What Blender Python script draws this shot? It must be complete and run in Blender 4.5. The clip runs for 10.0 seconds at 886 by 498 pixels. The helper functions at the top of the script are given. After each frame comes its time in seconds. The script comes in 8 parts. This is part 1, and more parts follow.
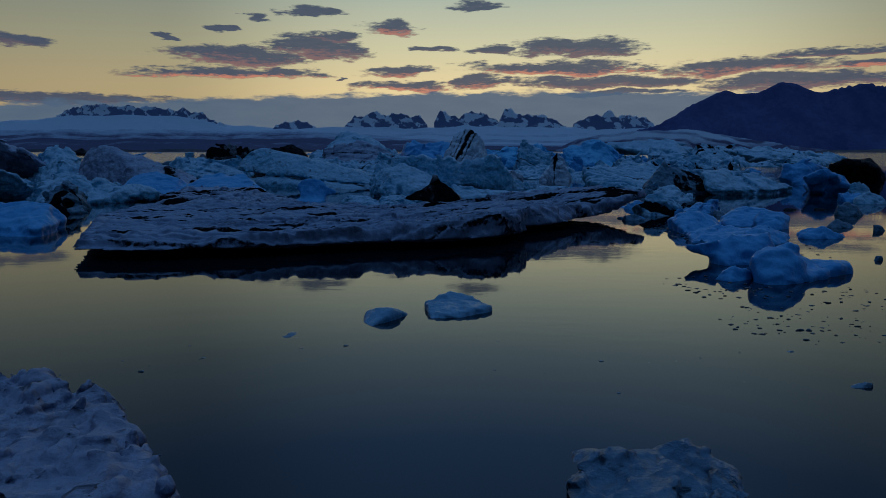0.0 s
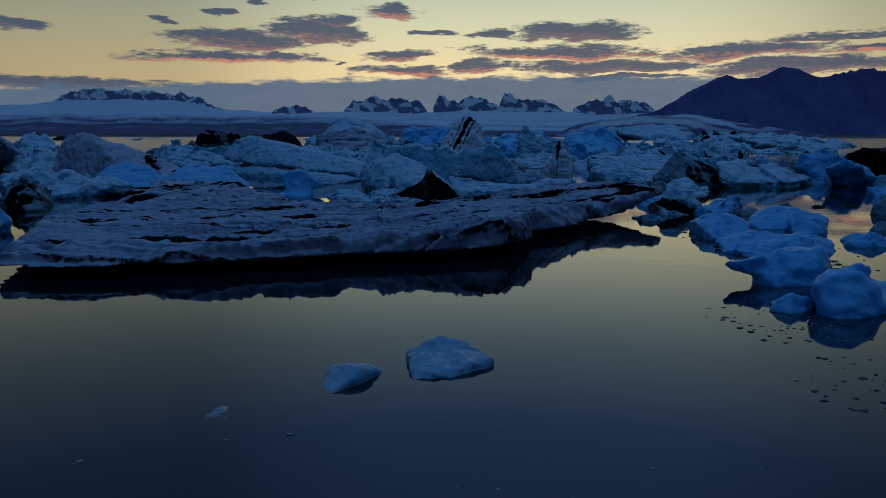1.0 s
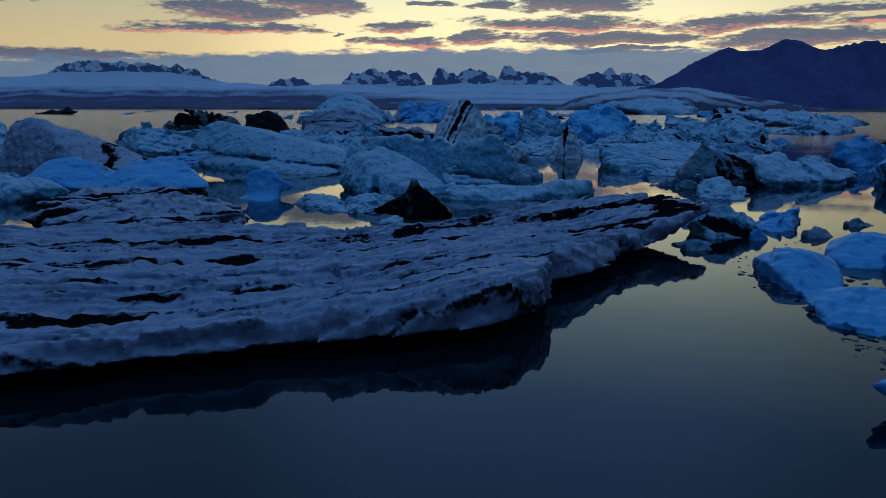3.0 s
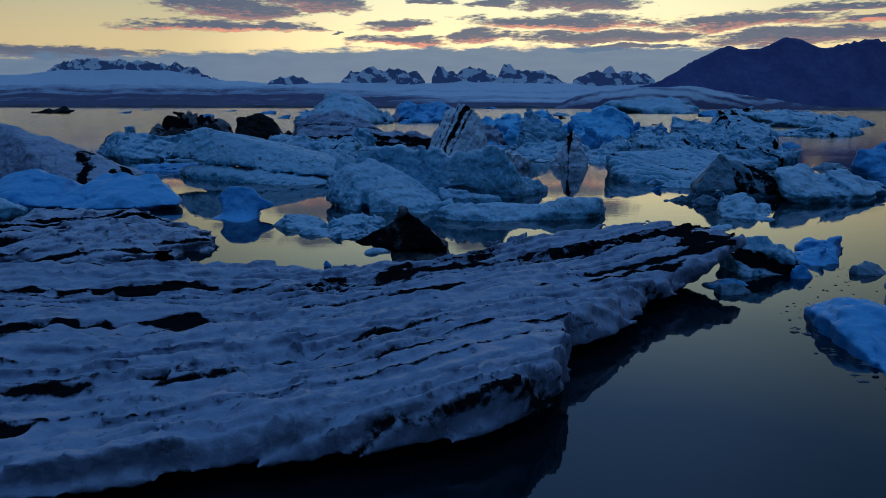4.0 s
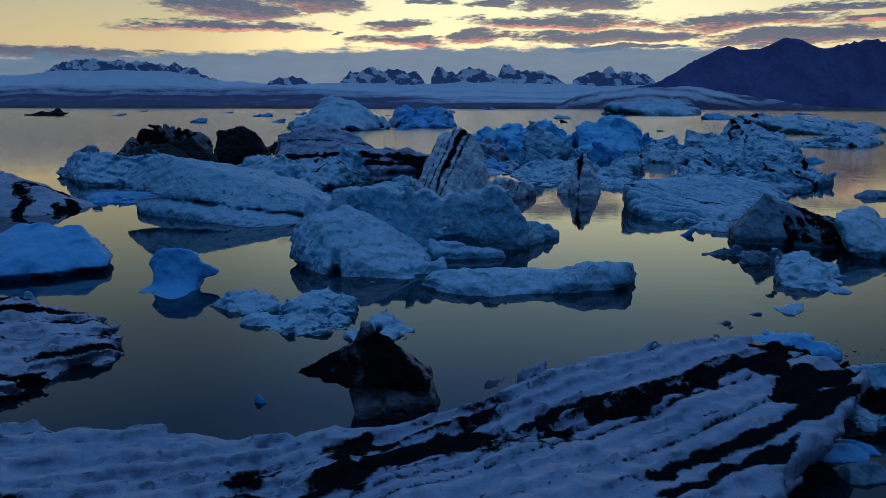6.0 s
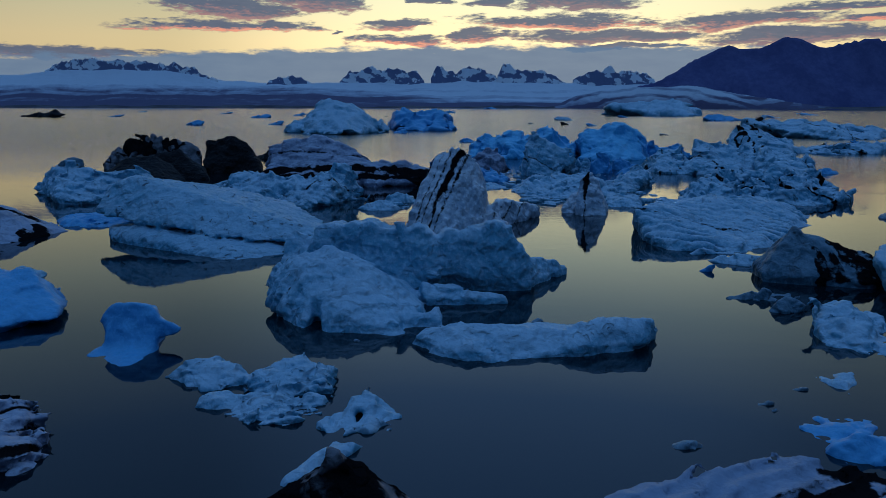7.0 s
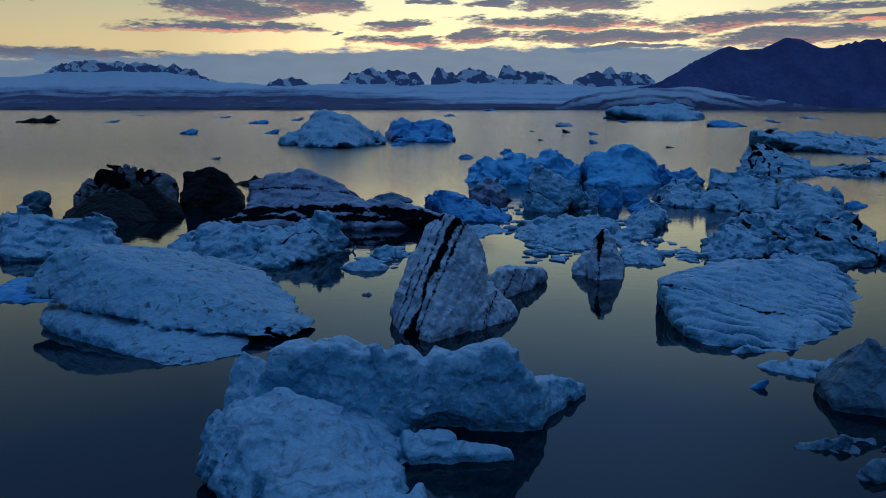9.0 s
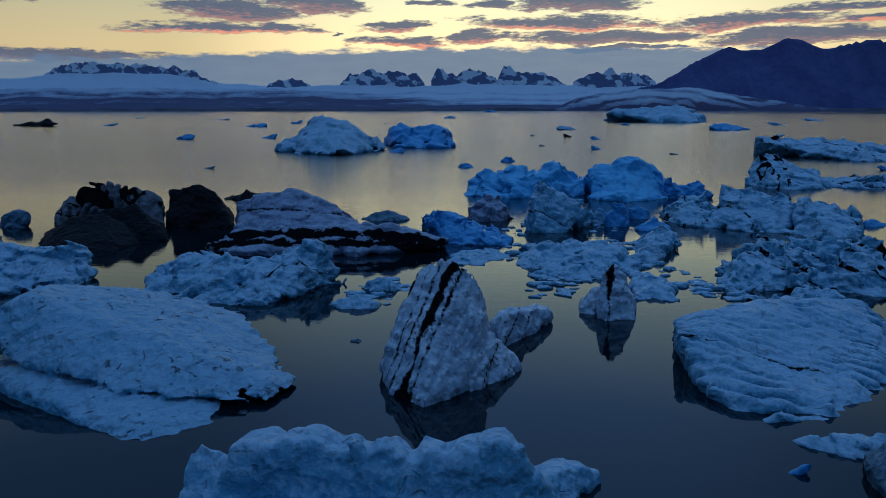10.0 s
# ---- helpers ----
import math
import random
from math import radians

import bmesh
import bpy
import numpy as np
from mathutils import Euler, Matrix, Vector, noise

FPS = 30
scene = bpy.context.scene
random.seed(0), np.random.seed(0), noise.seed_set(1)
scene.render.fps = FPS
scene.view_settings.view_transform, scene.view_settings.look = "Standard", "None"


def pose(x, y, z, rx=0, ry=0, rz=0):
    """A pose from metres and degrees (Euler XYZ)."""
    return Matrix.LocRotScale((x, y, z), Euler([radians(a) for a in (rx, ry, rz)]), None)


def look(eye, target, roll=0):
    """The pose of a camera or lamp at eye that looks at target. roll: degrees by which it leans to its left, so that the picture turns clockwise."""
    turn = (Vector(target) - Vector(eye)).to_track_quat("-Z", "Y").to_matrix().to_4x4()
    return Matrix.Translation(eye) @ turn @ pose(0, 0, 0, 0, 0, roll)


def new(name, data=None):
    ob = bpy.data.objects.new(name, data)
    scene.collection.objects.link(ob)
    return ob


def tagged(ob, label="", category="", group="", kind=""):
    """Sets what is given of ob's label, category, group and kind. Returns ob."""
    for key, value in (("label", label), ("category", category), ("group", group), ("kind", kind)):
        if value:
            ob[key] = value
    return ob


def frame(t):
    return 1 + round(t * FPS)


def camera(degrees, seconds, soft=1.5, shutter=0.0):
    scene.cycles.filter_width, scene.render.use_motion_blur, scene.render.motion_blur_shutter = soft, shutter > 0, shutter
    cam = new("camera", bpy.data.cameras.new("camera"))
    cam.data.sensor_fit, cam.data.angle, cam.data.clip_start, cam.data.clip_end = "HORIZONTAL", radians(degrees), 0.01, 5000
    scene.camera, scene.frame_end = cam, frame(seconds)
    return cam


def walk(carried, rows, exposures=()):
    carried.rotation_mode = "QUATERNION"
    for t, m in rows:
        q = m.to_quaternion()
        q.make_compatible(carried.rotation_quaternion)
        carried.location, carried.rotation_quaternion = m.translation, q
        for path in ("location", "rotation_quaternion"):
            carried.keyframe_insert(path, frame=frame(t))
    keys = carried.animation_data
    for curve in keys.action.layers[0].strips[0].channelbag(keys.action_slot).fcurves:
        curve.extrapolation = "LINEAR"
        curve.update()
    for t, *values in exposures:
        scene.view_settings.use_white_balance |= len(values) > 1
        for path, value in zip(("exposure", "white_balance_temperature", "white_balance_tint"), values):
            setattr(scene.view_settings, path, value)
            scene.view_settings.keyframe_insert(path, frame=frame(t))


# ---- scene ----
cam = camera(65.0, 10.0, soft=0.7)
PATH = [
    (0, (-0.011, 0.197, 4.018), (-0.496, 10.087, 2.623), -0.01),
    (0.5, (0.005, 2.387, 4.153), (-0.474, 12.264, 2.668), 0.02),
    (1, (0.020, 4.504, 4.383), (-0.452, 14.363, 2.778), 0.05),
    (1.5, (0.035, 6.594, 4.668), (-0.431, 16.432, 2.933), 0.07),
    (2, (0.050, 8.691, 4.978), (-0.411, 18.507, 3.128), 0.09),
    (3.5, (0.094, 15.165, 5.963), (-0.354, 24.954, 3.967), 0.12),
    (4, (0.110, 17.393, 6.316), (-0.335, 27.181, 4.317), 0.13),
    (4.5, (0.127, 19.645, 6.700), (-0.316, 29.435, 4.706), 0.13),
    (5, (0.145, 21.910, 7.131), (-0.296, 31.698, 5.130), 0.13),
    (5.5, (0.164, 24.175, 7.623), (-0.276, 33.964, 5.629), 0.12),
    (7, (0.231, 30.871, 9.595), (-0.207, 40.658, 7.589), 0.09),
    (7.5, (0.258, 33.060, 10.430), (-0.181, 42.848, 8.430), 0.07),
    (8, (0.287, 35.239, 11.342), (-0.153, 45.026, 9.337), 0.05),
    (8.5, (0.319, 37.431, 12.306), (-0.123, 47.220, 10.311), 0.03),
    (9, (0.353, 39.668, 13.285), (-0.091, 49.457, 11.289), -0.00),
    (9.5, (0.391, 42.000, 14.225), (-0.056, 51.788, 12.230), -0.03),
    (10, (0.432, 44.489, 15.056), (-0.019, 54.279, 13.071), -0.07),
]
walk(cam, [(t, look(eye, target, roll)) for t, eye, target, roll in PATH],
     exposures=[(0.0, -0.80), (1.0, -0.62), (2.0, -0.38), (3.5, -0.12), (4.0, -0.11), (10.0, -0.08)])

# ---------------------------------------------------------------- sky
SUN_AZIMUTH = radians(4.0)


def node(tree, kind, values=(), **props):
    """A node with its inputs set in order; a socket among the values is linked."""
    n = tree.nodes.new(kind)
    for key, value in props.items():
        if key == "op":
            n.operation = value
        elif key == "blend":
            n.data_type, n.blend_type = "RGBA", value
    for i, value in enumerate(values):
        if value is None:
            continue
        if isinstance(value, bpy.types.NodeSocket):
            tree.links.new(value, n.inputs[i])
        else:
            n.inputs[i].default_value = value
    return n


def math_node(tree, op, *values):
    return node(tree, "ShaderNodeMath", values, op=op).outputs[0]


def smooth(tree, value, low, high):
    n = tree.nodes.new("ShaderNodeMapRange")
    n.interpolation_type = "SMOOTHSTEP"
    tree.links.new(value, n.inputs[0])
    n.inputs[1].default_value, n.inputs[2].default_value = low, high
    return n.outputs[0]


def blend(tree, fac, a, b, mode="MIX"):
    n = tree.nodes.new("ShaderNodeMix")
    n.data_type, n.blend_type = "RGBA", mode
    for i, value in ((0, fac), (6, a), (7, b)):
        if isinstance(value, bpy.types.NodeSocket):
            tree.links.new(value, n.inputs[i])
        else:
            n.inputs[i].default_value = value if i == 0 else (*value, 1)
    return n.outputs[2]


def ramp(tree, fac, *stops):
    n = tree.nodes.new("ShaderNodeValToRGB")
    tree.links.new(fac, n.inputs[0])
    e = n.color_ramp.elements
    while len(e) < len(stops):
        e.new(0.5)
    for el, (at, colour) in zip(e, stops):
        el.position, el.color = at, (*colour, 1)
    return n.outputs[0]


world = bpy.data.worlds.new("dusk_sky")
scene.world = world
world.use_nodes = True
wt = world.node_tree
wt.nodes.clear()
way = node(wt, "ShaderNodeTexCoord").outputs["Generated"]
xyz = node(wt, "ShaderNodeSeparateXYZ", (way,))
azimuth = math_node(wt, "MULTIPLY", math_node(wt, "ARCTAN2", xyz.outputs[0], xyz.outputs[1]), 57.2958)
elevation = math_node(wt, "MULTIPLY", math_node(wt, "ARCSINE", xyz.outputs[2]), 57.2958)
nishita = wt.nodes.new("ShaderNodeTexSky")
nishita.sky_type = "NISHITA"
nishita.sun_disc = False
nishita.sun_elevation, nishita.sun_rotation = radians(-1.5), SUN_AZIMUTH
nishita.air_density, nishita.dust_density, nishita.ozone_density = 1.0, 1.0, 3.0

# afterglow over the horizon ahead, deep blue dusk overhead and behind
height01 = math_node(wt, "DIVIDE", math_node(wt, "MAXIMUM", elevation, 0.0), 90.0)
ahead = math_node(wt, "ADD", math_node(wt, "MULTIPLY", math_node(wt, "COSINE", math_node(wt, "DIVIDE", math_node(wt, "SUBTRACT", azimuth, 4.0), 57.2958)), 0.5), 0.5)
glow = ramp(wt, height01, (0.0, (0.90, 0.66, 0.32)), (0.055, (0.86, 0.69, 0.37)), (0.09, (0.66, 0.63, 0.40)), (0.135, (0.42, 0.49, 0.41)),
            (0.18, (0.23, 0.33, 0.37)), (0.26, (0.085, 0.185, 0.38)), (0.42, (0.07, 0.18, 0.43)), (1.0, (0.145, 0.34, 0.74)))
dusk = ramp(wt, height01, (0.0, (0.02, 0.035, 0.08)), (0.15, (0.025, 0.06, 0.14)), (0.42, (0.065, 0.175, 0.39)), (1.0, (0.145, 0.34, 0.74)))
core = math_node(wt, "ADD", math_node(wt, "MULTIPLY", smooth(wt, ahead, 0.94, 1.0), 0.72), 0.90)
glow = node(wt, "ShaderNodeVectorMath", (glow, node(wt, "ShaderNodeCombineXYZ", (core, core, core)).outputs[0]), op="MULTIPLY").outputs[0]
clear_sky = blend(wt, smooth(wt, ahead, 0.55, 1.0), dusk, glow)
clear_sky = blend(wt, 0.03, clear_sky, nishita.outputs[0], "ADD")

# cloud texture in degrees of azimuth and elevation, drawn out sideways
deg = node(wt, "ShaderNodeCombineXYZ", (azimuth, math_node(wt, "MULTIPLY", elevation, 4.2), 0.0)).outputs[0]


def noise_tex(tree, vector, scale, detail=5.0, rough=0.55, distortion=0.0):
    n = tree.nodes.new("ShaderNodeTexNoise")
    if vector is not None:
        tree.links.new(vector, n.inputs["Vector"])
    n.inputs["Scale"].default_value, n.inputs["Detail"].default_value = scale, detail
    n.inputs["Roughness"].default_value, n.inputs["Distortion"].default_value = rough, distortion
    return n.outputs[0]


puff = math_node(wt, "SUBTRACT", noise_tex(wt, deg, 0.42, 6.0, 0.62), 0.5)
fray = math_node(wt, "SUBTRACT", noise_tex(wt, deg, 1.5, 4.0, 0.6), 0.5)
ragged = math_node(wt, "ADD", math_node(wt, "MULTIPLY", puff, 2.0), math_node(wt, "MULTIPLY", fray, 1.5))

# each cloud: azimuth, elevation, half width, half height, pink of its underside
CLOUDS = [
    (-18.58, 7.07, 5.62, 0.82, 0.35),
    (-12.66, 7.89, 3.97, 1.04, 0.3),
    (-18.90, 5.93, 7.64, 0.52, 1.0),
    (-11.14, 8.83, 1.84, 0.58, 0.2),
    (-7.13, 9.40, 2.52, 0.66, 0.7),
    (-13.57, 10.47, 2.16, 0.52, 0),
    (-17.26, 9.96, 1.44, 0.40, 0),
    (-19.26, 9.02, 1.46, 0.28, 0),
    (7.98, 7.81, 5.54, 0.75, 0.2),
    (-3.96, 7.98, 1.92, 0.25, 0.1),
    (0.87, 7.92, 2.62, 0.29, 0.1),
    (0.14, 11.17, 2.84, 0.41, 0),
    (-6.38, 6.27, 2.88, 0.47, 0.8),
    (-5.93, 5.18, 3.77, 0.43, 1.0),
    (6.26, 6.36, 8.17, 0.68, 0.95),
    (19.58, 6.13, 7.34, 0.63, 0.6),
    (9.27, 5.28, 8.45, 0.59, 0.2),
    (23.73, 4.95, 8.10, 0.66, 0.2),
    (0.19, 5.32, 2.22, 0.65, 0.7),
    (25.51, 6.89, 3.43, 0.28, 0.3),
    (28.13, 5.95, 3.10, 0.29, 0.9),
    (11.19, 4.55, 5.03, 0.21, 0.1),
    (-30.61, 3.74, 7.78, 0.50, 0.1),
    (-34.46, 7.39, 3.12, 0.50, 0.1),
    (-10.44, 5.81, 0.66, 0.21, 0.3),
    (-24.92, 8.32, 0.66, 0.19, 0),
    (9.89, 7.79, 2.11, 0.16, 0),
]
# wind bends the clouds out of shape
drift = wt.nodes.new("ShaderNodeTexNoise")
wt.links.new(deg, drift.inputs["Vector"])
drift.inputs["Scale"].default_value, drift.inputs["Detail"].default_value, drift.inputs["Roughness"].default_value = 0.16, 5.0, 0.6
bend = node(wt, "ShaderNodeSeparateColor", (drift.outputs["Color"],))
bent_azimuth = math_node(wt, "ADD", azimuth, math_node(wt, "MULTIPLY", math_node(wt, "SUBTRACT", bend.outputs[0], 0.5), 9.0))
bent_elevation = math_node(wt, "ADD", elevation, math_node(wt, "MULTIPLY", math_node(wt, "SUBTRACT", bend.outputs[1], 0.5), 1.7))
cover, warm = None, None
for a0, e0, wa, we, pink in CLOUDS:
    u = math_node(wt, "DIVIDE", math_node(wt, "SUBTRACT", bent_azimuth, a0), wa)
    v = math_node(wt, "DIVIDE", math_node(wt, "SUBTRACT", bent_elevation, e0), we)
    # flat below, heaped above
    w = math_node(wt, "MAXIMUM", math_node(wt, "MULTIPLY", v, 0.85), math_node(wt, "MULTIPLY", v, -1.35))
    r2 = math_node(wt, "ADD", math_node(wt, "MULTIPLY", u, u), math_node(wt, "MULTIPLY", w, w))
    body = math_node(wt, "ADD", math_node(wt, "SUBTRACT", 1.0, r2), ragged)
    mask = smooth(wt, body, -0.2, 0.55)
    low = math_node(wt, "MULTIPLY", smooth(wt, math_node(wt, "ADD", math_node(wt, "MULTIPLY", v, -1.0), math_node(wt, "MULTIPLY", fray, 1.8)), -0.1, 0.6), pink)
    low = math_node(wt, "MULTIPLY", low, mask)
    cover = mask if cover is None else math_node(wt, "MAXIMUM", cover, mask)
    warm = low if warm is None else math_node(wt, "MAXIMUM", warm, low)
grey = blend(wt, noise_tex(wt, deg, 0.9, 4.0), (0.055, 0.092, 0.175), (0.115, 0.15, 0.24))
cloud = blend(wt, math_node(wt, "MULTIPLY", warm, 0.9), grey, (1.0, 0.36, 0.24))
sky_now = blend(wt, math_node(wt, "MULTIPLY", cover, 0.93), clear_sky, cloud)
# the low bank of haze cloud that lies on the ice cap
bank_top = math_node(wt, "ADD", math_node(wt, "ADD", 4.0, math_node(wt, "MULTIPLY", puff, 1.6)), math_node(wt, "MULTIPLY", math_node(wt, "COSINE", math_node(wt, "DIVIDE", math_node(wt, "SUBTRACT", azimuth, 3.0), 16.0)), 0.75))
bank = smooth(wt, math_node(wt, "SUBTRACT", bank_top, elevation), -0.12, 0.3)
bank_colour = blend(wt, noise_tex(wt, deg, 0.35, 4.0), (0.10, 0.18, 0.31), (0.17, 0.255, 0.37))
sky_now = blend(wt, math_node(wt, "MULTIPLY", bank, 0.95), sky_now, bank_colour)
background = node(wt, "ShaderNodeBackground", (sky_now, 1.0))
node(wt, "ShaderNodeOutputWorld", (background.outputs[0],))

# ---------------------------------------------------------------- materials


def material(name):
    m = bpy.data.materials.new(name)
    m.use_nodes = True
    t = m.node_tree
    return m, t, t.nodes["Principled BSDF"]


def bump(tree, bsdf, height, strength, distance, normal=None):
    n = tree.nodes.new("ShaderNodeBump")
    n.inputs["Strength"].default_value, n.inputs["Distance"].default_value = strength, distance
    tree.links.new(height, n.inputs["Height"])
    if normal is not None:
        tree.links.new(normal, n.inputs["Normal"])
    tree.links.new(n.outputs[0], bsdf.inputs["Normal"])
    return n.outputs[0]


def ice(name, pale, deep, dirt=0.25, ash=(0.010, 0.009, 0.010), rough=0.5, grain=1.0, pits=0.5):
    """Glacier ice: bubbly pale crusts over deeper blue, tops painted lit and steep sides shaded, silt in patches and in
    shade-darkened melt pits, ash where its layers crop out.
    """
    m, t, b = material(name)
    at = node(t, "ShaderNodeTexCoord").outputs["Object"]
    patches = noise_tex(t, at, 0.45, 4.0, 0.5, 0.4)
    fine = noise_tex(t, at, 4.0, 5.0, 0.6, 0.3)
    grit = noise_tex(t, at, 20.0, 3.0, 0.6)
    # weathered white crust and painted top light on what faces up; steep faces clearer, bluer, shaded in colour
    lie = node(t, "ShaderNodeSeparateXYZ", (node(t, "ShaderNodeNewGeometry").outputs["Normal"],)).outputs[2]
    crust_light = math_node(t, "ADD", math_node(t, "MULTIPLY", lie, 0.85), math_node(t, "ADD", math_node(t, "MULTIPLY", math_node(t, "SUBTRACT", patches, 0.5), 1.0), math_node(t, "MULTIPLY", math_node(t, "SUBTRACT", fine, 0.5), 0.45)))
    body = blend(t, smooth(t, crust_light, 0.10, 0.90), deep, pale)
    body = blend(t, math_node(t, "MULTIPLY", smooth(t, fine, 0.48, 0.66), 0.35), body, tuple(min(0.92, c * 1.25) for c in pale))
    mottle = smooth(t, noise_tex(t, at, 4.2, 8.0, 0.72, 0.6), 0.53, 0.60)
    body = blend(t, math_node(t, "MULTIPLY", mottle, 0.2), body, tuple(0.8 * c for c in deep))
    # melt pits: cryoconite dust, and the shade of the hollows painted dark with it
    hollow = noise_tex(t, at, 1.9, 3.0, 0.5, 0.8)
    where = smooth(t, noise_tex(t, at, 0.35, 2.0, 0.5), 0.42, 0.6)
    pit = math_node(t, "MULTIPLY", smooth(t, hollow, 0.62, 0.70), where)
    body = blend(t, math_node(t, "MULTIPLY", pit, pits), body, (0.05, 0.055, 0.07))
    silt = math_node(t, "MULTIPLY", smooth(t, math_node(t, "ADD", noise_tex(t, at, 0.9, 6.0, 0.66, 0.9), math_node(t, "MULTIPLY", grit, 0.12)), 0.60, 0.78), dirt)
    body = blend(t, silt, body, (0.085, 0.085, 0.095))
    layer = t.nodes.new("ShaderNodeAttribute")
    layer.attribute_name = "ash"
    edge = math_node(t, "ADD", layer.outputs["Fac"], math_node(t, "MULTIPLY", math_node(t, "SUBTRACT", fine, 0.5), 1.1))
    body = blend(t, smooth(t, edge, 0.35, 0.65), body, ash)
    t.links.new(math_node(t, "MULTIPLY", math_node(t, "SUBTRACT", 1.0, smooth(t, edge, 0.3, 0.6)), 0.5), b.inputs["Specular IOR Level"])
    t.links.new(body, b.inputs["Base Color"])
    t.links.new(math_node(t, "ADD", rough - 0.12, math_node(t, "MULTIPLY", fine, 0.3)), b.inputs["Roughness"])
    b.inputs["IOR"].default_value = 1.31
    facets = t.nodes.new("ShaderNodeTexVoronoi")
    sway = t.nodes.new("ShaderNodeTexNoise")
    t.links.new(at, sway.inputs["Vector"])
    sway.inputs["Scale"].default_value = 0.9
    warped = node(t, "ShaderNodeVectorMath", (at, node(t, "ShaderNodeVectorMath", (sway.outputs["Color"], (0.9, 0.9, 0.9)), op="MULTIPLY").outputs[0]), op="ADD").outputs[0]
    t.links.new(warped, facets.inputs["Vector"])
    facets.inputs["Scale"].default_value = 1.25
    height = math_node(t, "ADD", math_node(t, "MULTIPLY", fine, 0.32), math_node(t, "MULTIPLY", grit, 0.07))
    height = math_node(t, "ADD", height, math_node(t, "MULTIPLY", noise_tex(t, at, 1.1, 4.0, 0.5, 0.5), 0.9))
    height = math_node(t, "ADD", height, math_node(t, "MULTIPLY", facets.outputs["Distance"], 0.6))
    arete = math_node(t, "ABSOLUTE", math_node(t, "SUBTRACT", noise_tex(t, warped, 0.7, 2.5, 0.5, 0.2), 0.5))
    height = math_node(t, "SUBTRACT", height, math_node(t, "MULTIPLY", arete, 2.4))
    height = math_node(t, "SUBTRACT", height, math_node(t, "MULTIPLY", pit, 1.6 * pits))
    bump(t, b, height, 1.0 * min(1, grain), 0.36)
    return m


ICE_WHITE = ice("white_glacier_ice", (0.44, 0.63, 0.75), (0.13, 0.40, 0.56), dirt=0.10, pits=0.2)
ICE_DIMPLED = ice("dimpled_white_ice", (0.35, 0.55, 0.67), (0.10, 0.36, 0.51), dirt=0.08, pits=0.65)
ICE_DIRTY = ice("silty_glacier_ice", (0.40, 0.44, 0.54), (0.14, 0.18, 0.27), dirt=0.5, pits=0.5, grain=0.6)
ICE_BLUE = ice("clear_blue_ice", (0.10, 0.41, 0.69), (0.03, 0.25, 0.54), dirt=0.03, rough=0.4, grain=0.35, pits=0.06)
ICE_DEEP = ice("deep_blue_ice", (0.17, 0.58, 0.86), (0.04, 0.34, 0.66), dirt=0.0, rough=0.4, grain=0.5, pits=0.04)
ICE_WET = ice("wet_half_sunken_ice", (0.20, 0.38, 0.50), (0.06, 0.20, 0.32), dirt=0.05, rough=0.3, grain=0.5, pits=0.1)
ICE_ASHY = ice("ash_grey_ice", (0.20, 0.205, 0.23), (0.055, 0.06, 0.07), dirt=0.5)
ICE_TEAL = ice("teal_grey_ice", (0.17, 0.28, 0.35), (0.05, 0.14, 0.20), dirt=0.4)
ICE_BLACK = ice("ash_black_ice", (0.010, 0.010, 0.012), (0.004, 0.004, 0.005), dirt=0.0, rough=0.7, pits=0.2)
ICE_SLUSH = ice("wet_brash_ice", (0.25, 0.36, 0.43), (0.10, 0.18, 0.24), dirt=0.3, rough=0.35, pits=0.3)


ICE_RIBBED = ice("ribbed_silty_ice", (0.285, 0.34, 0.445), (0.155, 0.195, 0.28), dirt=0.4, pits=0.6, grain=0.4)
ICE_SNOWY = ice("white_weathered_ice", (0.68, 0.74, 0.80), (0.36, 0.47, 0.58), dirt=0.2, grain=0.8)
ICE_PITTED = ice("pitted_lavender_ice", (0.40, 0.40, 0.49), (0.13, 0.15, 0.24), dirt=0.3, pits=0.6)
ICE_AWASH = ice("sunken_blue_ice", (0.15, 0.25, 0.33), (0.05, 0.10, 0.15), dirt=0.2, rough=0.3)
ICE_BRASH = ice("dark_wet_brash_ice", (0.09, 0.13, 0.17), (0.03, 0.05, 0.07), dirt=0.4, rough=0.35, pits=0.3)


def water_material():
    m, t, b = material("still_lagoon_water")
    at = node(t, "ShaderNodeTexCoord").outputs["Object"]
    b.inputs["Base Color"].default_value = (0.002, 0.009, 0.013, 1)
    b.inputs["Roughness"].default_value = 0.035
    b.inputs["IOR"].default_value = 1.47
    stretch = node(t, "ShaderNodeMapping", (at,))
    stretch.inputs["Scale"].default_value = (0.45, 1.0, 1.0)
    # glassy among the ice, ruffled by wind on the open water beyond it
    away = node(t, "ShaderNodeSeparateXYZ", (at,)).outputs[1]
    open_water = smooth(t, math_node(t, "ADD", away, math_node(t, "MULTIPLY", noise_tex(t, stretch.outputs[0], 0.02, 3.0, 0.5), 90.0)), 120.0, 330.0)
    puffs = smooth(t, noise_tex(t, stretch.outputs[0], 0.05, 4.0, 0.6), 0.56, 0.72)
    ruffle = math_node(t, "ADD", math_node(t, "ADD", math_node(t, "MULTIPLY", open_water, 0.45), math_node(t, "MULTIPLY", puffs, 0.03)), 0.006)
    ripple = math_node(t, "MULTIPLY", noise_tex(t, stretch.outputs[0], 1.4, 4.0, 0.55), ruffle)
    bump(t, b, ripple, 1.0, 0.30)
    t.links.new(math_node(t, "ADD", math_node(t, "MULTIPLY", open_water, 0.10), 0.03), b.inputs["Roughness"])
    return m


WATER = water_material()


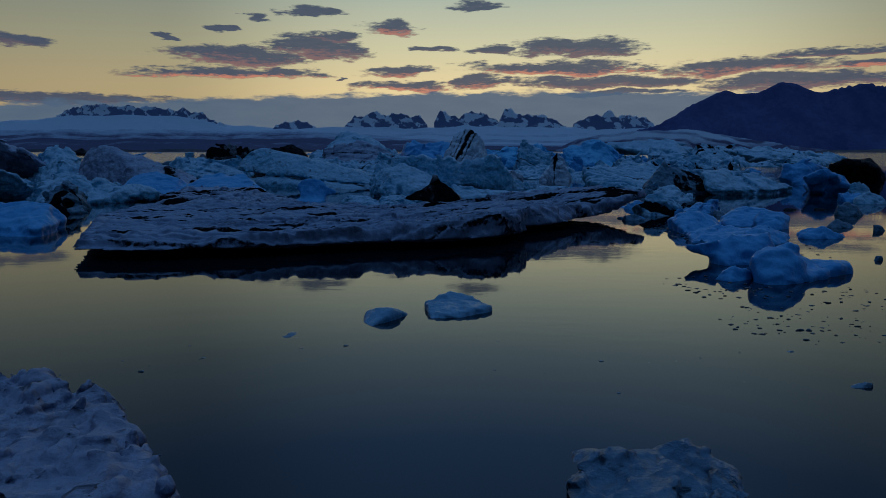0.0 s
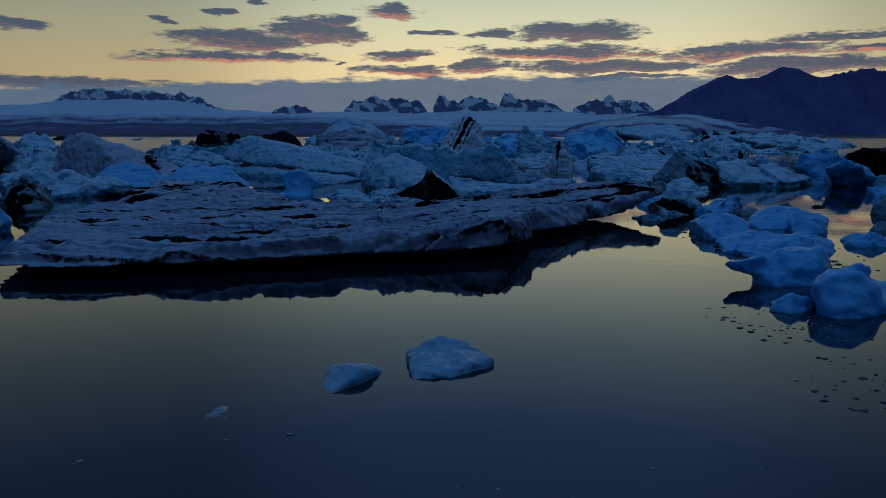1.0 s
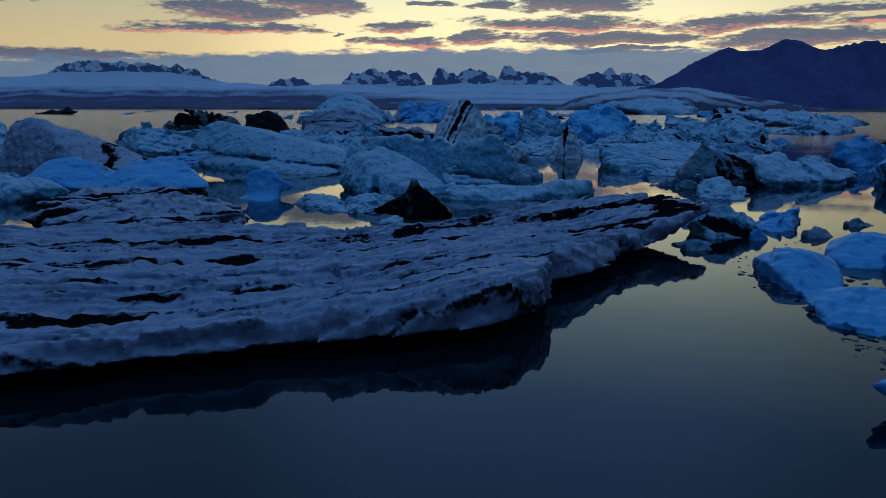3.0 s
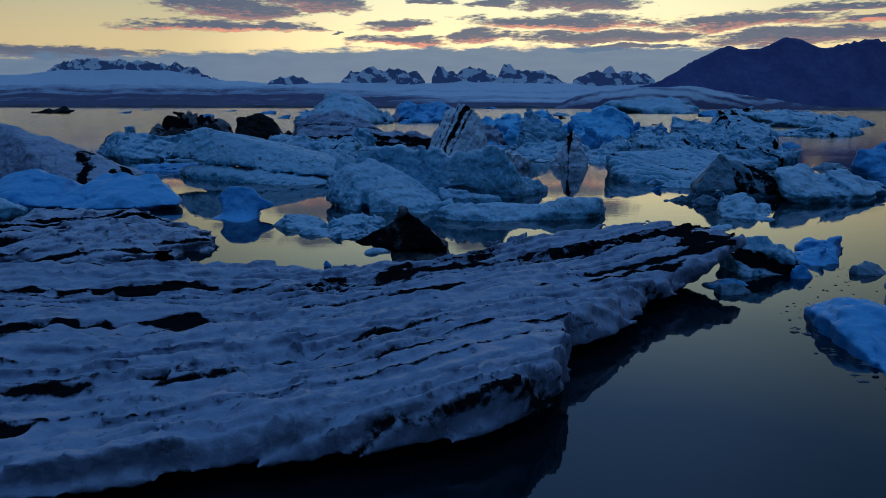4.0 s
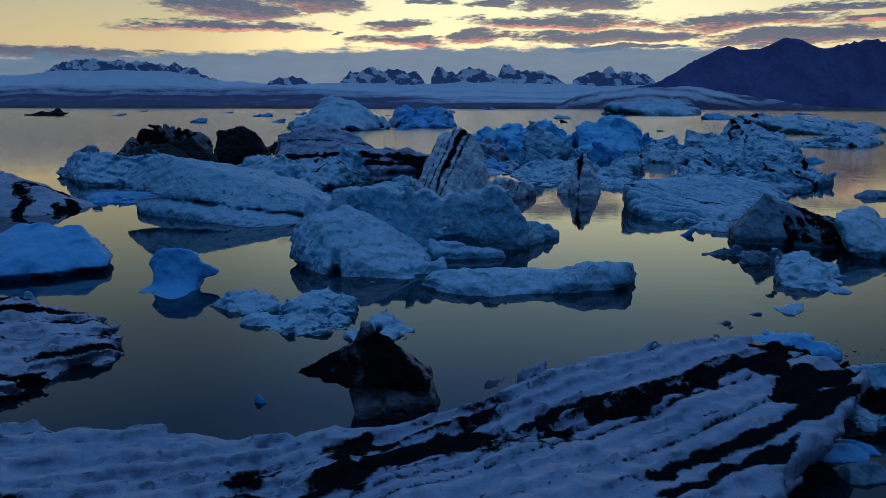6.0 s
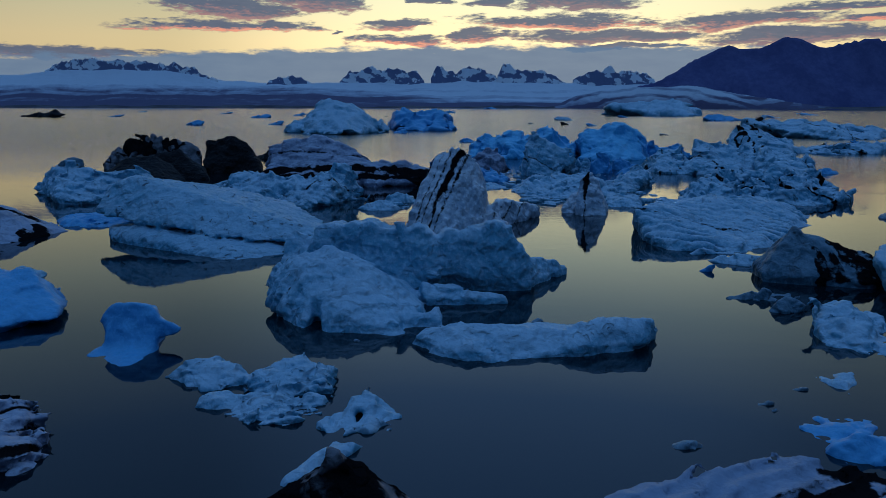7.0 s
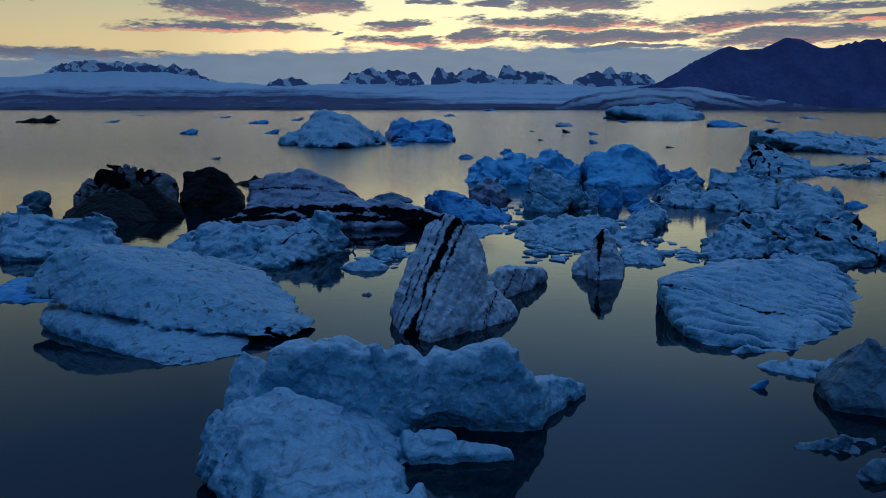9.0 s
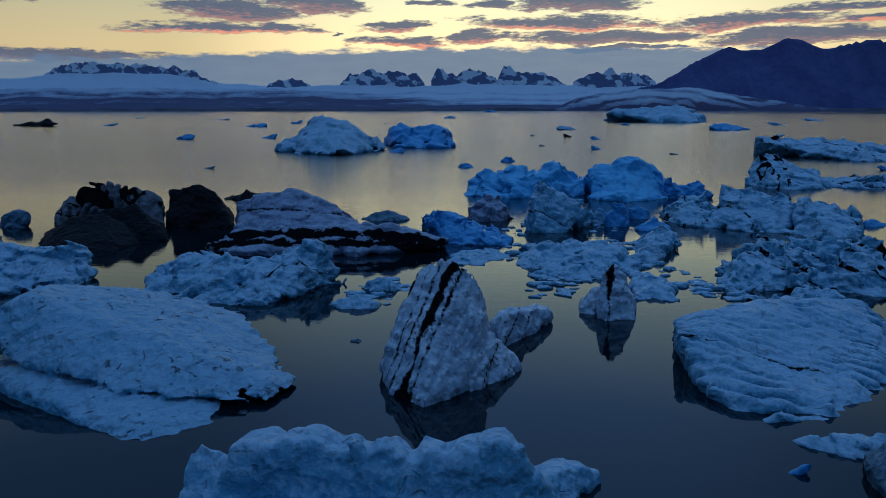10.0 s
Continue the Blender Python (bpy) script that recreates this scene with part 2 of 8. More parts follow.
def rock(name, dark, light, scale):
    m, t, b = material(name)
    at = node(t, "ShaderNodeTexCoord").outputs["Object"]
    n1 = noise_tex(t, at, scale, 8.0, 0.65, 0.5)
    n2 = noise_tex(t, at, scale * 9, 6.0, 0.7)
    t.links.new(blend(t, smooth(t, math_node(t, "ADD", n1, math_node(t, "MULTIPLY", math_node(t, "SUBTRACT", n2, 0.5), 0.5)), 0.35, 0.7), dark, light), b.inputs["Base Color"])
    b.inputs["Roughness"].default_value = 0.95
    b.inputs["Specular IOR Level"].default_value = 0.1
    bump(t, b, n1, 0.6, 14.0)
    return m


# the mountain's blue-violet is distance haze painted into its rock colour
HAZED_ROCK = rock("hazed_mountain_rock", (0.085, 0.092, 0.215), (0.135, 0.142, 0.290), 0.004)
MORAINE = rock("dark_moraine_gravel", (0.08, 0.07, 0.08), (0.17, 0.15, 0.16), 0.006)


def nunatak_material():
    m, t, b = material("hazed_snow_streaked_rock")
    at = node(t, "ShaderNodeTexCoord").outputs["Object"]
    slope = t.nodes.new("ShaderNodeAttribute")
    slope.attribute_name = "snow"
    n1 = noise_tex(t, at, 0.018, 8.0, 0.7, 0.6)
    mask = smooth(t, math_node(t, "ADD", slope.outputs["Fac"], math_node(t, "MULTIPLY", math_node(t, "SUBTRACT", n1, 0.5), 1.2)), 0.42, 0.56)
    # bare rock is lifted to pale blue: distance haze put into its colour
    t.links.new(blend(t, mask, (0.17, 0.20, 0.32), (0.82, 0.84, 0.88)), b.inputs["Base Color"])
    b.inputs["Roughness"].default_value = 0.9
    b.inputs["Specular IOR Level"].default_value = 0.15
    bump(t, b, n1, 0.6, 10.0)
    return m


NUNATAK = nunatak_material()


def glacier_material():
    m, t, b = material("crevassed_glacier_snow")
    at = node(t, "ShaderNodeTexCoord").outputs["Object"]
    dirty = t.nodes.new("ShaderNodeAttribute")
    dirty.attribute_name = "debris"
    n1 = noise_tex(t, at, 0.004, 8.0, 0.65, 1.5)
    stretch = node(t, "ShaderNodeMapping", (at,))
    stretch.inputs["Scale"].default_value = (0.25, 1.0, 1.0)
    n2 = noise_tex(t, stretch.outputs[0], 0.03, 8.0, 0.75, 0.8)
    fac = math_node(t, "ADD", dirty.outputs["Fac"], math_node(t, "ADD", math_node(t, "MULTIPLY", math_node(t, "SUBTRACT", n1, 0.5), 0.9), math_node(t, "MULTIPLY", math_node(t, "SUBTRACT", n2, 0.5), 0.9)))
    t.links.new(ramp(t, fac, (0.15, (0.66, 0.70, 0.76)), (0.5, (0.40, 0.43, 0.52)), (0.85, (0.13, 0.11, 0.18))), b.inputs["Base Color"])
    b.inputs["Roughness"].default_value = 0.85
    b.inputs["Specular IOR Level"].default_value = 0.2
    bump(t, b, n2, 0.7, 8.0)
    return m


GLACIER = glacier_material()

# ---------------------------------------------------------------- shaping ice
_rng = np.random.RandomState(7)
_PERM = np.tile(_rng.permutation(256), 3).astype(np.int32)
_VALUE = _rng.uniform(-1, 1, 256).astype(np.float32)
_CELL = _rng.uniform(-1, 1, (256, 7)).astype(np.float32)


def lattice(p, seed=0):
    """Smooth noise between -1 and 1 at the rows of p."""
    i = np.floor(p).astype(np.int32)
    f = (p - i).astype(np.float32)
    f = f * f * (3 - 2 * f)
    i = (i + seed * 37) & 255
    total = 0.0
    for dx in (0, 1):
        wx = f[:, 0] if dx else 1 - f[:, 0]
        hx = _PERM[(i[:, 0] + dx) & 255]
        for dy in (0, 1):
            wy = wx * (f[:, 1] if dy else 1 - f[:, 1])
            hy = _PERM[hx + ((i[:, 1] + dy) & 255)]
            for dz in (0, 1):
                total = total + wy * (f[:, 2] if dz else 1 - f[:, 2]) * _VALUE[_PERM[hy + ((i[:, 2] + dz) & 255)]]
    return total


def fractal(p, octaves=4, gain=0.5, seed=0):
    total, size = 0.0, 1.0
    for k in range(octaves):
        total = total + size * lattice(p * 2.03 ** k, seed + k)
        size *= gain
    return total


def hull_planes(points):
    """Outward planes (normal, offset) of the convex block round a few corner points."""
    bm = bmesh.new()
    for p in points:
        bm.verts.new(p)
    bmesh.ops.convex_hull(bm, input=bm.verts)
    bm.normal_update()
    mid = sum((Vector(p) for p in points), Vector()) / len(points)
    planes = []
    for f in bm.faces:
        n = f.normal if f.normal.dot(f.verts[0].co - mid) > 0 else -f.normal
        row = (*n, n.dot(f.verts[0].co))
        if f.calc_area() > 1e-6 and not any(np.allclose(row, r, atol=1e-3) for r in planes):
            planes.append(row)
    bm.free()
    return np.array(planes)


def surface_net(field, origin, step):
    """Vertices and quads of the zero surface of a sampled field (negative inside)."""
    inside = field < 0
    nx, ny, nz = field.shape
    corner = [(a, b, c) for a in (0, 1) for b in (0, 1) for c in (0, 1)]
    cut = lambda g, o: g[o[0]:nx - 1 + o[0], o[1]:ny - 1 + o[1], o[2]:nz - 1 + o[2]]
    count = sum(cut(inside, o).astype(np.int8) for o in corner)
    cells = np.argwhere((count > 0) & (count < 8))
    index = np.full((nx - 1, ny - 1, nz - 1), -1, np.int64)
    index[cells[:, 0], cells[:, 1], cells[:, 2]] = np.arange(len(cells))
    total, hits = np.zeros((len(cells), 3)), np.zeros(len(cells))
    value = {o: field[cells[:, 0] + o[0], cells[:, 1] + o[1], cells[:, 2] + o[2]] for o in corner}
    for o in corner:
        for axis in range(3):
            if o[axis]:
                continue
            q = tuple(1 if k == axis else o[k] for k in range(3))
            a, b = value[o], value[q]
            cross = (a < 0) != (b < 0)
            s = np.where(cross, a / np.where(cross, a - b, 1), 0)
            spot = np.array(o, float)[None, :].repeat(len(cells), 0)
            spot[:, axis] = s
            total += np.where(cross[:, None], spot, 0)
            hits += cross
    verts = origin + step * (cells + total / hits[:, None])
    quads = []
    for axis in range(3):
        u, v = (axis + 1) % 3, (axis + 2) % 3
        low = [slice(None)] * 3
        high = [slice(None)] * 3
        low[axis], high[axis] = slice(0, -1), slice(1, None)
        a, b = inside[tuple(low)], inside[tuple(high)]
        for edge, flip in ((a & ~b, False), (~a & b, True)):
            e = np.argwhere(edge)
            e = e[(e[:, u] > 0) & (e[:, v] > 0) & (e[:, u] < field.shape[u] - 1) & (e[:, v] < field.shape[v] - 1)]
            ring = []
            for du, dv in ((-1, -1), (0, -1), (0, 0), (-1, 0)):
                c = e.copy()
                c[:, u] += du
                c[:, v] += dv
                ring.append(index[c[:, 0], c[:, 1], c[:, 2]])
            quads.append(np.stack(ring[::-1] if flip else ring, 1))
    return verts, np.concatenate(quads)


def largest_piece(verts, quads):
    """Leaves out the crumbs that hang loose in the air or the water."""
    mark = np.arange(len(verts))
    while len(quads):
        low = mark[quads].min(1)
        fresh = mark.copy()
        for k in range(4):
            np.minimum.at(fresh, quads[:, k], low)
        fresh = fresh[fresh]
        if (fresh == mark).all():
            break
        mark = fresh
    keep = mark == np.bincount(mark, minlength=1).argmax()
    index = np.cumsum(keep) - 1
    return verts[keep], index[quads[keep[quads[:, 0]]]]


def mesh_from(name, verts, faces, mat, smooth_shade=True, **layers):
    me = bpy.data.meshes.new(name)
    me.vertices.add(len(verts))
    me.vertices.foreach_set("co", np.asarray(verts, np.float32).ravel())
    k = faces.shape[1]
    me.loops.add(faces.size)
    me.loops.foreach_set("vertex_index", faces.astype(np.int32).ravel())
    me.polygons.add(len(faces))
    me.polygons.foreach_set("loop_start", np.arange(0, faces.size, k, dtype=np.int32))
    me.polygons.foreach_set("use_smooth", np.full(len(faces), smooth_shade))
    for key, values in layers.items():
        me.attributes.new(key, "FLOAT", "POINT").data.foreach_set("value", np.asarray(values, np.float32))
    me.materials.append(mat)
    me.update()
    me.validate()
    return me


def normals_of(verts, quads):
    n = np.cross(verts[quads[:, 2]] - verts[quads[:, 0]], verts[quads[:, 3]] - verts[quads[:, 1]])
    out = np.zeros_like(verts)
    for k in range(4):
        for c in range(3):
            out[:, c] += np.bincount(quads[:, k], n[:, c], len(verts))
    return out / np.maximum(np.linalg.norm(out, axis=1), 1e-9)[:, None]


def facets_at(p, seed):
    """Broken faces: every cell of a jittered lattice is a plane of its own tilt, with a ledge to the next."""
    i = np.floor(p - 0.5).astype(np.int32)
    best, out = np.full(len(p), 9.0, np.float32), np.zeros(len(p), np.float32)
    f = (p - i).astype(np.float32)
    i = (i + seed * 37) & 255
    for dx in (0, 1):
        hx = _PERM[(i[:, 0] + dx) & 255]
        for dy in (0, 1):
            hy = _PERM[hx + ((i[:, 1] + dy) & 255)]
            for dz in (0, 1):
                h = _PERM[hy + ((i[:, 2] + dz) & 255)]
                jitter = _CELL[h]
                q = [f[:, k] - (o + 0.5 + 0.4 * jitter[:, k]) for k, o in enumerate((dx, dy, dz))]
                d = q[0] * q[0] + q[1] * q[1] + q[2] * q[2]
                near = d < best
                lean = 0.45 * jitter[:, 6] + 0.9 * (q[0] * jitter[:, 3] + q[1] * jitter[:, 4] + q[2] * jitter[:, 5])
                out = np.where(near, lean, out)
                best = np.where(near, d, best)
    return out


def layers_at(p, tilt, spacing, seed, warp=0.5):
    """Place in the stack of yearly ice layers: the layer's number and the way through it. tilt: a direction or a function of place."""
    across = tilt(p) if callable(tilt) else p @ np.array(Vector(tilt).normalized())
    # some years thick, some thin
    flat = np.stack([across / (2.3 * spacing), np.full_like(across, 3.3), np.full_like(across, 1.9)], 1)
    across = across + 0.9 * spacing * lattice(flat, seed + 2)
    u = across / spacing + warp * fractal(p * 0.33, 3, 0.5, seed) + 0.07 * lattice(p * 1.7, seed + 5)
    k = np.floor(u)
    return k, u - k


def held(p, ball):
    """One inside a ball (x, y, z, r), fading out at its edge."""
    return np.clip(3 - 3 * np.linalg.norm(p - np.array(ball[:3]), axis=1) / ball[3], 0, 1)


def berg(name, blocks, mat, label, step=0.25, lumps=0.3, lump_size=2.0, rough=0.06, rough_size=0.5, join=0.18, round_off=0.07,
         notch=0.0, notch_top=0.35, cuts=(), layers=None, ash=None, seams=(), black=(), crag=0.0, crag_size=1.0, parts=(), seed=1, group="drifting icebergs", category="iceberg", keel=0.6, rills=None,
         chip=0.7, fine=None, bands=(), where=None):
    """One floating piece of ice: convex blocks melted together, hollowed by cuts (x, y, z, rx, ry, rz), worn, layered
    and
    undercut at the waterline. layers: (tilt, spacing, relief); ash: (tilt, spacing, share of black layers, thickness);
    chip: share of broken faces in the crag; fine: a second, thinner set of layers; bands: ash, or a groove's painted
    shadow, along one layer (x, y, from x, to x, thickness);
    where: ball (x, y, z, r) that holds the ash layers and rills."""
    corners = np.array([p for b in blocks for p in b], float)
    base = np.array([corners[:, 0].mean(), corners[:, 1].mean(), 0.0])
    margin = lumps + 2 * step
    low, high = corners.min(0) - base - margin, corners.max(0) - base + margin
    low[2] = -keel - 2 * step
    size = np.ceil((high - low) / step).astype(int) + 1
    axes = [(low[k] + step * np.arange(size[k])).astype(np.float32) for k in range(3)]
    grid = np.stack(np.meshgrid(*axes, indexing="ij"), -1).reshape(-1, 3)
    field, solids = np.full(len(grid), 50.0, np.float32), []
    for b in blocks:
        pts = [tuple(np.array(p) - base) for p in b]
        centre = np.mean([p[:2] for p in pts], 0)
        pts += [(*(centre + 0.97 * (np.array(p[:2]) - centre)), -keel) for p in pts if p[2] < 0.02]
        pl = hull_planes(pts)
        solids.append(pl)
        lo, hi = np.min(pts, 0) - 2.5 * margin, np.max(pts, 0) + 2.5 * margin
        near = np.flatnonzero(((grid > lo) & (grid < hi)).all(1))
        g = grid[near]
        d = np.full(len(near), -50.0, np.float32)
        for row in pl.astype(np.float32):
            v = g @ row[:3] - row[3]
            h = np.clip(0.5 + 0.5 * (v - d) / round_off, 0, 1)
            d = d + (v - d) * h + round_off * h * (1 - h)
        f = field[near]
        h = np.clip(0.5 + 0.5 * (d - f) / join, 0, 1)
        field[near] = d + (f - d) * h - join * h * (1 - h)
    for cx, cy, cz, rx, ry, rz in cuts:
        q = (grid - (np.array((cx, cy, cz)) - base)) / np.array((rx, ry, rz))
        d = (1 - np.sqrt((q * q).sum(1))) * min(rx, ry, rz)
        h = np.clip(0.5 + 0.5 * (d - field) / 0.2, 0, 1)
        field = field + (d - field) * h + 0.2 * h * (1 - h)
    reach = lumps * 1.8 + 2 * step + notch + 2.2 * abs(crag) + (layers[2] if layers else 0) + (rills[2] if rills else 0)
    band = np.flatnonzero(np.abs(field) < np.where(grid[:, 2] < notch_top, reach, reach - notch))
    g = grid[band] + base
    g = g.astype(np.float32)
    worn = lumps * fractal(g / lump_size, 3, 0.55, seed)
    if crag:
        warped = g / crag_size + 0.4 * np.stack([lattice(g / crag_size * 0.7, seed + k) for k in (31, 32, 33)], 1)
        worn -= (1 - 0.5 * chip) * crag * (0.75 - 1.7 * np.abs(lattice(warped, seed + 41)) - 0.8 * np.abs(lattice(warped * 2.3, seed + 42)))
        if chip:
            worn += chip * abs(crag) * (1.5 * facets_at(warped * 0.9, seed + 6) + 0.6 * facets_at(warped * 2.1, seed + 7))
    if layers:
        k, w = layers_at(g, *layers[:2], seed + 3)
        shelf = 0.5 + 0.5 * lattice(np.stack([k * 7.31, k * 3.17, k * 1.7], 1), seed)
        fade = 0.5 + 0.5 * lattice(g * 0.21, seed + 9)
        step_in = np.clip(w / 0.16, 0, 1)
        worn -= layers[2] * (0.25 + 1.1 * shelf) * (step_in * (1 - w) ** 1.3 - 0.42) * (0.3 + 1.05 * fade)
    if fine:
        k, w = layers_at(g, *fine[:2], seed + 13, 0.8)
        worn -= fine[2] * (np.clip(w / 0.2, 0, 1) * (1 - w) - 0.4) * np.clip(0.45 + 1.5 * lattice(g * 0.35, seed + 14), 0, 1.5)
    if rills:
        across, pitch, deep = rills
        u = g @ np.array(Vector(across).normalized()) / pitch + 0.9 * fractal(g * 0.28, 2, 0.5, seed + 21)
        worn += deep * np.exp(-((u - np.round(u)) / 0.17) ** 2) * np.clip(0.55 + 0.9 * lattice(g * 0.45, seed + 4), 0, 1.2) * (1 if where is None else held(g, where))
    if notch:
        worn += notch * np.clip(1 - (grid[band, 2] / notch_top), 0, 1) ** 0.7
    field[band] += worn
    field = field.reshape(size)
    field[:, :, 0] = 1.0
    verts, quads = largest_piece(*surface_net(field, low, step))
    n = normals_of(verts, quads)
    at = verts + base
    crease = 0.3 - np.abs(fractal(at / (2.2 * rough_size), 3, 0.55, seed + 19))
    move = rough * (0.8 * fractal(at / rough_size, 3, 0.6, seed + 11) + 1.7 * crease)
    dark, soft = np.zeros(len(verts)), 3.0 * step
    if ash:
        k, w = layers_at(at, *ash[:2], seed + 3)
        pick = 0.5 + 0.5 * lattice(np.stack([k * 5.71 + 0.5, k * 2.33, k * 0.9], 1), seed + 17)
        broken = fractal(at * 0.24, 3, 0.6, seed + 23)
        thick = ash[3] * (0.6 + 1.5 * broken)
        dark = np.where(pick > 1 - ash[2], np.clip(0.5 + (0.5 * thick - np.abs(w - 0.5)) * ash[1] / soft, 0, 1), 0)
        if where is not None:
            dark = dark * held(at, where)
    for bx, by, x0, x1, thick in bands:
        place = np.array([[bx, by, 0.9]])
        d = layers[0](at) - layers[0](place) + 0.6 * thick * fractal(at * 0.9, 3, 0.6, seed + 63)
        ends = np.clip(np.minimum(at[:, 0] - x0, x1 - at[:, 0]) / 0.8, -1, 1)
        width = thick * (0.55 + 0.9 * fractal(at * 0.55, 3, 0.6, seed + 64)) * ends
        dark = np.maximum(dark, np.clip(0.5 + (width - np.abs(d)) / soft, 0, 1))
    for px, py, pz, nx, ny, nz, thick in seams:
        d = (at - (px, py, pz)) @ np.array(Vector((nx, ny, nz)).normalized()) + 0.55 * thick * fractal(at * 0.7, 4, 0.6, seed + 61)
        width = thick * (0.8 + 0.7 * fractal(at * 0.6, 3, 0.6, seed + 62))
        dark = np.maximum(dark, np.clip(0.5 + (width - np.abs(d)) / soft, 0, 1))
    for i in black:
        d = (verts @ solids[i][:, :3].T - solids[i][:, 3]).max(1)
        dark = np.maximum(dark, np.clip(0.9 - np.abs(d) / 0.3 + 0.7 * fractal(at * 0.9, 3, 0.6, seed + 71), 0, 1))
    verts = verts + n * (move - 0.04 * dark)[:, None]
    if not parts:
        ob = new(name, mesh_from(name, verts, quads, mat, ash=dark))
        ob.location = base
        return tagged(ob, label, category, group)
    # the same skin, split where one block of the berg passes into the next
    skin = normals_of(verts, quads)
    middle = verts[quads].mean(1)
    nearest, owner = np.full(len(quads), 1e9), np.zeros(len(quads), int)
    for i, pl in enumerate(solids):
        d = (middle @ pl[:, :3].T - pl[:, 3]).max(1)
        closer = d < nearest
        nearest[closer], owner[closer] = d[closer], i
    ob = new(name)
    ob.location = base
    tagged(ob, label, category, group)
    for part_name in dict.fromkeys(parts):
        mine = quads[np.isin(owner, [i for i, p in enumerate(parts) if p == part_name])]
        if not len(mine):
            continue
        used, index = np.unique(mine, return_inverse=True)
        piece = new(part_name, mesh_from(part_name, verts[used], index.reshape(-1, 4), mat, ash=dark[used]))
        piece.data.normals_split_custom_set_from_vertices([tuple(v) for v in skin[used]])
        piece.parent = ob
    return ob


# ---------------------------------------------------------------- water
def water_sheet():
    xs = np.array([-4900, -1500, -400, -120, -40, 0, 40, 120, 400, 1500, 4900], float)
    ys = np.array([-900, -200, -40, 0, 40, 90, 160, 320, 800, 2000, 4700], float)
    v = np.array([(x, y, 0) for y in ys for x in xs])
    q = np.array([(j * 11 + i, j * 11 + i + 1, (j + 1) * 11 + i + 1, (j + 1) * 11 + i) for j in range(10) for i in range(10)])
    ob = new("water", mesh_from("water", v, q, WATER))
    return tagged(ob, "still dark blue lagoon water mirroring sky and ice", "water", kind="structure")


water_sheet()

# ---------------------------------------------------------------- far shore


def sheet(name, mat, xs, ys, height, **layer_fns):
    """A piece of land: a grid whose height is a function of x and y."""
    X, Y = np.meshgrid(xs, ys)
    p = np.stack([X.ravel(), Y.ravel(), np.zeros(X.size)], 1)
    p[:, 2] = height(p[:, 0], p[:, 1])
    m = len(xs)
    j, i = np.meshgrid(np.arange(len(ys) - 1), np.arange(m - 1), indexing="ij")
    a = (j * m + i).ravel()
    q = np.stack([a, a + 1, a + m + 1, a + m], 1)
    return new(name, mesh_from(name, p, q, mat, **{k: f(p) for k, f in layer_fns.items()}))


def profile(x, *stops):
    return np.interp(x, [s[0] for s in stops], [s[1] for s in stops])


def p3(x, y, size, z=0.0):
    return np.stack([x / size, y / size, np.full_like(x, z)], 1)


def cap_height(x, y):
    rise = np.clip((y - 4150) / 600, 0, 1)
    brow = profile(x, (-4456, 131), (-3248, 204), (-2812, 247), (-2066, 247), (-1679, 157), (-1447, 149), (-835, 153), (-305, 157), (219, 153), (1142, 153), (1688, 95), (3814, 58))
    dome = brow + 8 + 10 * lattice(p3(x, y, 260, 2.0), 7)
    top = brow + (dome - brow) * np.clip((y - 4800) / 95, 0, 1)
    roll = 14 * fractal(p3(x, y, 420, 3.1), 3, 0.5, 4) * rise + 5 * fractal(p3(x, y, 90, 1.7), 3, 0.55, 6) * rise
    return top * (0.25 * rise + 0.75 * rise ** 1.6) + roll + 4 - 12 * (y < 4165)


def cap_debris(p):
    x, y, z = p[:, 0], p[:, 1], p[:, 2]
    bands = np.abs(np.sin(z / 13.0 + 2.2 * fractal(p3(x, y, 700, 2.0), 3, 0.5, 8)))
    low = np.clip(1 - z / profile(x, (-2600, 150), (-1200, 145), (-500, 95), (-200, 60), (500, 45), (900, 60), (1300, 90), (2600, 110)), 0, 1)
    return 1.0 * low ** 0.5 + 0.5 * np.clip((bands - 0.62) / 0.2, 0, 1) * np.clip(1.15 - z / 150, 0, 1)


tagged(sheet("backdrop", GLACIER, np.arange(-3700, 3701, 14.0), np.arange(4150, 4905, 9.0), cap_height, debris=cap_debris),
       "wide glacier tongue and ice cap rising behind the lagoon", "glacier", kind="structure")


def tongue_height(x, y):
    edge = profile(x, (420, 0), (640, 95), (900, 125), (1238, 132), (1500, 92), (1800, 42), (2140, 5), (2300, 0))
    return edge * np.clip((y - 4086) / 122, 0, 1) ** 0.75 + 4 * fractal(p3(x, y, 60, 1.1), 4, 0.55, 9) * np.clip(edge / 40, 0, 1) - 3


def tongue_debris(p):
    """Medial moraines that loop along the tongue."""
    u = p[:, 2] / 15 + 2.6 * np.sin(p[:, 0] / 210) + 1.5 * fractal(p3(p[:, 0], p[:, 1], 160, 2.0), 3, 0.5, 8)
    return 0.8 * np.clip(1.15 - p[:, 2] / 80, 0, 1) + 0.5 * np.clip((np.abs(np.sin(u)) - 0.72) / 0.2, 0, 1)


tagged(sheet("backdrop", GLACIER, np.arange(420, 2301, 10.0), np.arange(4084, 4212, 6.0), tongue_height, debris=tongue_debris),
       "glacier tongue with looping dark moraine bands below the mountain", "glacier", kind="structure")


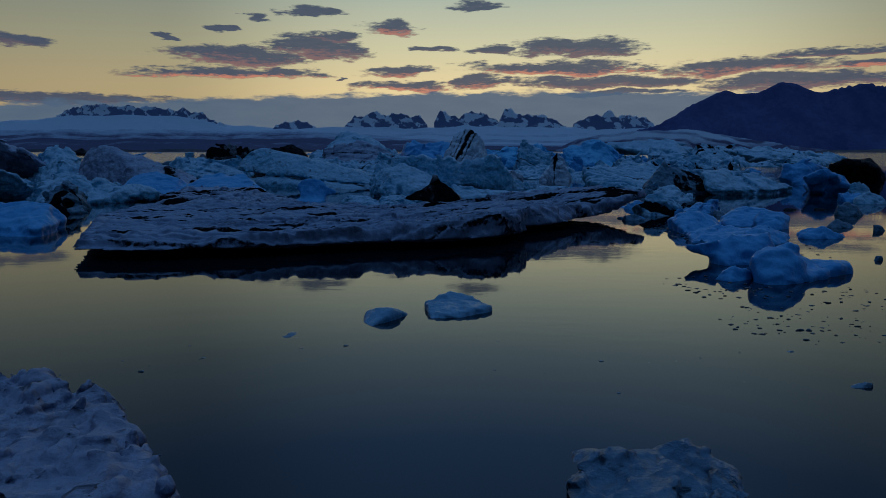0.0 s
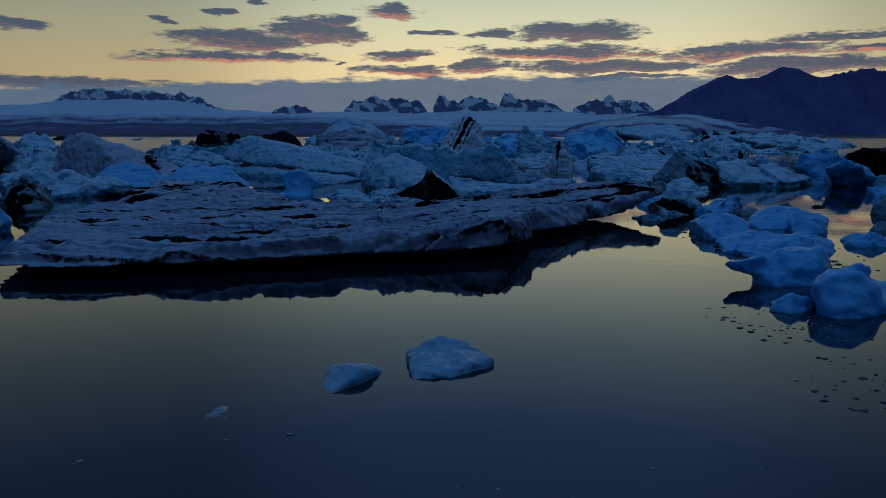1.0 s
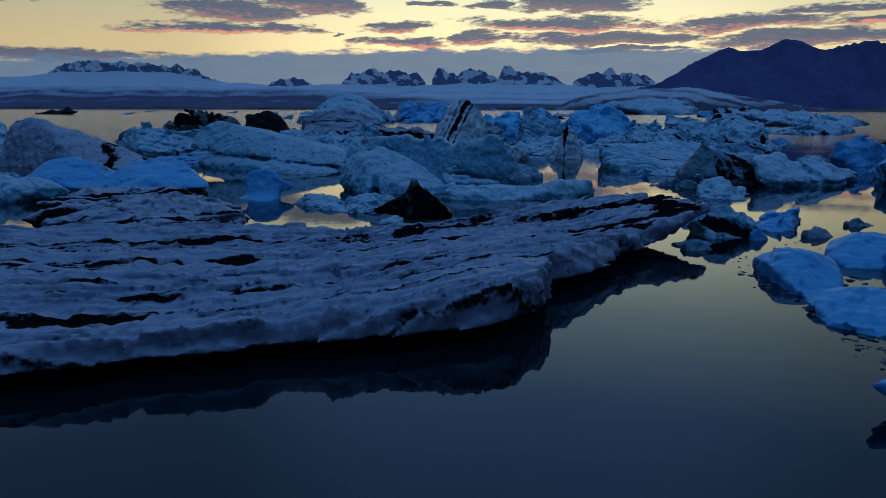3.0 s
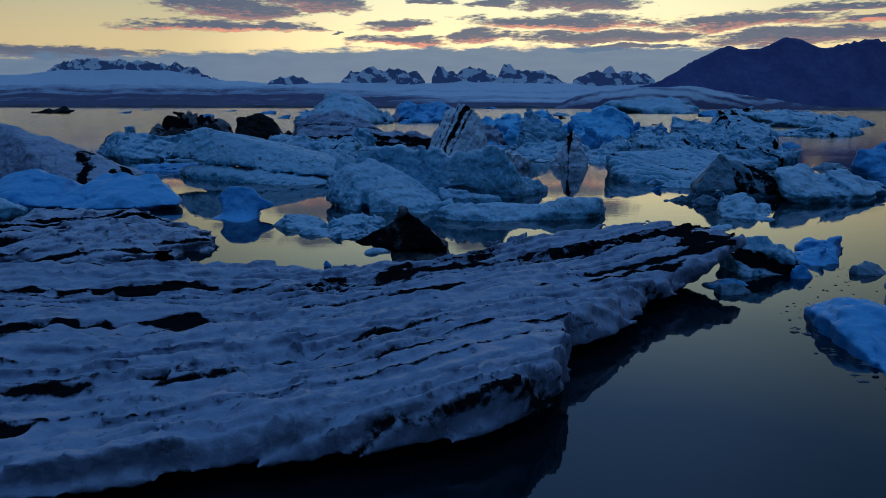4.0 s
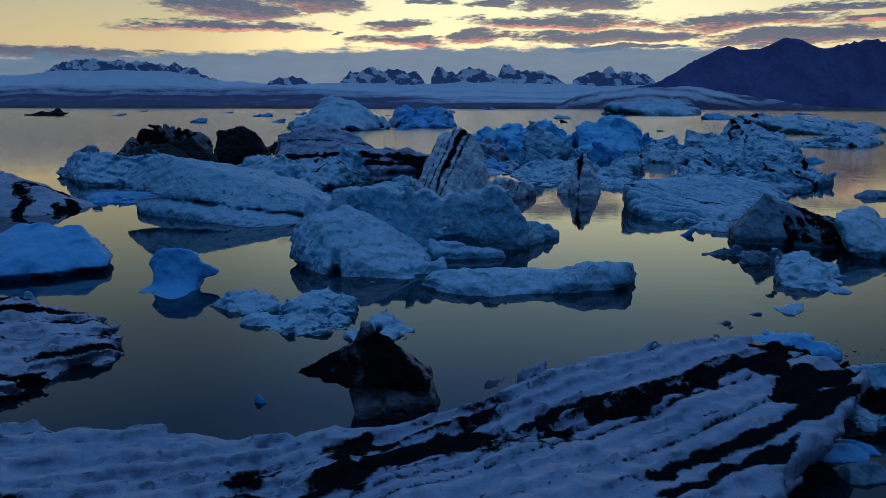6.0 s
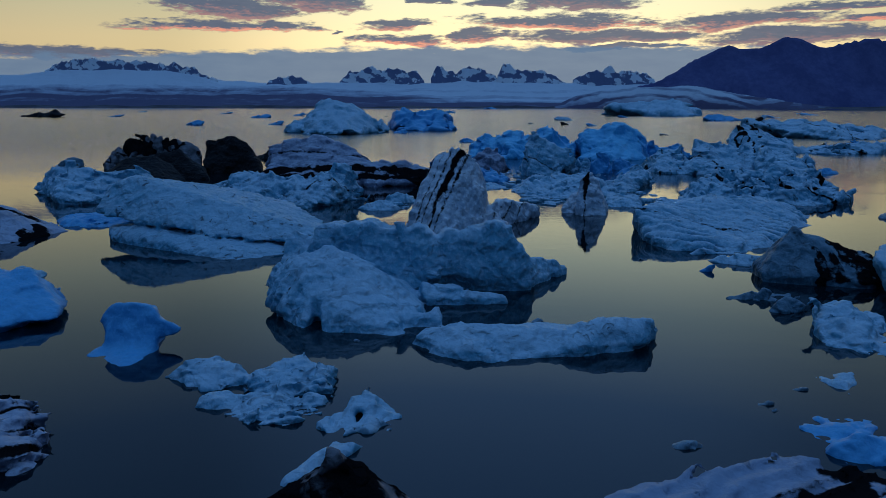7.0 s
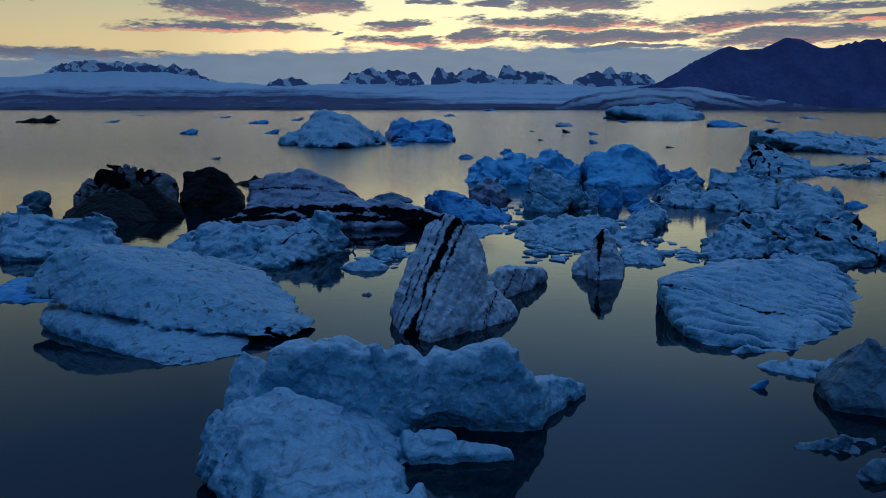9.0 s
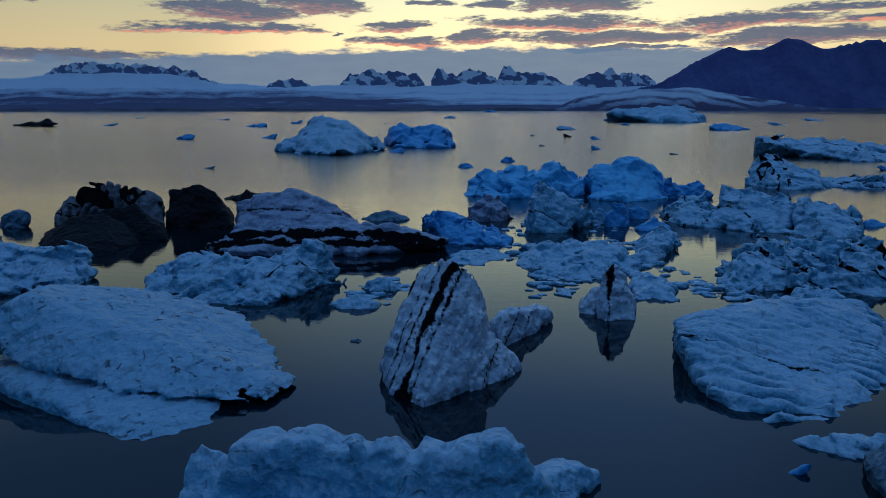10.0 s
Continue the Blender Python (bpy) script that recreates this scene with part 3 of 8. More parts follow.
def mountain(name, mat, label, ridge, y0, depth, craggy, group="", snow=False):
    """A ridge whose crest follows the stops (x, z), falling off to the front and the back."""
    x0, x1 = ridge[0][0], ridge[-1][0]
    step = max(4.0, (x1 - x0) / 260)

    def height(x, y):
        crest = profile(x, *ridge) + 0.5 * craggy * fractal(p3(x, np.zeros_like(x), craggy * 2.2, 0.9), 3, 0.6, 17) * (1 if snow else 0.25)
        gully = fractal(p3(x, y * 0.45, craggy * 3.0, 0.4), 5, 0.55, 12)
        away = np.clip(np.abs(y - y0 - 0.1 * depth * lattice(p3(x, y, craggy * 4, 7.0), 3)) / depth, 0, 1)
        return crest * (1 - away ** 0.85) + craggy * 0.32 * gully * np.clip(4 * away * (1 - away), 0.12, 1) - 6 * (away > 0.97)

    def snow_cover(p):
        steep = fractal(np.stack([p[:, 0] / 46 + p[:, 2] / 70, p[:, 2] / 30, p[:, 1] / 200], 1), 4, 0.6, 15)
        return 0.36 + 0.55 * steep

    ob = sheet(name, mat, np.arange(x0, x1 + step, step), np.linspace(y0 - depth, min(y0 + depth, 4940), 70), height, **({"snow": snow_cover} if snow else {}))
    return tagged(ob, label, "mountain", group)


mountain("mountain", HAZED_ROCK, "dark bare mountain with a jagged ridge above the shore",
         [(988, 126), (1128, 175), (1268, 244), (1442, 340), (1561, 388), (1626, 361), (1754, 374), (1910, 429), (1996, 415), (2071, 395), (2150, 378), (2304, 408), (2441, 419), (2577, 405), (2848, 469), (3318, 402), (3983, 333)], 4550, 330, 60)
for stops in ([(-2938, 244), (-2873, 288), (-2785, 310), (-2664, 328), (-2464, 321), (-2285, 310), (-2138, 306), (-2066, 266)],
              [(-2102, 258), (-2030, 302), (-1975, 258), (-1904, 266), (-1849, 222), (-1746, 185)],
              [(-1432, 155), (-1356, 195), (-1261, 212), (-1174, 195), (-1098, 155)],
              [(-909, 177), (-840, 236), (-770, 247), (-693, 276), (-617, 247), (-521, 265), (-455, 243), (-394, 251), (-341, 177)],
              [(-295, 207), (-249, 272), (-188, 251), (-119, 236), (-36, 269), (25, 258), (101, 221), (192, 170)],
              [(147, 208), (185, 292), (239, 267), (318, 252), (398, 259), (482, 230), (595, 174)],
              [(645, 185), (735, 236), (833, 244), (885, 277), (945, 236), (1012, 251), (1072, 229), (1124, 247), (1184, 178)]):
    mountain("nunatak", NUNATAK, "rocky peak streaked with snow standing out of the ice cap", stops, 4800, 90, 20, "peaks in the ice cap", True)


def spit_height(x, y):
    return np.clip(9 - np.abs(y - 1980) / 14, -3, 9) * np.clip((x - 900 + 40 * lattice(p3(x, y, 90), 2)) / 260, 0, 1) + 1.2 * fractal(p3(x, y, 25), 3, 0.5, 2) - 0.6


tagged(sheet("ground", MORAINE, np.arange(860, 2600, 10.0), np.arange(1830, 2130, 9.0), spit_height), "low dark gravel spit along the far shore", "shore", kind="structure")


def shore_height(x, y):
    return 15 * np.clip((y - 4085) / 70, -0.1, 1) * (0.8 + 0.4 * lattice(p3(x, y, 200), 5)) + 2.0 * fractal(p3(x, y, 40), 3, 0.5, 3)


tagged(sheet("trim", MORAINE, np.arange(-3700, 3701, 20.0), np.arange(4080, 4175, 8.0), shore_height), "dark moraine gravel bank at the glacier's foot", "shore", kind="structure")



# the great flat floe in front and the ice frozen to it
def floe_layers(p):
    """Metres across the floe's layers: they run level at the one end, swing round towards the other and are faulted between."""
    x = p[:, 0]
    run = 0.35 * x + 1.2 * np.log(np.cosh((x + 6) / 4))
    fault = np.clip((x + 5.65 - 0.3 * (p[:, 1] - 32)) / 0.15, 0, 1)
    return 0.85 * (p[:, 1] - run) + 0.32 * p[:, 2] + 0.33 * fault


berg("ice_floe", [
    [(-15.5, 25.5, 0), (-14.6, 24.4, 0), (-11.3, 24.6, 0), (-7.6, 26.2, 0), (-3, 28, 0), (-4.5, 41.5, 0), (-13.5, 42, 0), (-20.5, 41, 0), (-20, 35, 0), (-16.5, 28, 0), (-15, 25.6, 0.7), (-11, 25.2, 0.75), (-7, 26.8, 0.85), (-3, 28.6, 1), (-4.5, 41, 0.9), (-13, 41, 1), (-20, 40, 0.9), (-19.3, 35, 0.85)],
    [(-3.5, 27.8, 0), (-0.4, 28.8, 0), (0.9, 29.5, 0), (1.75, 30.6, 0), (2.25, 32.2, 0), (2.45, 34.5, 0), (0.7, 42, 0), (-5, 41.2, 0), (-3.2, 28.2, 1.05), (-0.3, 29.1, 1.25), (0.9, 29.8, 1.35), (1.7, 30.8, 1.3), (2.2, 32.5, 1.25), (2.4, 34.5, 1.2), (0.7, 42, 1.15), (-4.5, 40.8, 0.9)],
    [(2.2, 33.8, 0), (3.4, 34.9, 0), (4.6, 35.9, 0), (5.2, 38, 0), (3, 42.5, 0), (0.5, 42.5, 0), (0.5, 34, 0), (2.3, 34, 1.2), (3.3, 35.2, 1.25), (4.5, 37, 1.2), (5.6, 38.6, 1.1), (5.5, 40, 1.15), (1, 42.8, 1.15), (0.5, 35, 1.15)],
    [(4.6, 37.6, 0), (5, 42, 0), (3, 44, 0), (0.5, 43, 0), (5.2, 38.2, 0.95), (8.5, 41.2, 1.15), (9.6, 42.7, 1.6), (10.7, 44.6, 1.6), (7.4, 46, 1.75), (3.3, 45, 1.5), (0.7, 43.2, 1.3), (8.1, 41.1, 0.85), (10.2, 43.5, 1.25), (7.4, 45.5, 0.6), (5.4, 38.6, 0.6)],
    [(-4.6, 39, 0.8), (-3.8, 38.6, 1.1), (-2, 39.4, 1.3), (-0.2, 41, 1.35), (1, 42.4, 1.3), (-2, 42.2, 0), (0, 42.6, 0), (-4.8, 40.6, 0), (-2.4, 38.9, 0.7), (0, 40.6, 0.9)],
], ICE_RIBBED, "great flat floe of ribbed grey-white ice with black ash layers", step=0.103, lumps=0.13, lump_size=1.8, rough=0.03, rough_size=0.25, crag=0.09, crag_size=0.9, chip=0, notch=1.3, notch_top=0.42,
     layers=(floe_layers, 0.62, 0.25), fine=(floe_layers, 0.3, 0.1), ash=(floe_layers, 0.5, 0.5, 0.15), black=(4,),
     # the last two bands paint the dark shadow of deep grooves, in the ash colour
     bands=[(0, 32.8, -3.2, 2.7, 0.2), (-6, 30.2, -9.5, -4.6, 0.24), (-9, 33.9, -10.8, -6.4, 0.42), (-9, 37.4, -14.5, -7.4, 0.4), (-6.7, 37.7, -7.4, -5.9, 0.28), (-4.5, 37.9, -5.3, -3.9, 0.2), (4, 42.1, 0.3, 10.4, 0.6), (4, 38.6, 1.8, 7.4, 0.34), (-1.5, 33.4, -2.9, -0.2, 0.13), (6, 40.6, 3, 9.8, 0.3), (0, 40.4, -3.5, 4, 0.34), (8.5, 43.4, 7, 11, 0.5), (-3, 36.2, -4.6, 0.5, 0.12), (-12, 31, -16, -9.8, 0.14), (-11, 27.75, -15.5, -7.4, 0.3), (-13, 33.4, -19, -10.2, 0.36)],
     parts=('shelf', 'brow', 'headland', 'ledge', 'ash_ridge'), seed=3, category='ice floe', keel=0.4)

berg("ice_block", [
    [(-3.15, 44, 1.9), (-2.12, 44.1, 2.05), (-2.5, 44.2, 2.52), (-2.78, 44.3, 2.52), (-2.3, 44.8, 2), (-3, 44.8, 1.85)],
    [(-4.66, 44.3, 1.03), (-3.9, 43.75, 0.85), (-2.8, 43.6, 0.78), (-1, 43.7, 0.95), (-0.95, 44.6, 1.05), (-1.3, 45.3, 1), (-3.6, 45.2, 0.95), (-3.15, 44.1, 1.98), (-2.1, 44.1, 2.12), (-1.35, 44.1, 1.45), (-2.2, 44.9, 2), (-3.1, 44.9, 1.9)],
    [(-2.9, 43.6, 0), (-0.7, 43.6, 0), (-0.7, 45, 0), (-2.9, 45.1, 0), (-3.3, 44.3, 0.85), (-1, 43.75, 0.98), (-1, 44.9, 1)],
], ICE_ASHY, "black ash-capped ice block like a mushroom with a grey foot", step=0.077, lumps=0.05, lump_size=0.9, join=0.06, crag=0.05, crag_size=0.6, chip=0.4, black=(1,), parts=('knob', 'cap', 'foot'), seed=5, group='')

berg("ice_slab", [
    [(-11, 47.7, 0), (-11.8, 45.2, 0), (-13.5, 43, 0), (-16, 42.3, 0), (-21, 44, 0), (-22, 50, 0), (-17, 52.5, 0), (-12.6, 51.2, 0), (-12.3, 48, 0.5), (-14, 44.5, 0.6), (-17, 43.8, 0.8), (-21, 45, 1), (-21, 49.5, 1.5), (-16.4, 50, 1.45), (-13.2, 50.5, 0.6)],
], ICE_DIRTY, "banded ice slab of tilted white and black layers behind the floe", step=0.12, lumps=0.13, layers=((-0.36, 0.62, 0.7), 0.55, 0.28), fine=((-0.36, 0.62, 0.7), 0.22, 0.08), crag=0.12, crag_size=0.7, ash=((-0.36, 0.62, 0.7), 1.1, 0.62, 0.4), seed=8, notch=0.3)


# the middle bergs ahead
berg("iceberg", [
    [(-9.3, 61.6, 0), (-7.5, 59.6, 0), (-4.7, 59.6, 0), (-2.8, 58.8, 0), (-1.8, 61, 0), (-1.6, 64, 0), (-3, 67, 0), (-9.6, 66, 0), (-9.9, 63.6, 1.3), (-9.5, 64, 2.3), (-8.5, 64, 2.75), (-7, 64, 2.95), (-5.4, 64, 2.45), (-3.9, 63.8, 1.4), (-2.8, 63.2, 0.9), (-7.4, 61.3, 1.7), (-4.6, 61, 1.3)],
    [(-10, 65, 0), (-8.2, 65, 0), (-8, 69, 0), (-10.6, 69, 0), (-9.9, 66.8, 2.5), (-9.4, 67.4, 3.12), (-8.7, 67.4, 2.8)],
    [(-8.9, 65.9, 0), (-1.3, 65.9, 0), (-1.3, 69.6, 0), (-9.4, 69.6, 0), (-8.3, 66.6, 2.95), (-7.9, 66.8, 3.35), (-5.75, 66.8, 3.75), (-4.3, 66.8, 3.4), (-2.4, 66.8, 3.4), (-1.5, 66.7, 3.0), (-1.8, 66.2, 1.6), (-7.8, 68.2, 3.2), (-5.6, 68.2, 3.6), (-2.2, 68.2, 3.2)],
    [(-2.4, 66.3, 0), (3.5, 66.9, 0), (3.4, 70, 0), (-2.4, 70, 0), (-2, 66.8, 3.0), (-1.2, 66.9, 3.3), (0, 66.9, 3.45), (1.45, 66.9, 3.62), (2.4, 67, 3.55), (2.75, 67.3, 2.7), (3.5, 67.4, 1.3), (-1.8, 66.4, 1.5), (1.5, 66.4, 1.7), (1.4, 68.2, 3.5), (-1.2, 68.2, 3.1)],
    [(-2.8, 58, 0), (-2, 57.2, 0), (-0.4, 56.3, 0), (1.2, 56.1, 0), (3.4, 57, 0), (5, 57.3, 0), (6.7, 57.4, 0), (8.4, 59.6, 0), (8.2, 60.2, 0), (3, 60, 0), (-2, 60.6, 0), (-2.2, 58.2, 0.5), (-0.5, 57.8, 0.85), (1.6, 58, 0.8), (3.8, 58.2, 0.85), (5.9, 58.4, 0.75), (7.4, 58.4, 1.02), (8, 59.2, 0.75)],
    [(-2.3, 63.3, 0), (2.1, 64.2, 0), (2.2, 65, 0), (-1, 67, 0), (-2.6, 66, 0), (2, 64.5, 0.38), (0.2, 63.9, 0.34), (-2.2, 63.7, 0.62), (-2.4, 64.6, 1.0), (-1.7, 64.4, 0.9)],
    [(-2.9, 60, 0), (-1.1, 60, 0), (-1, 61.8, 0), (-2.9, 61.8, 0), (-2.6, 60.6, 0.42), (-1.3, 60.6, 0.5), (-2, 60.8, 0.66), (-1.4, 61.4, 0.6)],
    [(3.2, 66.9, 0), (5.9, 71, 0), (4.4, 73, 0), (1, 71, 0), (3.1, 68.6, 1.7), (3.9, 69.5, 1.2), (5, 70.4, 0.85)],
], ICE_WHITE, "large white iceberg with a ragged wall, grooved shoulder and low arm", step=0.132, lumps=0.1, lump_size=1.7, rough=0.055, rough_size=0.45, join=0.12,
     cuts=[(-0.6, 65.9, 0.25, 1.5, 0.9, 0.6), (-1.72, 67.2, 3.45, 0.32, 2.2, 0.62), (-0.4, 67.3, 3.6, 0.22, 2.2, 0.36), (-6.9, 67.3, 3.75, 0.5, 2.2, 0.4), (-3.2, 67.3, 3.5, 0.35, 2.2, 0.3), (0.75, 67.3, 3.65, 0.2, 2.2, 0.3), (1.95, 67.0, 3.7, 0.22, 2.2, 0.36), (2.6, 67.0, 3.4, 0.3, 2.2, 0.4), (-5.0, 65.9, 2.4, 1.6, 0.5, 0.7), (0.9, 66.2, 1.7, 0.9, 0.35, 0.6), (-8.45, 66.5, 3.1, 0.3, 1.6, 0.7), (-2.9, 64.6, 1.6, 0.55, 0.6, 0.4), (-4.3, 67.3, 3.7, 0.6, 1.6, 0.42), (-0.55, 66.9, 3.4, 0.16, 1.2, 0.35), (0.5, 66.9, 3.6, 0.3, 1.2, 0.3), (-5.5, 61.4, 2.3, 1.0, 1.2, 0.7), (-5.2, 59.3, 0.9, 0.8, 0.5, 0.55), (-6.7, 59.7, 0.5, 0.25, 0.6, 0.7), (-3.3, 60.6, 1.2, 0.8, 0.8, 0.4), (1.0, 56.4, 0.9, 0.5, 0.4, 0.5), (3.2, 66.2, 1.6, 0.35, 0.8, 0.9)],
     notch=0.15, notch_top=0.3, crag=0.17, crag_size=2.2, parts=('shoulder', 'horn', 'wall', 'wall', 'arm', 'shelf', 'knob', 'toe'), seed=12,
     ash=((-0.85, 0.3, 0.4), 0.45, 0.7, 0.26), rills=((-0.85, 0.35, 0.3), 0.45, 0.26), where=(-9.5, 63.2, 1.6, 2.7))

berg("iceberg", [
    [(-4.95, 81.7, 0), (-4, 79.3, 0), (-2.1, 77.4, 0), (-0.7, 79.3, 0), (1.3, 80.4, 0), (1.6, 84, 0), (-4.98, 87, 0), (1.5, 88, 0), (-2.75, 83.4, 6), (-1.15, 83.1, 6.68), (-0.65, 83, 6.66), (0.7, 83.2, 5.8), (1.1, 83.5, 4.4), (-3.7, 82.6, 4.1), (-4.4, 82, 2.2), (-1.9, 80.2, 2.9), (-0.4, 80.8, 3.3)],
    [(1, 80.4, 0), (2.4, 81.6, 0), (3.75, 83.3, 0), (2.8, 86, 0), (0.5, 86, 0), (1, 82.8, 2.9), (1.9, 83.4, 2.1), (2.6, 83.4, 1.0)],
    [(2.2, 86.5, 0), (4.14, 89.83, 0), (6.4, 93, 0), (5.86, 97, 0), (1.0, 90, 0), (1.6, 86.5, 2.3), (2.6, 89.5, 2.0), (3.4, 91, 1.72), (5.55, 92, 1.2)],
], ICE_SNOWY, "pointed iceberg with steep black ash stripes", step=0.138, lumps=0.1, lump_size=2.2, notch=0.12, crag=0.16, crag_size=1.5, parts=('spire', 'skirt', 'spur'), seed=15, join=0.12,
     seams=[(-2.06, 81.0, 3.42, 0.93, -0.19, -0.3, 0.36), (-2.81, 81.0, 3.42, 0.93, -0.19, -0.3, 0.1), (-1.44, 81.0, 3.42, 0.93, -0.19, -0.3, 0.1), (-3.28, 82.8, 5.08, 0.87, -0.21, -0.44, 0.1)], fine=((0.9, -0.2, -0.42), 0.3, 0.1), layers=((0.9, -0.2, -0.42), 0.9, 0.2), rills=((0.97, -0.2, -0.1), 0.5, 0.1), ash=((0.93, -0.2, -0.3), 0.5, 0.3, 0.16), rough=0.05, rough_size=0.4)

berg("iceberg", [
    [(-28, 80.5, 1.6), (-29, 84, 2.4), (-29, 90, 3.2), (-22, 90, 2.9), (-15, 89, 1.6), (-12, 84, 0.6), (-9, 80, 0.15), (-10.3, 77.2, 0.15), (-14, 76.6, 0.5), (-20, 77.5, 1.2), (-25.5, 82.6, 4.5), (-27.3, 82.4, 3.7), (-20.5, 84.5, 3.2), (-16, 84, 1.7), (-10.5, 79, 0.9), (-15, 79.5, 1.7), (-20, 79.5, 2.5)],
    [(-26.03, 79.05, 0), (-24.44, 78.58, 0), (-20.16, 75.63, 0), (-16.96, 73.95, 0), (-14.77, 72.78, 0), (-13.03, 74.24, 0), (-11.77, 75.99, 0), (-13, 82, 0), (-24, 88, 0), (-29, 85, 0), (-24, 79.5, 1.2), (-20, 77.3, 0.9), (-16, 75, 0.6), (-14, 75.5, 0.5), (-26.5, 80, 1)],
], ICE_DIMPLED, "broad tilted iceberg slab with a pitted snowy top", step=0.176, lumps=0.08, lump_size=2.2, notch=0.1, notch_top=0.3, rough=0.05, rough_size=0.5, crag=0.1, crag_size=1.3, parts=('slab', 'foot'), seed=18, layers=((0.35, 0.1, 0.9), 0.7, 0.14))

berg("iceberg", [
    [(12.57, 85.02, 0), (12.02, 80.3, 0), (13.26, 76.89, 0), (16.35, 74.84, 0), (19.22, 77.34, 0), (23.06, 79.81, 0), (14.8, 94, 0), (32.64, 100, 0), (30.23, 92, 0), (12.38, 84, 2.13), (16.75, 84, 0.45), (15.32, 92, 0.55), (18.51, 92, 2.02), (24.25, 92, 2.09), (27.95, 92, -0.31), (18.33, 79, -0.11)],
], ICE_WHITE, "low rounded iceberg with rippled parallel ribs", step=0.172, lumps=0.18, lump_size=3.0, notch=0.3, notch_top=0.5, rough=0.05, seed=21, crag=0.15, crag_size=1.95, rills=((0.35, 0.9, 0.2), 0.95, 0.4), ash=((0.35, 0.9, 0.2), 1.9, 0.3, 0.07))

berg("iceberg", [
    [(16.2, 71.2, 0), (16.2, 69.2, 0), (17.6, 68.6, 0), (19.8, 68.1, 0), (20, 74, 0), (17, 73.5, 0), (18.6, 70.9, 2.9), (19, 71.4, 2.88), (17.7, 70.5, 1.95), (16.6, 70.2, 0.7), (19.6, 70.2, 2.3)],
    [(19.3, 68.3, 0), (22, 67.6, 0), (24.6, 70, 0), (22.5, 75, 0), (19, 74, 0), (19.2, 71, 2.75), (21.1, 70.6, 2.0), (22.8, 70.3, 1.5), (23.8, 71.5, 0.9), (21, 72, 1.8)],
], ICE_TEAL, "smooth teal-grey iceberg with a dark dirty flank", step=0.143, lumps=0.12, lump_size=2.5, notch=0.3, crag=0.12, crag_size=1.6, seed=24, black=(1,), parts=('face', 'flank'), rills=((0.9, 0.3, -0.3), 0.6, 0.2), where=(22, 70, 1, 3))

berg("iceberg", [
    [(22.62, 70, 2.23), (24.19, 70, 2.24), (26.85, 70, 1.76), (29.62, 70, 0.44), (20.95, 64.59, 0), (22.64, 64.29, 0), (25.05, 65.03, 0), (28.78, 66.74, 0), (25.51, 74, 0), (33.69, 74, 0), (20.99, 66, 1.65)],
], ICE_WHITE, "rounded dirty-white iceberg with a concave side", step=0.172, lumps=0.15, lump_size=2.5, crag=0.31, crag_size=3.0, seed=27, notch=0.5, notch_top=0.4)

berg("ice_block", [
    [(9.52, 93.96, 0), (9.81, 92.87, 0), (12.29, 93.52, 0), (12.55, 96.59, 0), (10.33, 98, 0), (12.93, 98, 0), (9.98, 95, 3.03), (10.65, 95, 3.68), (11.37, 95, 3.35), (12.12, 95, 1.55)],
    [(8.07, 94.76, 0), (9.65, 94.25, 0), (8.8, 98, 0), (10.11, 98, 0), (8.82, 96, 1.68), (9.87, 96, 1.92)],
], ICE_SNOWY, "narrow upright ice pinnacle split by a black seam", step=0.138, lumps=0.12, lump_size=1.2, crag=0.25, crag_size=1.35, parts=('pinnacle', 'foot'), seed=30, seams=[(10.33, 94.15, 1.77, 0.99, -0.15, -0.0, 0.22)])


# blue bergs on both sides
berg("iceberg", [
    [(-18.2, 58.6, 0), (-18.6, 61.5, 0), (-23, 56.5, 0), (-27, 58, 0), (-26, 66, 0), (-20, 64.5, 0), (-18.5, 60.5, 0.6), (-21, 62.5, 1.9), (-24.5, 63, 1.95), (-22, 58.5, 1)],
    [(-26, 58, 0), (-33, 60, 0), (-33, 66, 0), (-26, 67, 0), (-27.5, 63, 1.6), (-30, 63.5, 2.1), (-31.5, 63, 1.7), (-29, 60, 1)],
], ICE_BLUE, "smooth clear blue iceberg with two humps", step=0.154, lumps=0.13, lump_size=2.2, notch=0.5, notch_top=0.3, crag=0.14, crag_size=1.6, seed=33, rough=0.03)

berg("ice_block", [
    [(-14.95, 57.4, 0.9), (-14.9, 57.5, 1.25), (-14.6, 57.6, 1.72), (-13.2, 57.6, 1.82), (-12.5, 57.4, 1.3), (-12.7, 57, 0.3), (-14.3, 57, 0.45), (-14.8, 58.8, 1.3), (-13, 58.8, 1.3)],
    [(-13.2, 57.3, 1.4), (-12.4, 57.4, 1.2), (-11.25, 57.5, 0.76), (-11.5, 57.4, 0.45), (-12.7, 57.1, 0.1), (-13.4, 57.1, 0.2), (-12.2, 58.4, 0.7), (-13, 58.6, 1)],
    [(-15, 56.2, 0), (-14.2, 55.5, 0), (-13.1, 54.9, 0), (-12.4, 55.3, 0), (-12.4, 56.6, 0), (-12.9, 58.5, 0), (-14.6, 58.5, 0), (-14.8, 56.5, 0.22), (-13.1, 55.5, 0.2), (-12.8, 56.4, 0.25)],
    [(-14.6, 56.6, 0), (-12.6, 56.6, 0), (-14.6, 58.8, 0), (-12.7, 58.8, 0), (-14.5, 57.2, 0.9), (-12.7, 57.2, 0.7), (-13.5, 58.5, 1)],
], ICE_BLUE, "small blue ice mushroom with an overhanging cap", step=0.088, lumps=0.07, lump_size=1.0, rough=0.012, join=0.35, round_off=0.2, crag=0.05, crag_size=1.2, chip=0.3, parts=('cap', 'cap', 'foot', 'neck'), seed=36)

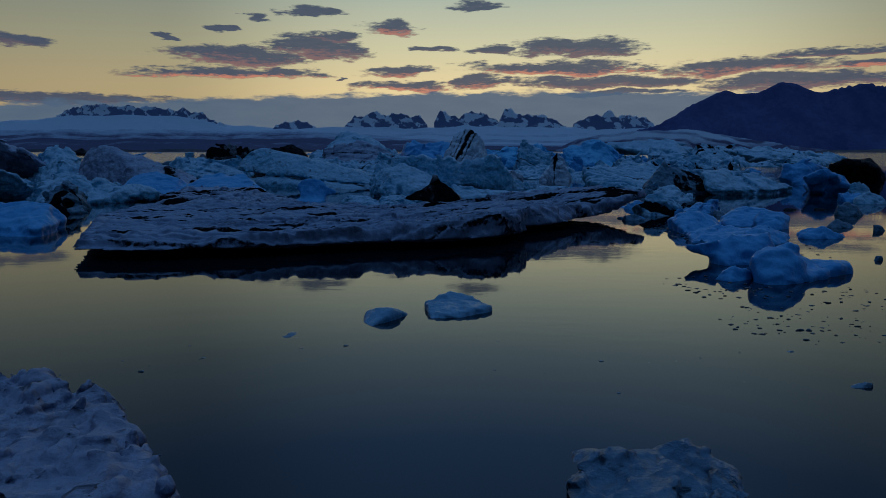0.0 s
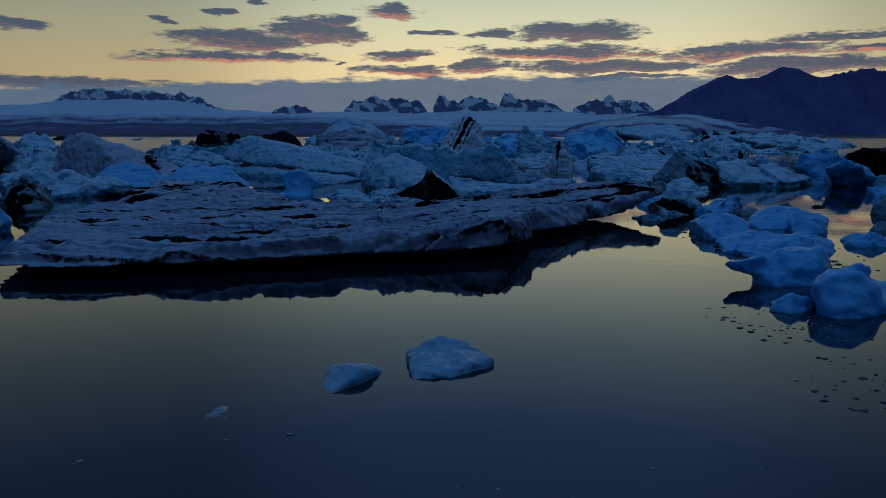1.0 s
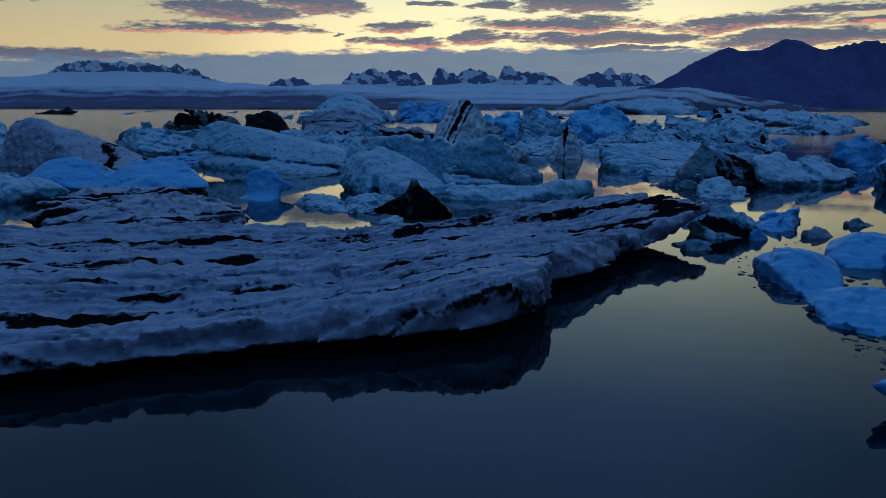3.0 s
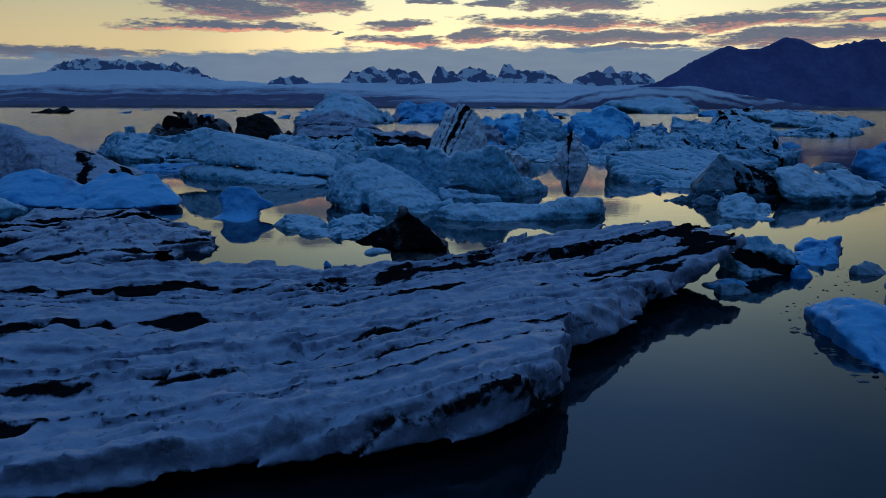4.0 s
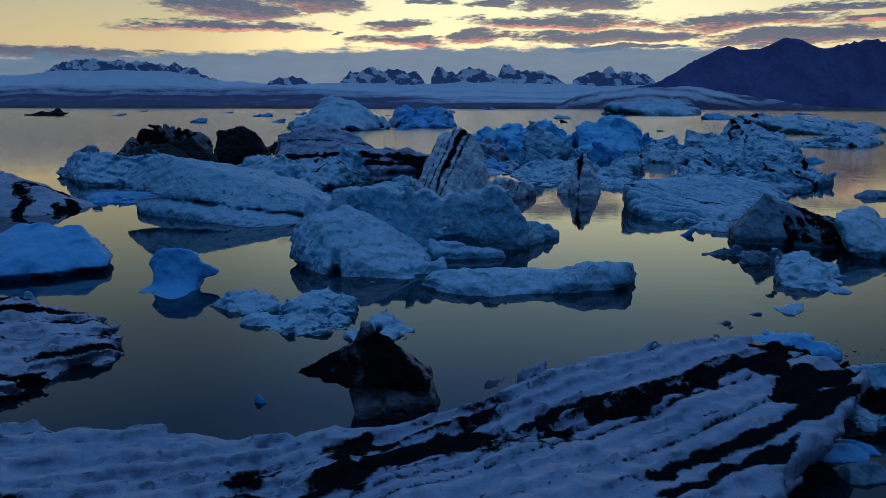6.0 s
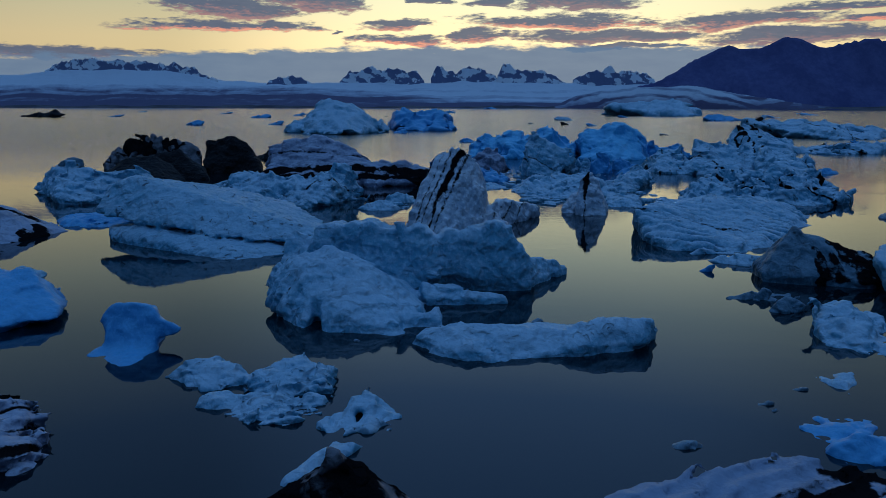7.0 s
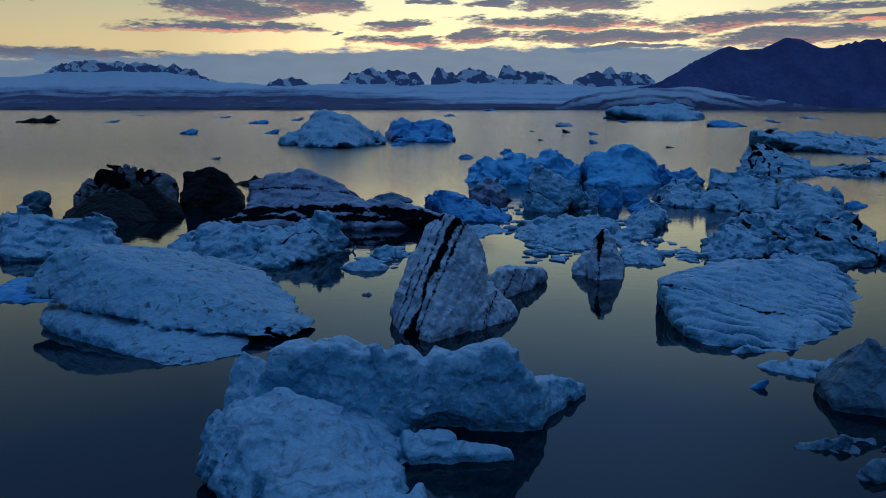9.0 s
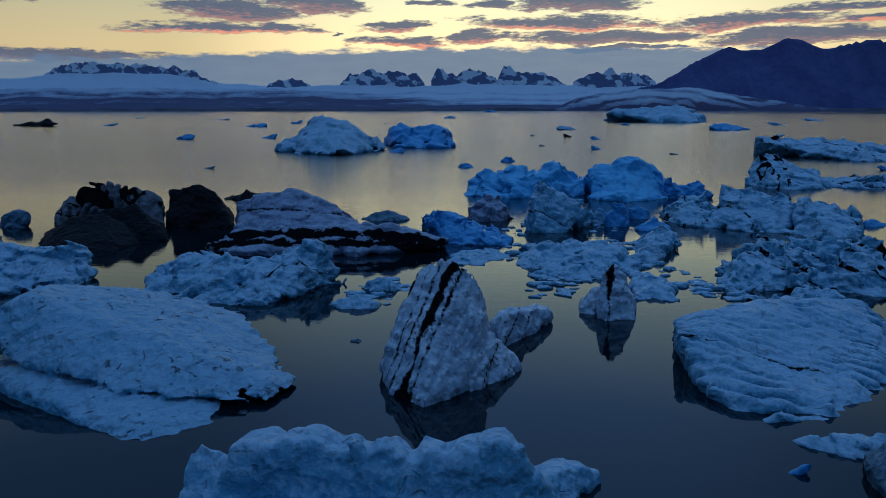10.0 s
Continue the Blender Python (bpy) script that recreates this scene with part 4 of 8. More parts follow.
berg("ice_slab", [
    [(-10.73, 54.08, 0), (-9.7, 53.2, 0), (-7.61, 52.91, 0), (-7.89, 54.38, 0), (-9.21, 55.75, 0), (-10.4, 55.69, 0), (-10.32, 54.1, 0.45), (-10.06, 54.83, 0.45), (-9.01, 54.88, 0.45), (-8.08, 54, 0.45)],
    [(-7.74, 53, 0), (-7.64, 54.24, 0), (-6.92, 55.39, 0), (-6.29, 55.9, 0), (-4.77, 55.04, 0), (-4.42, 52.78, 0), (-5.92, 52.43, 0), (-7.29, 53.12, 0.5), (-6.6, 54.61, 0.5), (-5.97, 55.03, 0.5), (-4.78, 54.37, 0.5), (-4.8, 53, 0.5)],
    [(-8.62, 51.58, 0), (-8.63, 52.58, 0), (-7.33, 52.64, 0), (-4.58, 52.4, 0), (-4.63, 51.11, 0), (-5.53, 50.31, 0), (-6.85, 50.6, 0), (-8.27, 51.78, 0.22), (-4.91, 52.21, 0.22), (-5.66, 50.77, 0.22), (-6.8, 51, 0.22)],
], ICE_WHITE, "low broken ice plate with frayed layers", step=0.0858, lumps=0.1, lump_size=0.9, layers=((-0.2, 0.75, 0.55), 0.24, 0.2), crag=0.12, crag_size=0.7, seed=39, parts=('lobe', 'lobe', 'ledge'))

berg("ice_slab", [
    [(-4.56, 50.25, 0), (-3.53, 49.85, 0), (-3.55, 50.88, 0), (-3.4, 52.2, 0.37), (-3.17, 52.2, 0.48)],
    [(-3.43, 50, 0), (-2.16, 50.36, 0), (-2.04, 51.65, 0), (-2.93, 51.52, 0), (-3.24, 52.2, 0.48), (-2.93, 52.2, 0.18), (-2.47, 52.2, -0.2)],
], ICE_WHITE, "small ragged white ice fin", step=0.099, lumps=0.09, lump_size=0.7, crag=0.15, crag_size=0.75, seed=42)

berg("ice_slab", [
    [(-4.76, 46.97, 0), (-4.56, 47.89, 0), (-3.78, 49.38, 0), (-3.4, 48.25, 0), (-4.01, 47.2, 0), (-4.33, 47.61, 0.25), (-3.76, 48.87, 0.25)],
    [(-3.78, 49.38, 0), (-2.7, 49.36, 0), (-3.38, 48.19, 0), (-3.36, 48.89, 0.2), (-2.9, 49.08, 0.2)],
], ICE_WHITE, "thin curved white ice piece awash", step=0.099, lumps=0.07, lump_size=0.7, seed=45)


# black and banded bergs beyond
berg("iceberg", [
    [(-54.66, 132, 0), (-38.99, 131, 0), (-43.45, 139, 0), (-58.24, 139, 0), (-55.91, 135, 1.8), (-54.02, 135, 3.34), (-50.95, 135, 5.93), (-47.76, 135, 5.49), (-44.72, 135, 5.05), (-41.14, 135, 3.78)],
], ICE_ASHY, "tall grey-black iceberg with upright columns and ash", step=0.257, lumps=0.24, lump_size=2.0, crag=0.25, crag_size=3.3, seed=51, rills=((0.97, 0.2, 0), 1.5, 0.8), ash=((0.6, 0.3, 0.7), 5.0, 0.6, 0.3), chip=0.3)

berg("iceberg", [
    [(-47.55, 117.28, 0), (-42.45, 114.46, 0), (-38.43, 116.1, 0), (-37.65, 120.27, 0), (-52.96, 127, 0), (-41.45, 127, 0), (-45.91, 122, 2.79), (-42.51, 122, 3.34), (-40.3, 122, 2.1)],
    [(-44.48, 123.5, 0), (-34.89, 122, 0), (-38.08, 129, 0), (-47.6, 129, 0), (-45.8, 126, 2.59), (-43.24, 126, 3.64), (-40.44, 126, 3.72), (-37.15, 126, 1.47)],
], ICE_BLACK, "rounded black iceberg polished by melting", step=0.215, lumps=0.18, lump_size=2.5, crag=0.1, crag_size=2.7, seed=53, chip=0.0)

berg("iceberg", [
    [(-38.84, 131, 0), (-30.45, 131, 0), (-32.91, 139, 0), (-42.64, 139, 0), (-39.48, 134, 4.73), (-36.64, 134, 5.19), (-34.07, 134, 4.31), (-31.94, 134, 2.23), (-31.02, 134, 1.18)],
], ICE_BLACK, "black ash-covered iceberg with a jagged edge", step=0.215, lumps=0.24, lump_size=2.0, crag=0.35, crag_size=3.0, seed=55, chip=0.5)

berg("iceberg", [
    [(-39.97, 157.82, 0), (-37.33, 157.57, 0), (-34.74, 157.97, 0), (-42.24, 159.81, 0), (-34.01, 160.05, 0), (-41.65, 162.54, 0), (-36.34, 162.54, 0), (-37.58, 160.05, 1.5), (-36.06, 160.05, 1.23), (-40.01, 159.56, 0.93), (-34.9, 159.56, 1.1)],
], ICE_BLACK, "low black iceberg awash", step=0.215, lumps=0.248, lump_size=2.9, rough=0.099, rough_size=0.99, crag=0.414, crag_size=3.31, seed=47, keel=0.4, group='drifting icebergs', category='iceberg')

berg("iceberg", [
    [(-28.94, 115.59, 0), (-24.06, 113.78, 0), (-11.16, 114.02, 0), (-3.18, 117.51, 0), (-2.38, 124.08, 0), (-28.97, 124, 0), (-3.5, 124, 0), (-27.97, 118, 0.64), (-24.73, 118, 2.42), (-16.66, 118, 2.47), (-8.67, 118, 2.77), (-5.02, 118, 1.93), (-2.59, 118, 1.15)],
    [(-25.81, 118, 0), (-11.8, 118, 0), (-15.23, 130, 0), (-29, 130, 0), (-27.61, 124, 4.33), (-25.91, 124, 4.87), (-21.57, 124, 4.89), (-16.95, 124, 4.58), (-12.71, 124, 2.41), (-21.46, 125, 6.03), (-19.14, 125, 5.3)],
], ICE_DIRTY, "long layered iceberg with a broad black ash band", step=0.215, lumps=0.18, lump_size=2.5, crag=0.31, crag_size=2.4, layers=((0.1, 0.35, 0.93), 1.1, 0.16), fine=((0.1, 0.35, 0.93), 0.4, 0.1), seams=[(-11.96, 117.25, 1.62, 0.02, 0.53, 0.85, 0.6), (-7.29, 116.25, 0.9, -0.0, 0.53, 0.85, 0.5), (-20.41, 123.0, 3.32, 0.03, 0.53, 0.85, 0.12)], parts=('shelf', 'hump'), seed=57, notch=0.4)

berg("iceberg", [
    [(-26.28, 94.97, 0), (-21.96, 95.78, 0), (-15.39, 96.21, 0), (-11.8, 105.23, 0), (-28.66, 106, 0), (-12.81, 108, 0), (-26.05, 101, 0.5), (-23.9, 101, 2.89), (-21.01, 101, 2.62), (-17.17, 101, 2.07), (-13.8, 101, 1.85)],
    [(-19.02, 101, 0), (-11.27, 103, 0), (-13.02, 109, 0), (-21.22, 109, 0), (-17.05, 104, 2.16), (-15.5, 104, 2.68), (-13.56, 104, 3.46), (-12.74, 104, 2.55), (-11.53, 104, 1.03)],
], ICE_WHITE, "broken white iceberg with a slanting smooth ramp", step=0.172, lumps=0.24, lump_size=1.6, crag=0.62, crag_size=2.1, parts=('ramp', 'crest'), seed=60, notch=0.3, ash=((-0.3, 0.5, 0.8), 1.6, 0.5, 0.2))

berg("iceberg", [
    [(-40.47, 96.81, 0), (-38.66, 98.27, 0), (-34.85, 99.88, 0), (-33.4, 103.5, 0), (-51.21, 110, 0), (-37.95, 111, 0), (-45.54, 105, 3.28), (-41.29, 105, 3.16), (-39.81, 105, 2.27), (-36.07, 105, 2.57), (-34.59, 105, 1.53)],
], ICE_WHITE, "wide low white iceberg with layered ledges", step=0.189, lumps=0.24, lump_size=1.8, crag=0.5, crag_size=2.25, layers=((0.1, 0.3, 0.95), 0.9, 0.35), seed=63, notch=0.3)

berg("iceberg", [
    [(-60.48, 130.23, 0), (-58.9, 130.09, 0), (-57.49, 130.31, 0), (-62.18, 131.37, 0), (-57.5, 131.51, 0), (-62.4, 132.93, 0), (-59.36, 132.93, 0), (-58.23, 131.51, 2.29), (-57.39, 131.51, 1.92), (-60.6, 131.23, 1.49), (-57.66, 131.23, 1.45)],
], ICE_TEAL, "small grey ice peak", step=0.154, lumps=0.142, lump_size=1.66, rough=0.057, rough_size=0.57, crag=0.237, crag_size=1.9, seed=88, keel=0.4, group='drifting icebergs', category='iceberg')

berg("ice_chunk", [
    [(-9.75, 95.38, 0), (-8.44, 95.25, 0), (-7.11, 95.46, 0), (-10.74, 96.42, 0), (-6.57, 96.55, 0), (-10.24, 97.84, 0), (-7.55, 97.84, 0), (-8.75, 96.55, 1.12), (-7.96, 96.55, 0.91), (-10.05, 96.29, 0.58), (-7.4, 96.29, 0.62)],
], ICE_WHITE, "low cluster of broken white ice", step=0.146, lumps=0.129, lump_size=1.51, rough=0.052, rough_size=0.52, crag=0.216, crag_size=1.73, seed=56, keel=0.4, group='drifting ice chunks', category='ice chunk')

berg("ice_chunk", [
    [(-8.3, 100.74, 0), (-7.36, 100.65, 0), (-6.38, 100.8, 0), (-8.99, 101.49, 0), (-5.97, 101.59, 0), (-8.58, 102.53, 0), (-6.65, 102.53, 0), (-7.53, 101.59, 1.04), (-6.96, 101.59, 0.85), (-8.47, 101.4, 0.5), (-6.56, 101.4, 0.64)],
], ICE_WHITE, "low cluster of broken white ice", step=0.103, lumps=0.094, lump_size=1.1, rough=0.038, rough_size=0.38, crag=0.156, crag_size=1.25, seed=51, keel=0.4, group='drifting ice chunks', category='ice chunk')

berg("ice_chunk", [
    [(-13.65, 137.58, 0), (-11.52, 137.37, 0), (-9.31, 137.7, 0), (-15.19, 139.23, 0), (-8.35, 139.44, 0), (-14.24, 141.52, 0), (-9.86, 141.52, 0), (-11.69, 139.44, 1.09), (-10.42, 139.44, 0.88), (-13.76, 139.03, 0.78), (-9.53, 139.03, 0.51)],
], ICE_TEAL, "dark low ridge of ice", step=0.232, lumps=0.207, lump_size=2.42, rough=0.083, rough_size=0.83, crag=0.346, crag_size=2.76, seed=53, keel=0.4, group='drifting ice chunks', category='ice chunk')

berg("iceberg", [
    [(-6.19, 133.87, 0), (-2.1, 121.68, 0), (3.91, 120.6, 0), (4.4, 124.35, 0), (-5.08, 128, 0), (3.22, 128, 0), (-5.6, 126, 2.14), (-3.72, 126, 3.37), (-1.24, 126, 2.37), (1.11, 126, 1.03), (3.81, 126, -0.32)],
], ICE_BLUE, "low blue-white iceberg with a raised end", step=0.172, lumps=0.18, lump_size=1.5, crag=0.5, crag_size=1.95, seed=66)

berg("ice_slab", [
    [(-2.31, 111.2, 0), (1.02, 110.84, 0), (4.25, 114.92, 0), (1.69, 119.24, 0), (-1.96, 117.56, 0), (-1.25, 113.33, 0.35), (1.04, 113.42, 0.35), (2.84, 116.28, 0.35)],
], ICE_WHITE, "flat plate of white ice awash", step=0.138, lumps=0.13, lump_size=1.0, crag=0.19, crag_size=1.2, seed=67)


# blue wall and the blocks round it
berg("iceberg", [
    [(-1.08, 165.69, 0), (4.26, 162.77, 0), (12.1, 164.59, 0), (20.26, 167.27, 0), (0.48, 176, 0), (21.54, 176, 0), (-0.44, 170, 3.05), (3.41, 170, 4.18), (6.96, 170, 3.28), (10.49, 170, 3.79), (14.96, 170, 5.52), (17.98, 170, 5.22), (20.18, 170, 2.51)],
], ICE_DEEP, "deep blue iceberg wall with a ragged crest", step=0.3, lumps=0.36, lump_size=2.6, crag=1.12, crag_size=4.5, seed=70)

berg("iceberg", [
    [(19.9, 162.58, 0), (25.27, 158.44, 0), (32.48, 163.04, 0), (23.15, 176, 0), (36.79, 176, 0), (20.35, 169, 4.41), (21.78, 169, 5.81), (24.79, 169, 4.92), (26.22, 169, 5.92), (31.15, 169, 5.63), (33.4, 169, 4.25), (34.32, 169, 1.96)],
], ICE_DEEP, "deep blue iceberg block with rounded crests", step=0.3, lumps=0.3, lump_size=3.0, crag=0.88, crag_size=4.8, seed=72)

berg("iceberg", [
    [(34.82, 163, 0), (40.53, 163, 0), (41.73, 168, 0), (36.27, 168, 0), (34.67, 165, 2.38), (38.74, 165, 2.69), (40.45, 165, 1.34)],
    [(33.28, 164, 0), (35.59, 164, 0), (34.1, 167, 0), (36.47, 167, 0), (33.22, 165, 2.67), (35.14, 165, 2.39)],
], ICE_BLUE, "small blue ice arch beside the wall", step=0.215, lumps=0.18, lump_size=1.6, crag=0.62, crag_size=2.25, seed=74)

berg("iceberg", [
    [(0.25, 138.09, 0), (2.24, 137.89, 0), (4.38, 138.21, 0), (-0.97, 139.67, 0), (5.53, 139.87, 0), (0.24, 141.85, 0), (4.39, 141.85, 0), (2.19, 139.87, 3.46), (3.4, 139.87, 2.9), (0.2, 139.47, 2.42), (4.19, 139.47, 2.22)],
], ICE_DIRTY, "dirty crumbling ice block", step=0.215, lumps=0.198, lump_size=2.31, rough=0.079, rough_size=0.79, crag=0.62, crag_size=2.64, seed=22, keel=0.4, group='drifting icebergs', category='iceberg')

berg("iceberg", [
    [(6.92, 134.37, 0), (7.69, 128.57, 0), (11.58, 129.51, 0), (15.3, 135.6, 0), (7.71, 137, 0), (15.82, 138, 0), (7.83, 132, 5.58), (8.9, 132, 5.08), (11.03, 132, 4.59), (13.88, 132, 3.89), (14.79, 132, 2.25)],
], ICE_WHITE, "white iceberg block with veined steep sides", step=0.189, lumps=0.24, lump_size=1.8, crag=0.62, crag_size=2.4, seed=76, ash=((0.5, 0.2, 0.8), 1.2, 0.3, 0.12))

berg("iceberg", [
    [(17.8, 134.06, 0), (18.87, 133.95, 0), (20.07, 134.13, 0), (17.31, 134.93, 0), (20.85, 135.04, 0), (18.2, 136.14, 0), (20.43, 136.14, 0), (18.78, 135.04, 3.38), (19.46, 135.04, 2.85), (17.72, 134.82, 1.84), (19.87, 134.82, 2.49)],
], ICE_BLUE, "small pointed blue ice block", step=0.12, lumps=0.109, lump_size=1.27, rough=0.044, rough_size=0.44, crag=0.182, crag_size=1.46, seed=57, keel=0.4, group='drifting icebergs', category='iceberg')

berg("ice_chunk", [
    [(16.01, 135.73, 0), (16.85, 135.65, 0), (17.77, 135.79, 0), (15.62, 136.41, 0), (18.36, 136.5, 0), (16.29, 137.34, 0), (18.01, 137.34, 0), (16.75, 136.5, 2.28), (17.28, 136.5, 1.92), (15.93, 136.33, 1.22), (17.62, 136.33, 1.13)],
], ICE_WHITE, "small drifting piece of white ice", step=0.0946, lumps=0.085, lump_size=0.99, rough=0.034, rough_size=0.34, crag=0.141, crag_size=1.13, seed=9, keel=0.4, group='drifting ice chunks', category='ice chunk')

berg("ice_chunk", [
    [(22.28, 140.76, 0), (23.29, 140.65, 0), (24.42, 140.82, 0), (21.85, 141.58, 0), (25.19, 141.68, 0), (22.73, 142.71, 0), (24.83, 142.71, 0), (23.19, 141.68, 1.91), (23.82, 141.68, 1.6), (22.15, 141.48, 1.36), (24.22, 141.48, 1)],
], ICE_BLUE, "small blue ice piece awash", step=0.111, lumps=0.103, lump_size=1.2, rough=0.041, rough_size=0.41, crag=0.171, crag_size=1.37, seed=33, keel=0.4, group='drifting ice chunks', category='ice chunk')

berg("ice_chunk", [
    [(21.25, 130.89, 0), (22.68, 130.74, 0), (24.3, 130.98, 0), (20.64, 132.07, 0), (25.43, 132.21, 0), (21.92, 133.68, 0), (24.95, 133.68, 0), (22.83, 132.21, 1.33), (23.73, 132.21, 1.1), (21.32, 131.92, 0.68), (24.27, 131.92, 0.67)],
], ICE_BLUE, "low blue ice piece", step=0.163, lumps=0.147, lump_size=1.72, rough=0.059, rough_size=0.59, crag=0.245, crag_size=1.96, seed=34, keel=0.4, group='drifting ice chunks', category='ice chunk')

berg("iceberg", [
    [(4.47, 111.48, 0), (5.62, 106.37, 0), (8.49, 104.8, 0), (12.41, 104.55, 0), (15.34, 111.42, 0), (6.06, 120, 0), (18.85, 122, 0), (6.76, 114, 1.1), (12.41, 114, 1.72), (15.26, 114, 1.17)],
    [(12.74, 104.98, 0), (14.26, 106.3, 0), (18.09, 111.53, 0), (23.43, 121.71, 0), (24.33, 128, 0), (18.69, 124, 0), (16.16, 118, -0.56), (18.46, 118, 1), (21.84, 122, 1.86), (22.98, 122, 1.54)],
], ICE_WHITE, "flat white ice plate with an upturned fluted edge", step=0.172, lumps=0.21, lump_size=1.5, crag=0.5, crag_size=1.95, parts=('plate', 'fluted_edge'), seed=78, rills=((0.75, 0.65, 0), 0.8, 0.2))

berg("ice_slab", [
    [(13.54, 101.15, 0), (13.62, 99.06, 0), (16.38, 98.34, 0), (17.7, 102.43, 0), (16.73, 108.15, 0), (15.15, 108.09, 0), (14.25, 100.82, 0.7), (16.35, 100.02, 0.7), (15.89, 104.7, 0.7)],
], ICE_WHITE, "low rough ice slab beside the pinnacle", step=0.12, lumps=0.12, lump_size=1.0, crag=0.31, crag_size=1.35, seed=80)

berg("iceberg", [
    [(26.44, 141.79, 0), (27.16, 136.05, 0), (30.72, 133.55, 0), (29.22, 148, 0), (36.7, 148, 0), (28.31, 142, 2.05), (29.02, 142, 3), (32.48, 142, 3.17), (33.78, 142, 1.28)],
    [(30.65, 134.41, 0), (35.18, 130.43, 0), (38.98, 129.8, 0), (37.53, 148, 0), (47.33, 146, 0), (33.49, 140, 1.41), (34.31, 140, 4.42), (35.53, 140, 4.28), (39.32, 140, 3.76), (43.09, 140, 3.47)],
    [(38.98, 130.58, 0), (41.1, 125.8, 0), (42.83, 120.88, 0), (49.74, 133.87, 0), (46.25, 142, 0), (51.01, 136, 0), (41.13, 134, 3.91), (43.97, 134, 3.49), (46.13, 134, 2.93), (48.42, 134, 2.36), (49.35, 134, 0.34)],
], ICE_WHITE, "long blocky iceberg with cracked walls", step=0.215, lumps=0.24, lump_size=2.2, crag=0.62, crag_size=2.7, parts=('low_block', 'tower', 'end_block'), seed=82, ash=((0.95, 0.2, 0.1), 1.6, 0.5, 0.2))

berg("iceberg", [
    [(21.55, 103.35, 0), (21.35, 100.76, 0), (23.03, 97.03, 0), (26.13, 96.4, 0), (29.97, 100.76, 0), (27.96, 118, 0), (40.68, 120, 0), (22.91, 104, 0.75), (26.69, 104, 1.29), (29.56, 104, 1.07), (27.86, 112, 1.67), (32.15, 112, 1.7)],
    [(29.33, 100.39, 0), (33.61, 100.23, 0), (38.56, 104.63, 0), (38.46, 118, 0), (44.24, 120, 0), (33.28, 108, 2.52), (35.34, 108, 2.01), (37.59, 108, -0.08)],
], ICE_WHITE, "heap of crumbled white ice rubble", step=0.172, lumps=0.3, lump_size=1.3, crag=1.12, crag_size=2.4, rough=0.12, rough_size=0.5, seed=85, ash=((0.6, 0.3, 0.7), 1.8, 0.45, 0.16))

berg("ice_block", [
    [(26.14, 108, 0), (28.86, 108, 0), (27.56, 111, 0), (30, 111, 0), (26.98, 109.5, 2.92), (28.04, 109.5, 3.25), (29.21, 109.5, 2.83)],
], ICE_WHITE, "loose ice boulder on the rubble heap", step=0.172, lumps=0.12, lump_size=1.2, crag=0.38, crag_size=1.5, seed=3, group='boulders on the rubble heap', category='ice boulder')

berg("ice_block", [
    [(30.55, 112, 0), (33.22, 112, 0), (32.11, 115, 0), (34.46, 115, 0), (31.45, 113.5, 2.31), (32.46, 113.5, 2.66), (33.59, 113.5, 2.21)],
], ICE_WHITE, "loose ice boulder on the rubble heap", step=0.172, lumps=0.12, lump_size=1.2, crag=0.38, crag_size=1.5, seed=79, group='boulders on the rubble heap', category='ice boulder')

berg("ice_block", [
    [(31.28, 108, 0), (33.79, 108, 0), (32.95, 111, 0), (35.15, 111, 0), (32.21, 109.5, 3.23), (33.15, 109.5, 3.55), (34.21, 109.5, 3.13)],
], ICE_WHITE, "loose ice boulder on the rubble heap", step=0.172, lumps=0.12, lump_size=1.2, crag=0.38, crag_size=1.5, seed=57, group='boulders on the rubble heap', category='ice boulder')

berg("ice_block", [
    [(27.35, 108, 0), (28.46, 108, 0), (28.83, 111, 0), (29.57, 111, 0), (28.37, 109.5, 1.31), (28.6, 109.5, 1.64), (28.95, 109.5, 1.21)],
], ICE_WHITE, "loose ice boulder on the rubble heap", step=0.172, lumps=0.12, lump_size=1.2, crag=0.38, crag_size=1.5, seed=50, group='boulders on the rubble heap', category='ice boulder')

berg("ice_block", [
    [(30.27, 108, 0), (31.78, 108, 0), (31.9, 111, 0), (33.05, 111, 0), (31.38, 109.5, 1.23), (31.81, 109.5, 1.56), (32.37, 109.5, 1.13)],
], ICE_WHITE, "loose ice boulder on the rubble heap", step=0.172, lumps=0.12, lump_size=1.2, crag=0.38, crag_size=1.5, seed=17, group='boulders on the rubble heap', category='ice boulder')

berg("ice_block", [
    [(34.29, 108, 0), (36.53, 108, 0), (36.1, 111, 0), (38.03, 111, 0), (35.42, 109.5, 1.91), (36.23, 109.5, 2.24), (37.18, 109.5, 1.82)],
], ICE_WHITE, "loose ice boulder on the rubble heap", step=0.172, lumps=0.12, lump_size=1.2, crag=0.38, crag_size=1.5, seed=81, group='boulders on the rubble heap', category='ice boulder')


# distant ice
berg("iceberg", [
    [(-70.93, 292.57, 0), (-58.51, 277.26, 0), (-43.56, 269.19, 0), (-31.85, 300.4, 0), (-75.98, 330, 0), (-39.88, 330, 0), (-66.07, 300, 5.32), (-60.69, 300, 8.99), (-57.45, 300, 12.03), (-49.14, 300, 12.23), (-44.73, 300, 6.96), (-39.03, 300, 2.27)],
], ICE_WHITE, "large domed white iceberg far out on open water", step=0.772, lumps=0.72, lump_size=7.0, crag=1.3, crag_size=7.0, rough=0.2, rough_size=1.5, seed=90, notch=0.5)

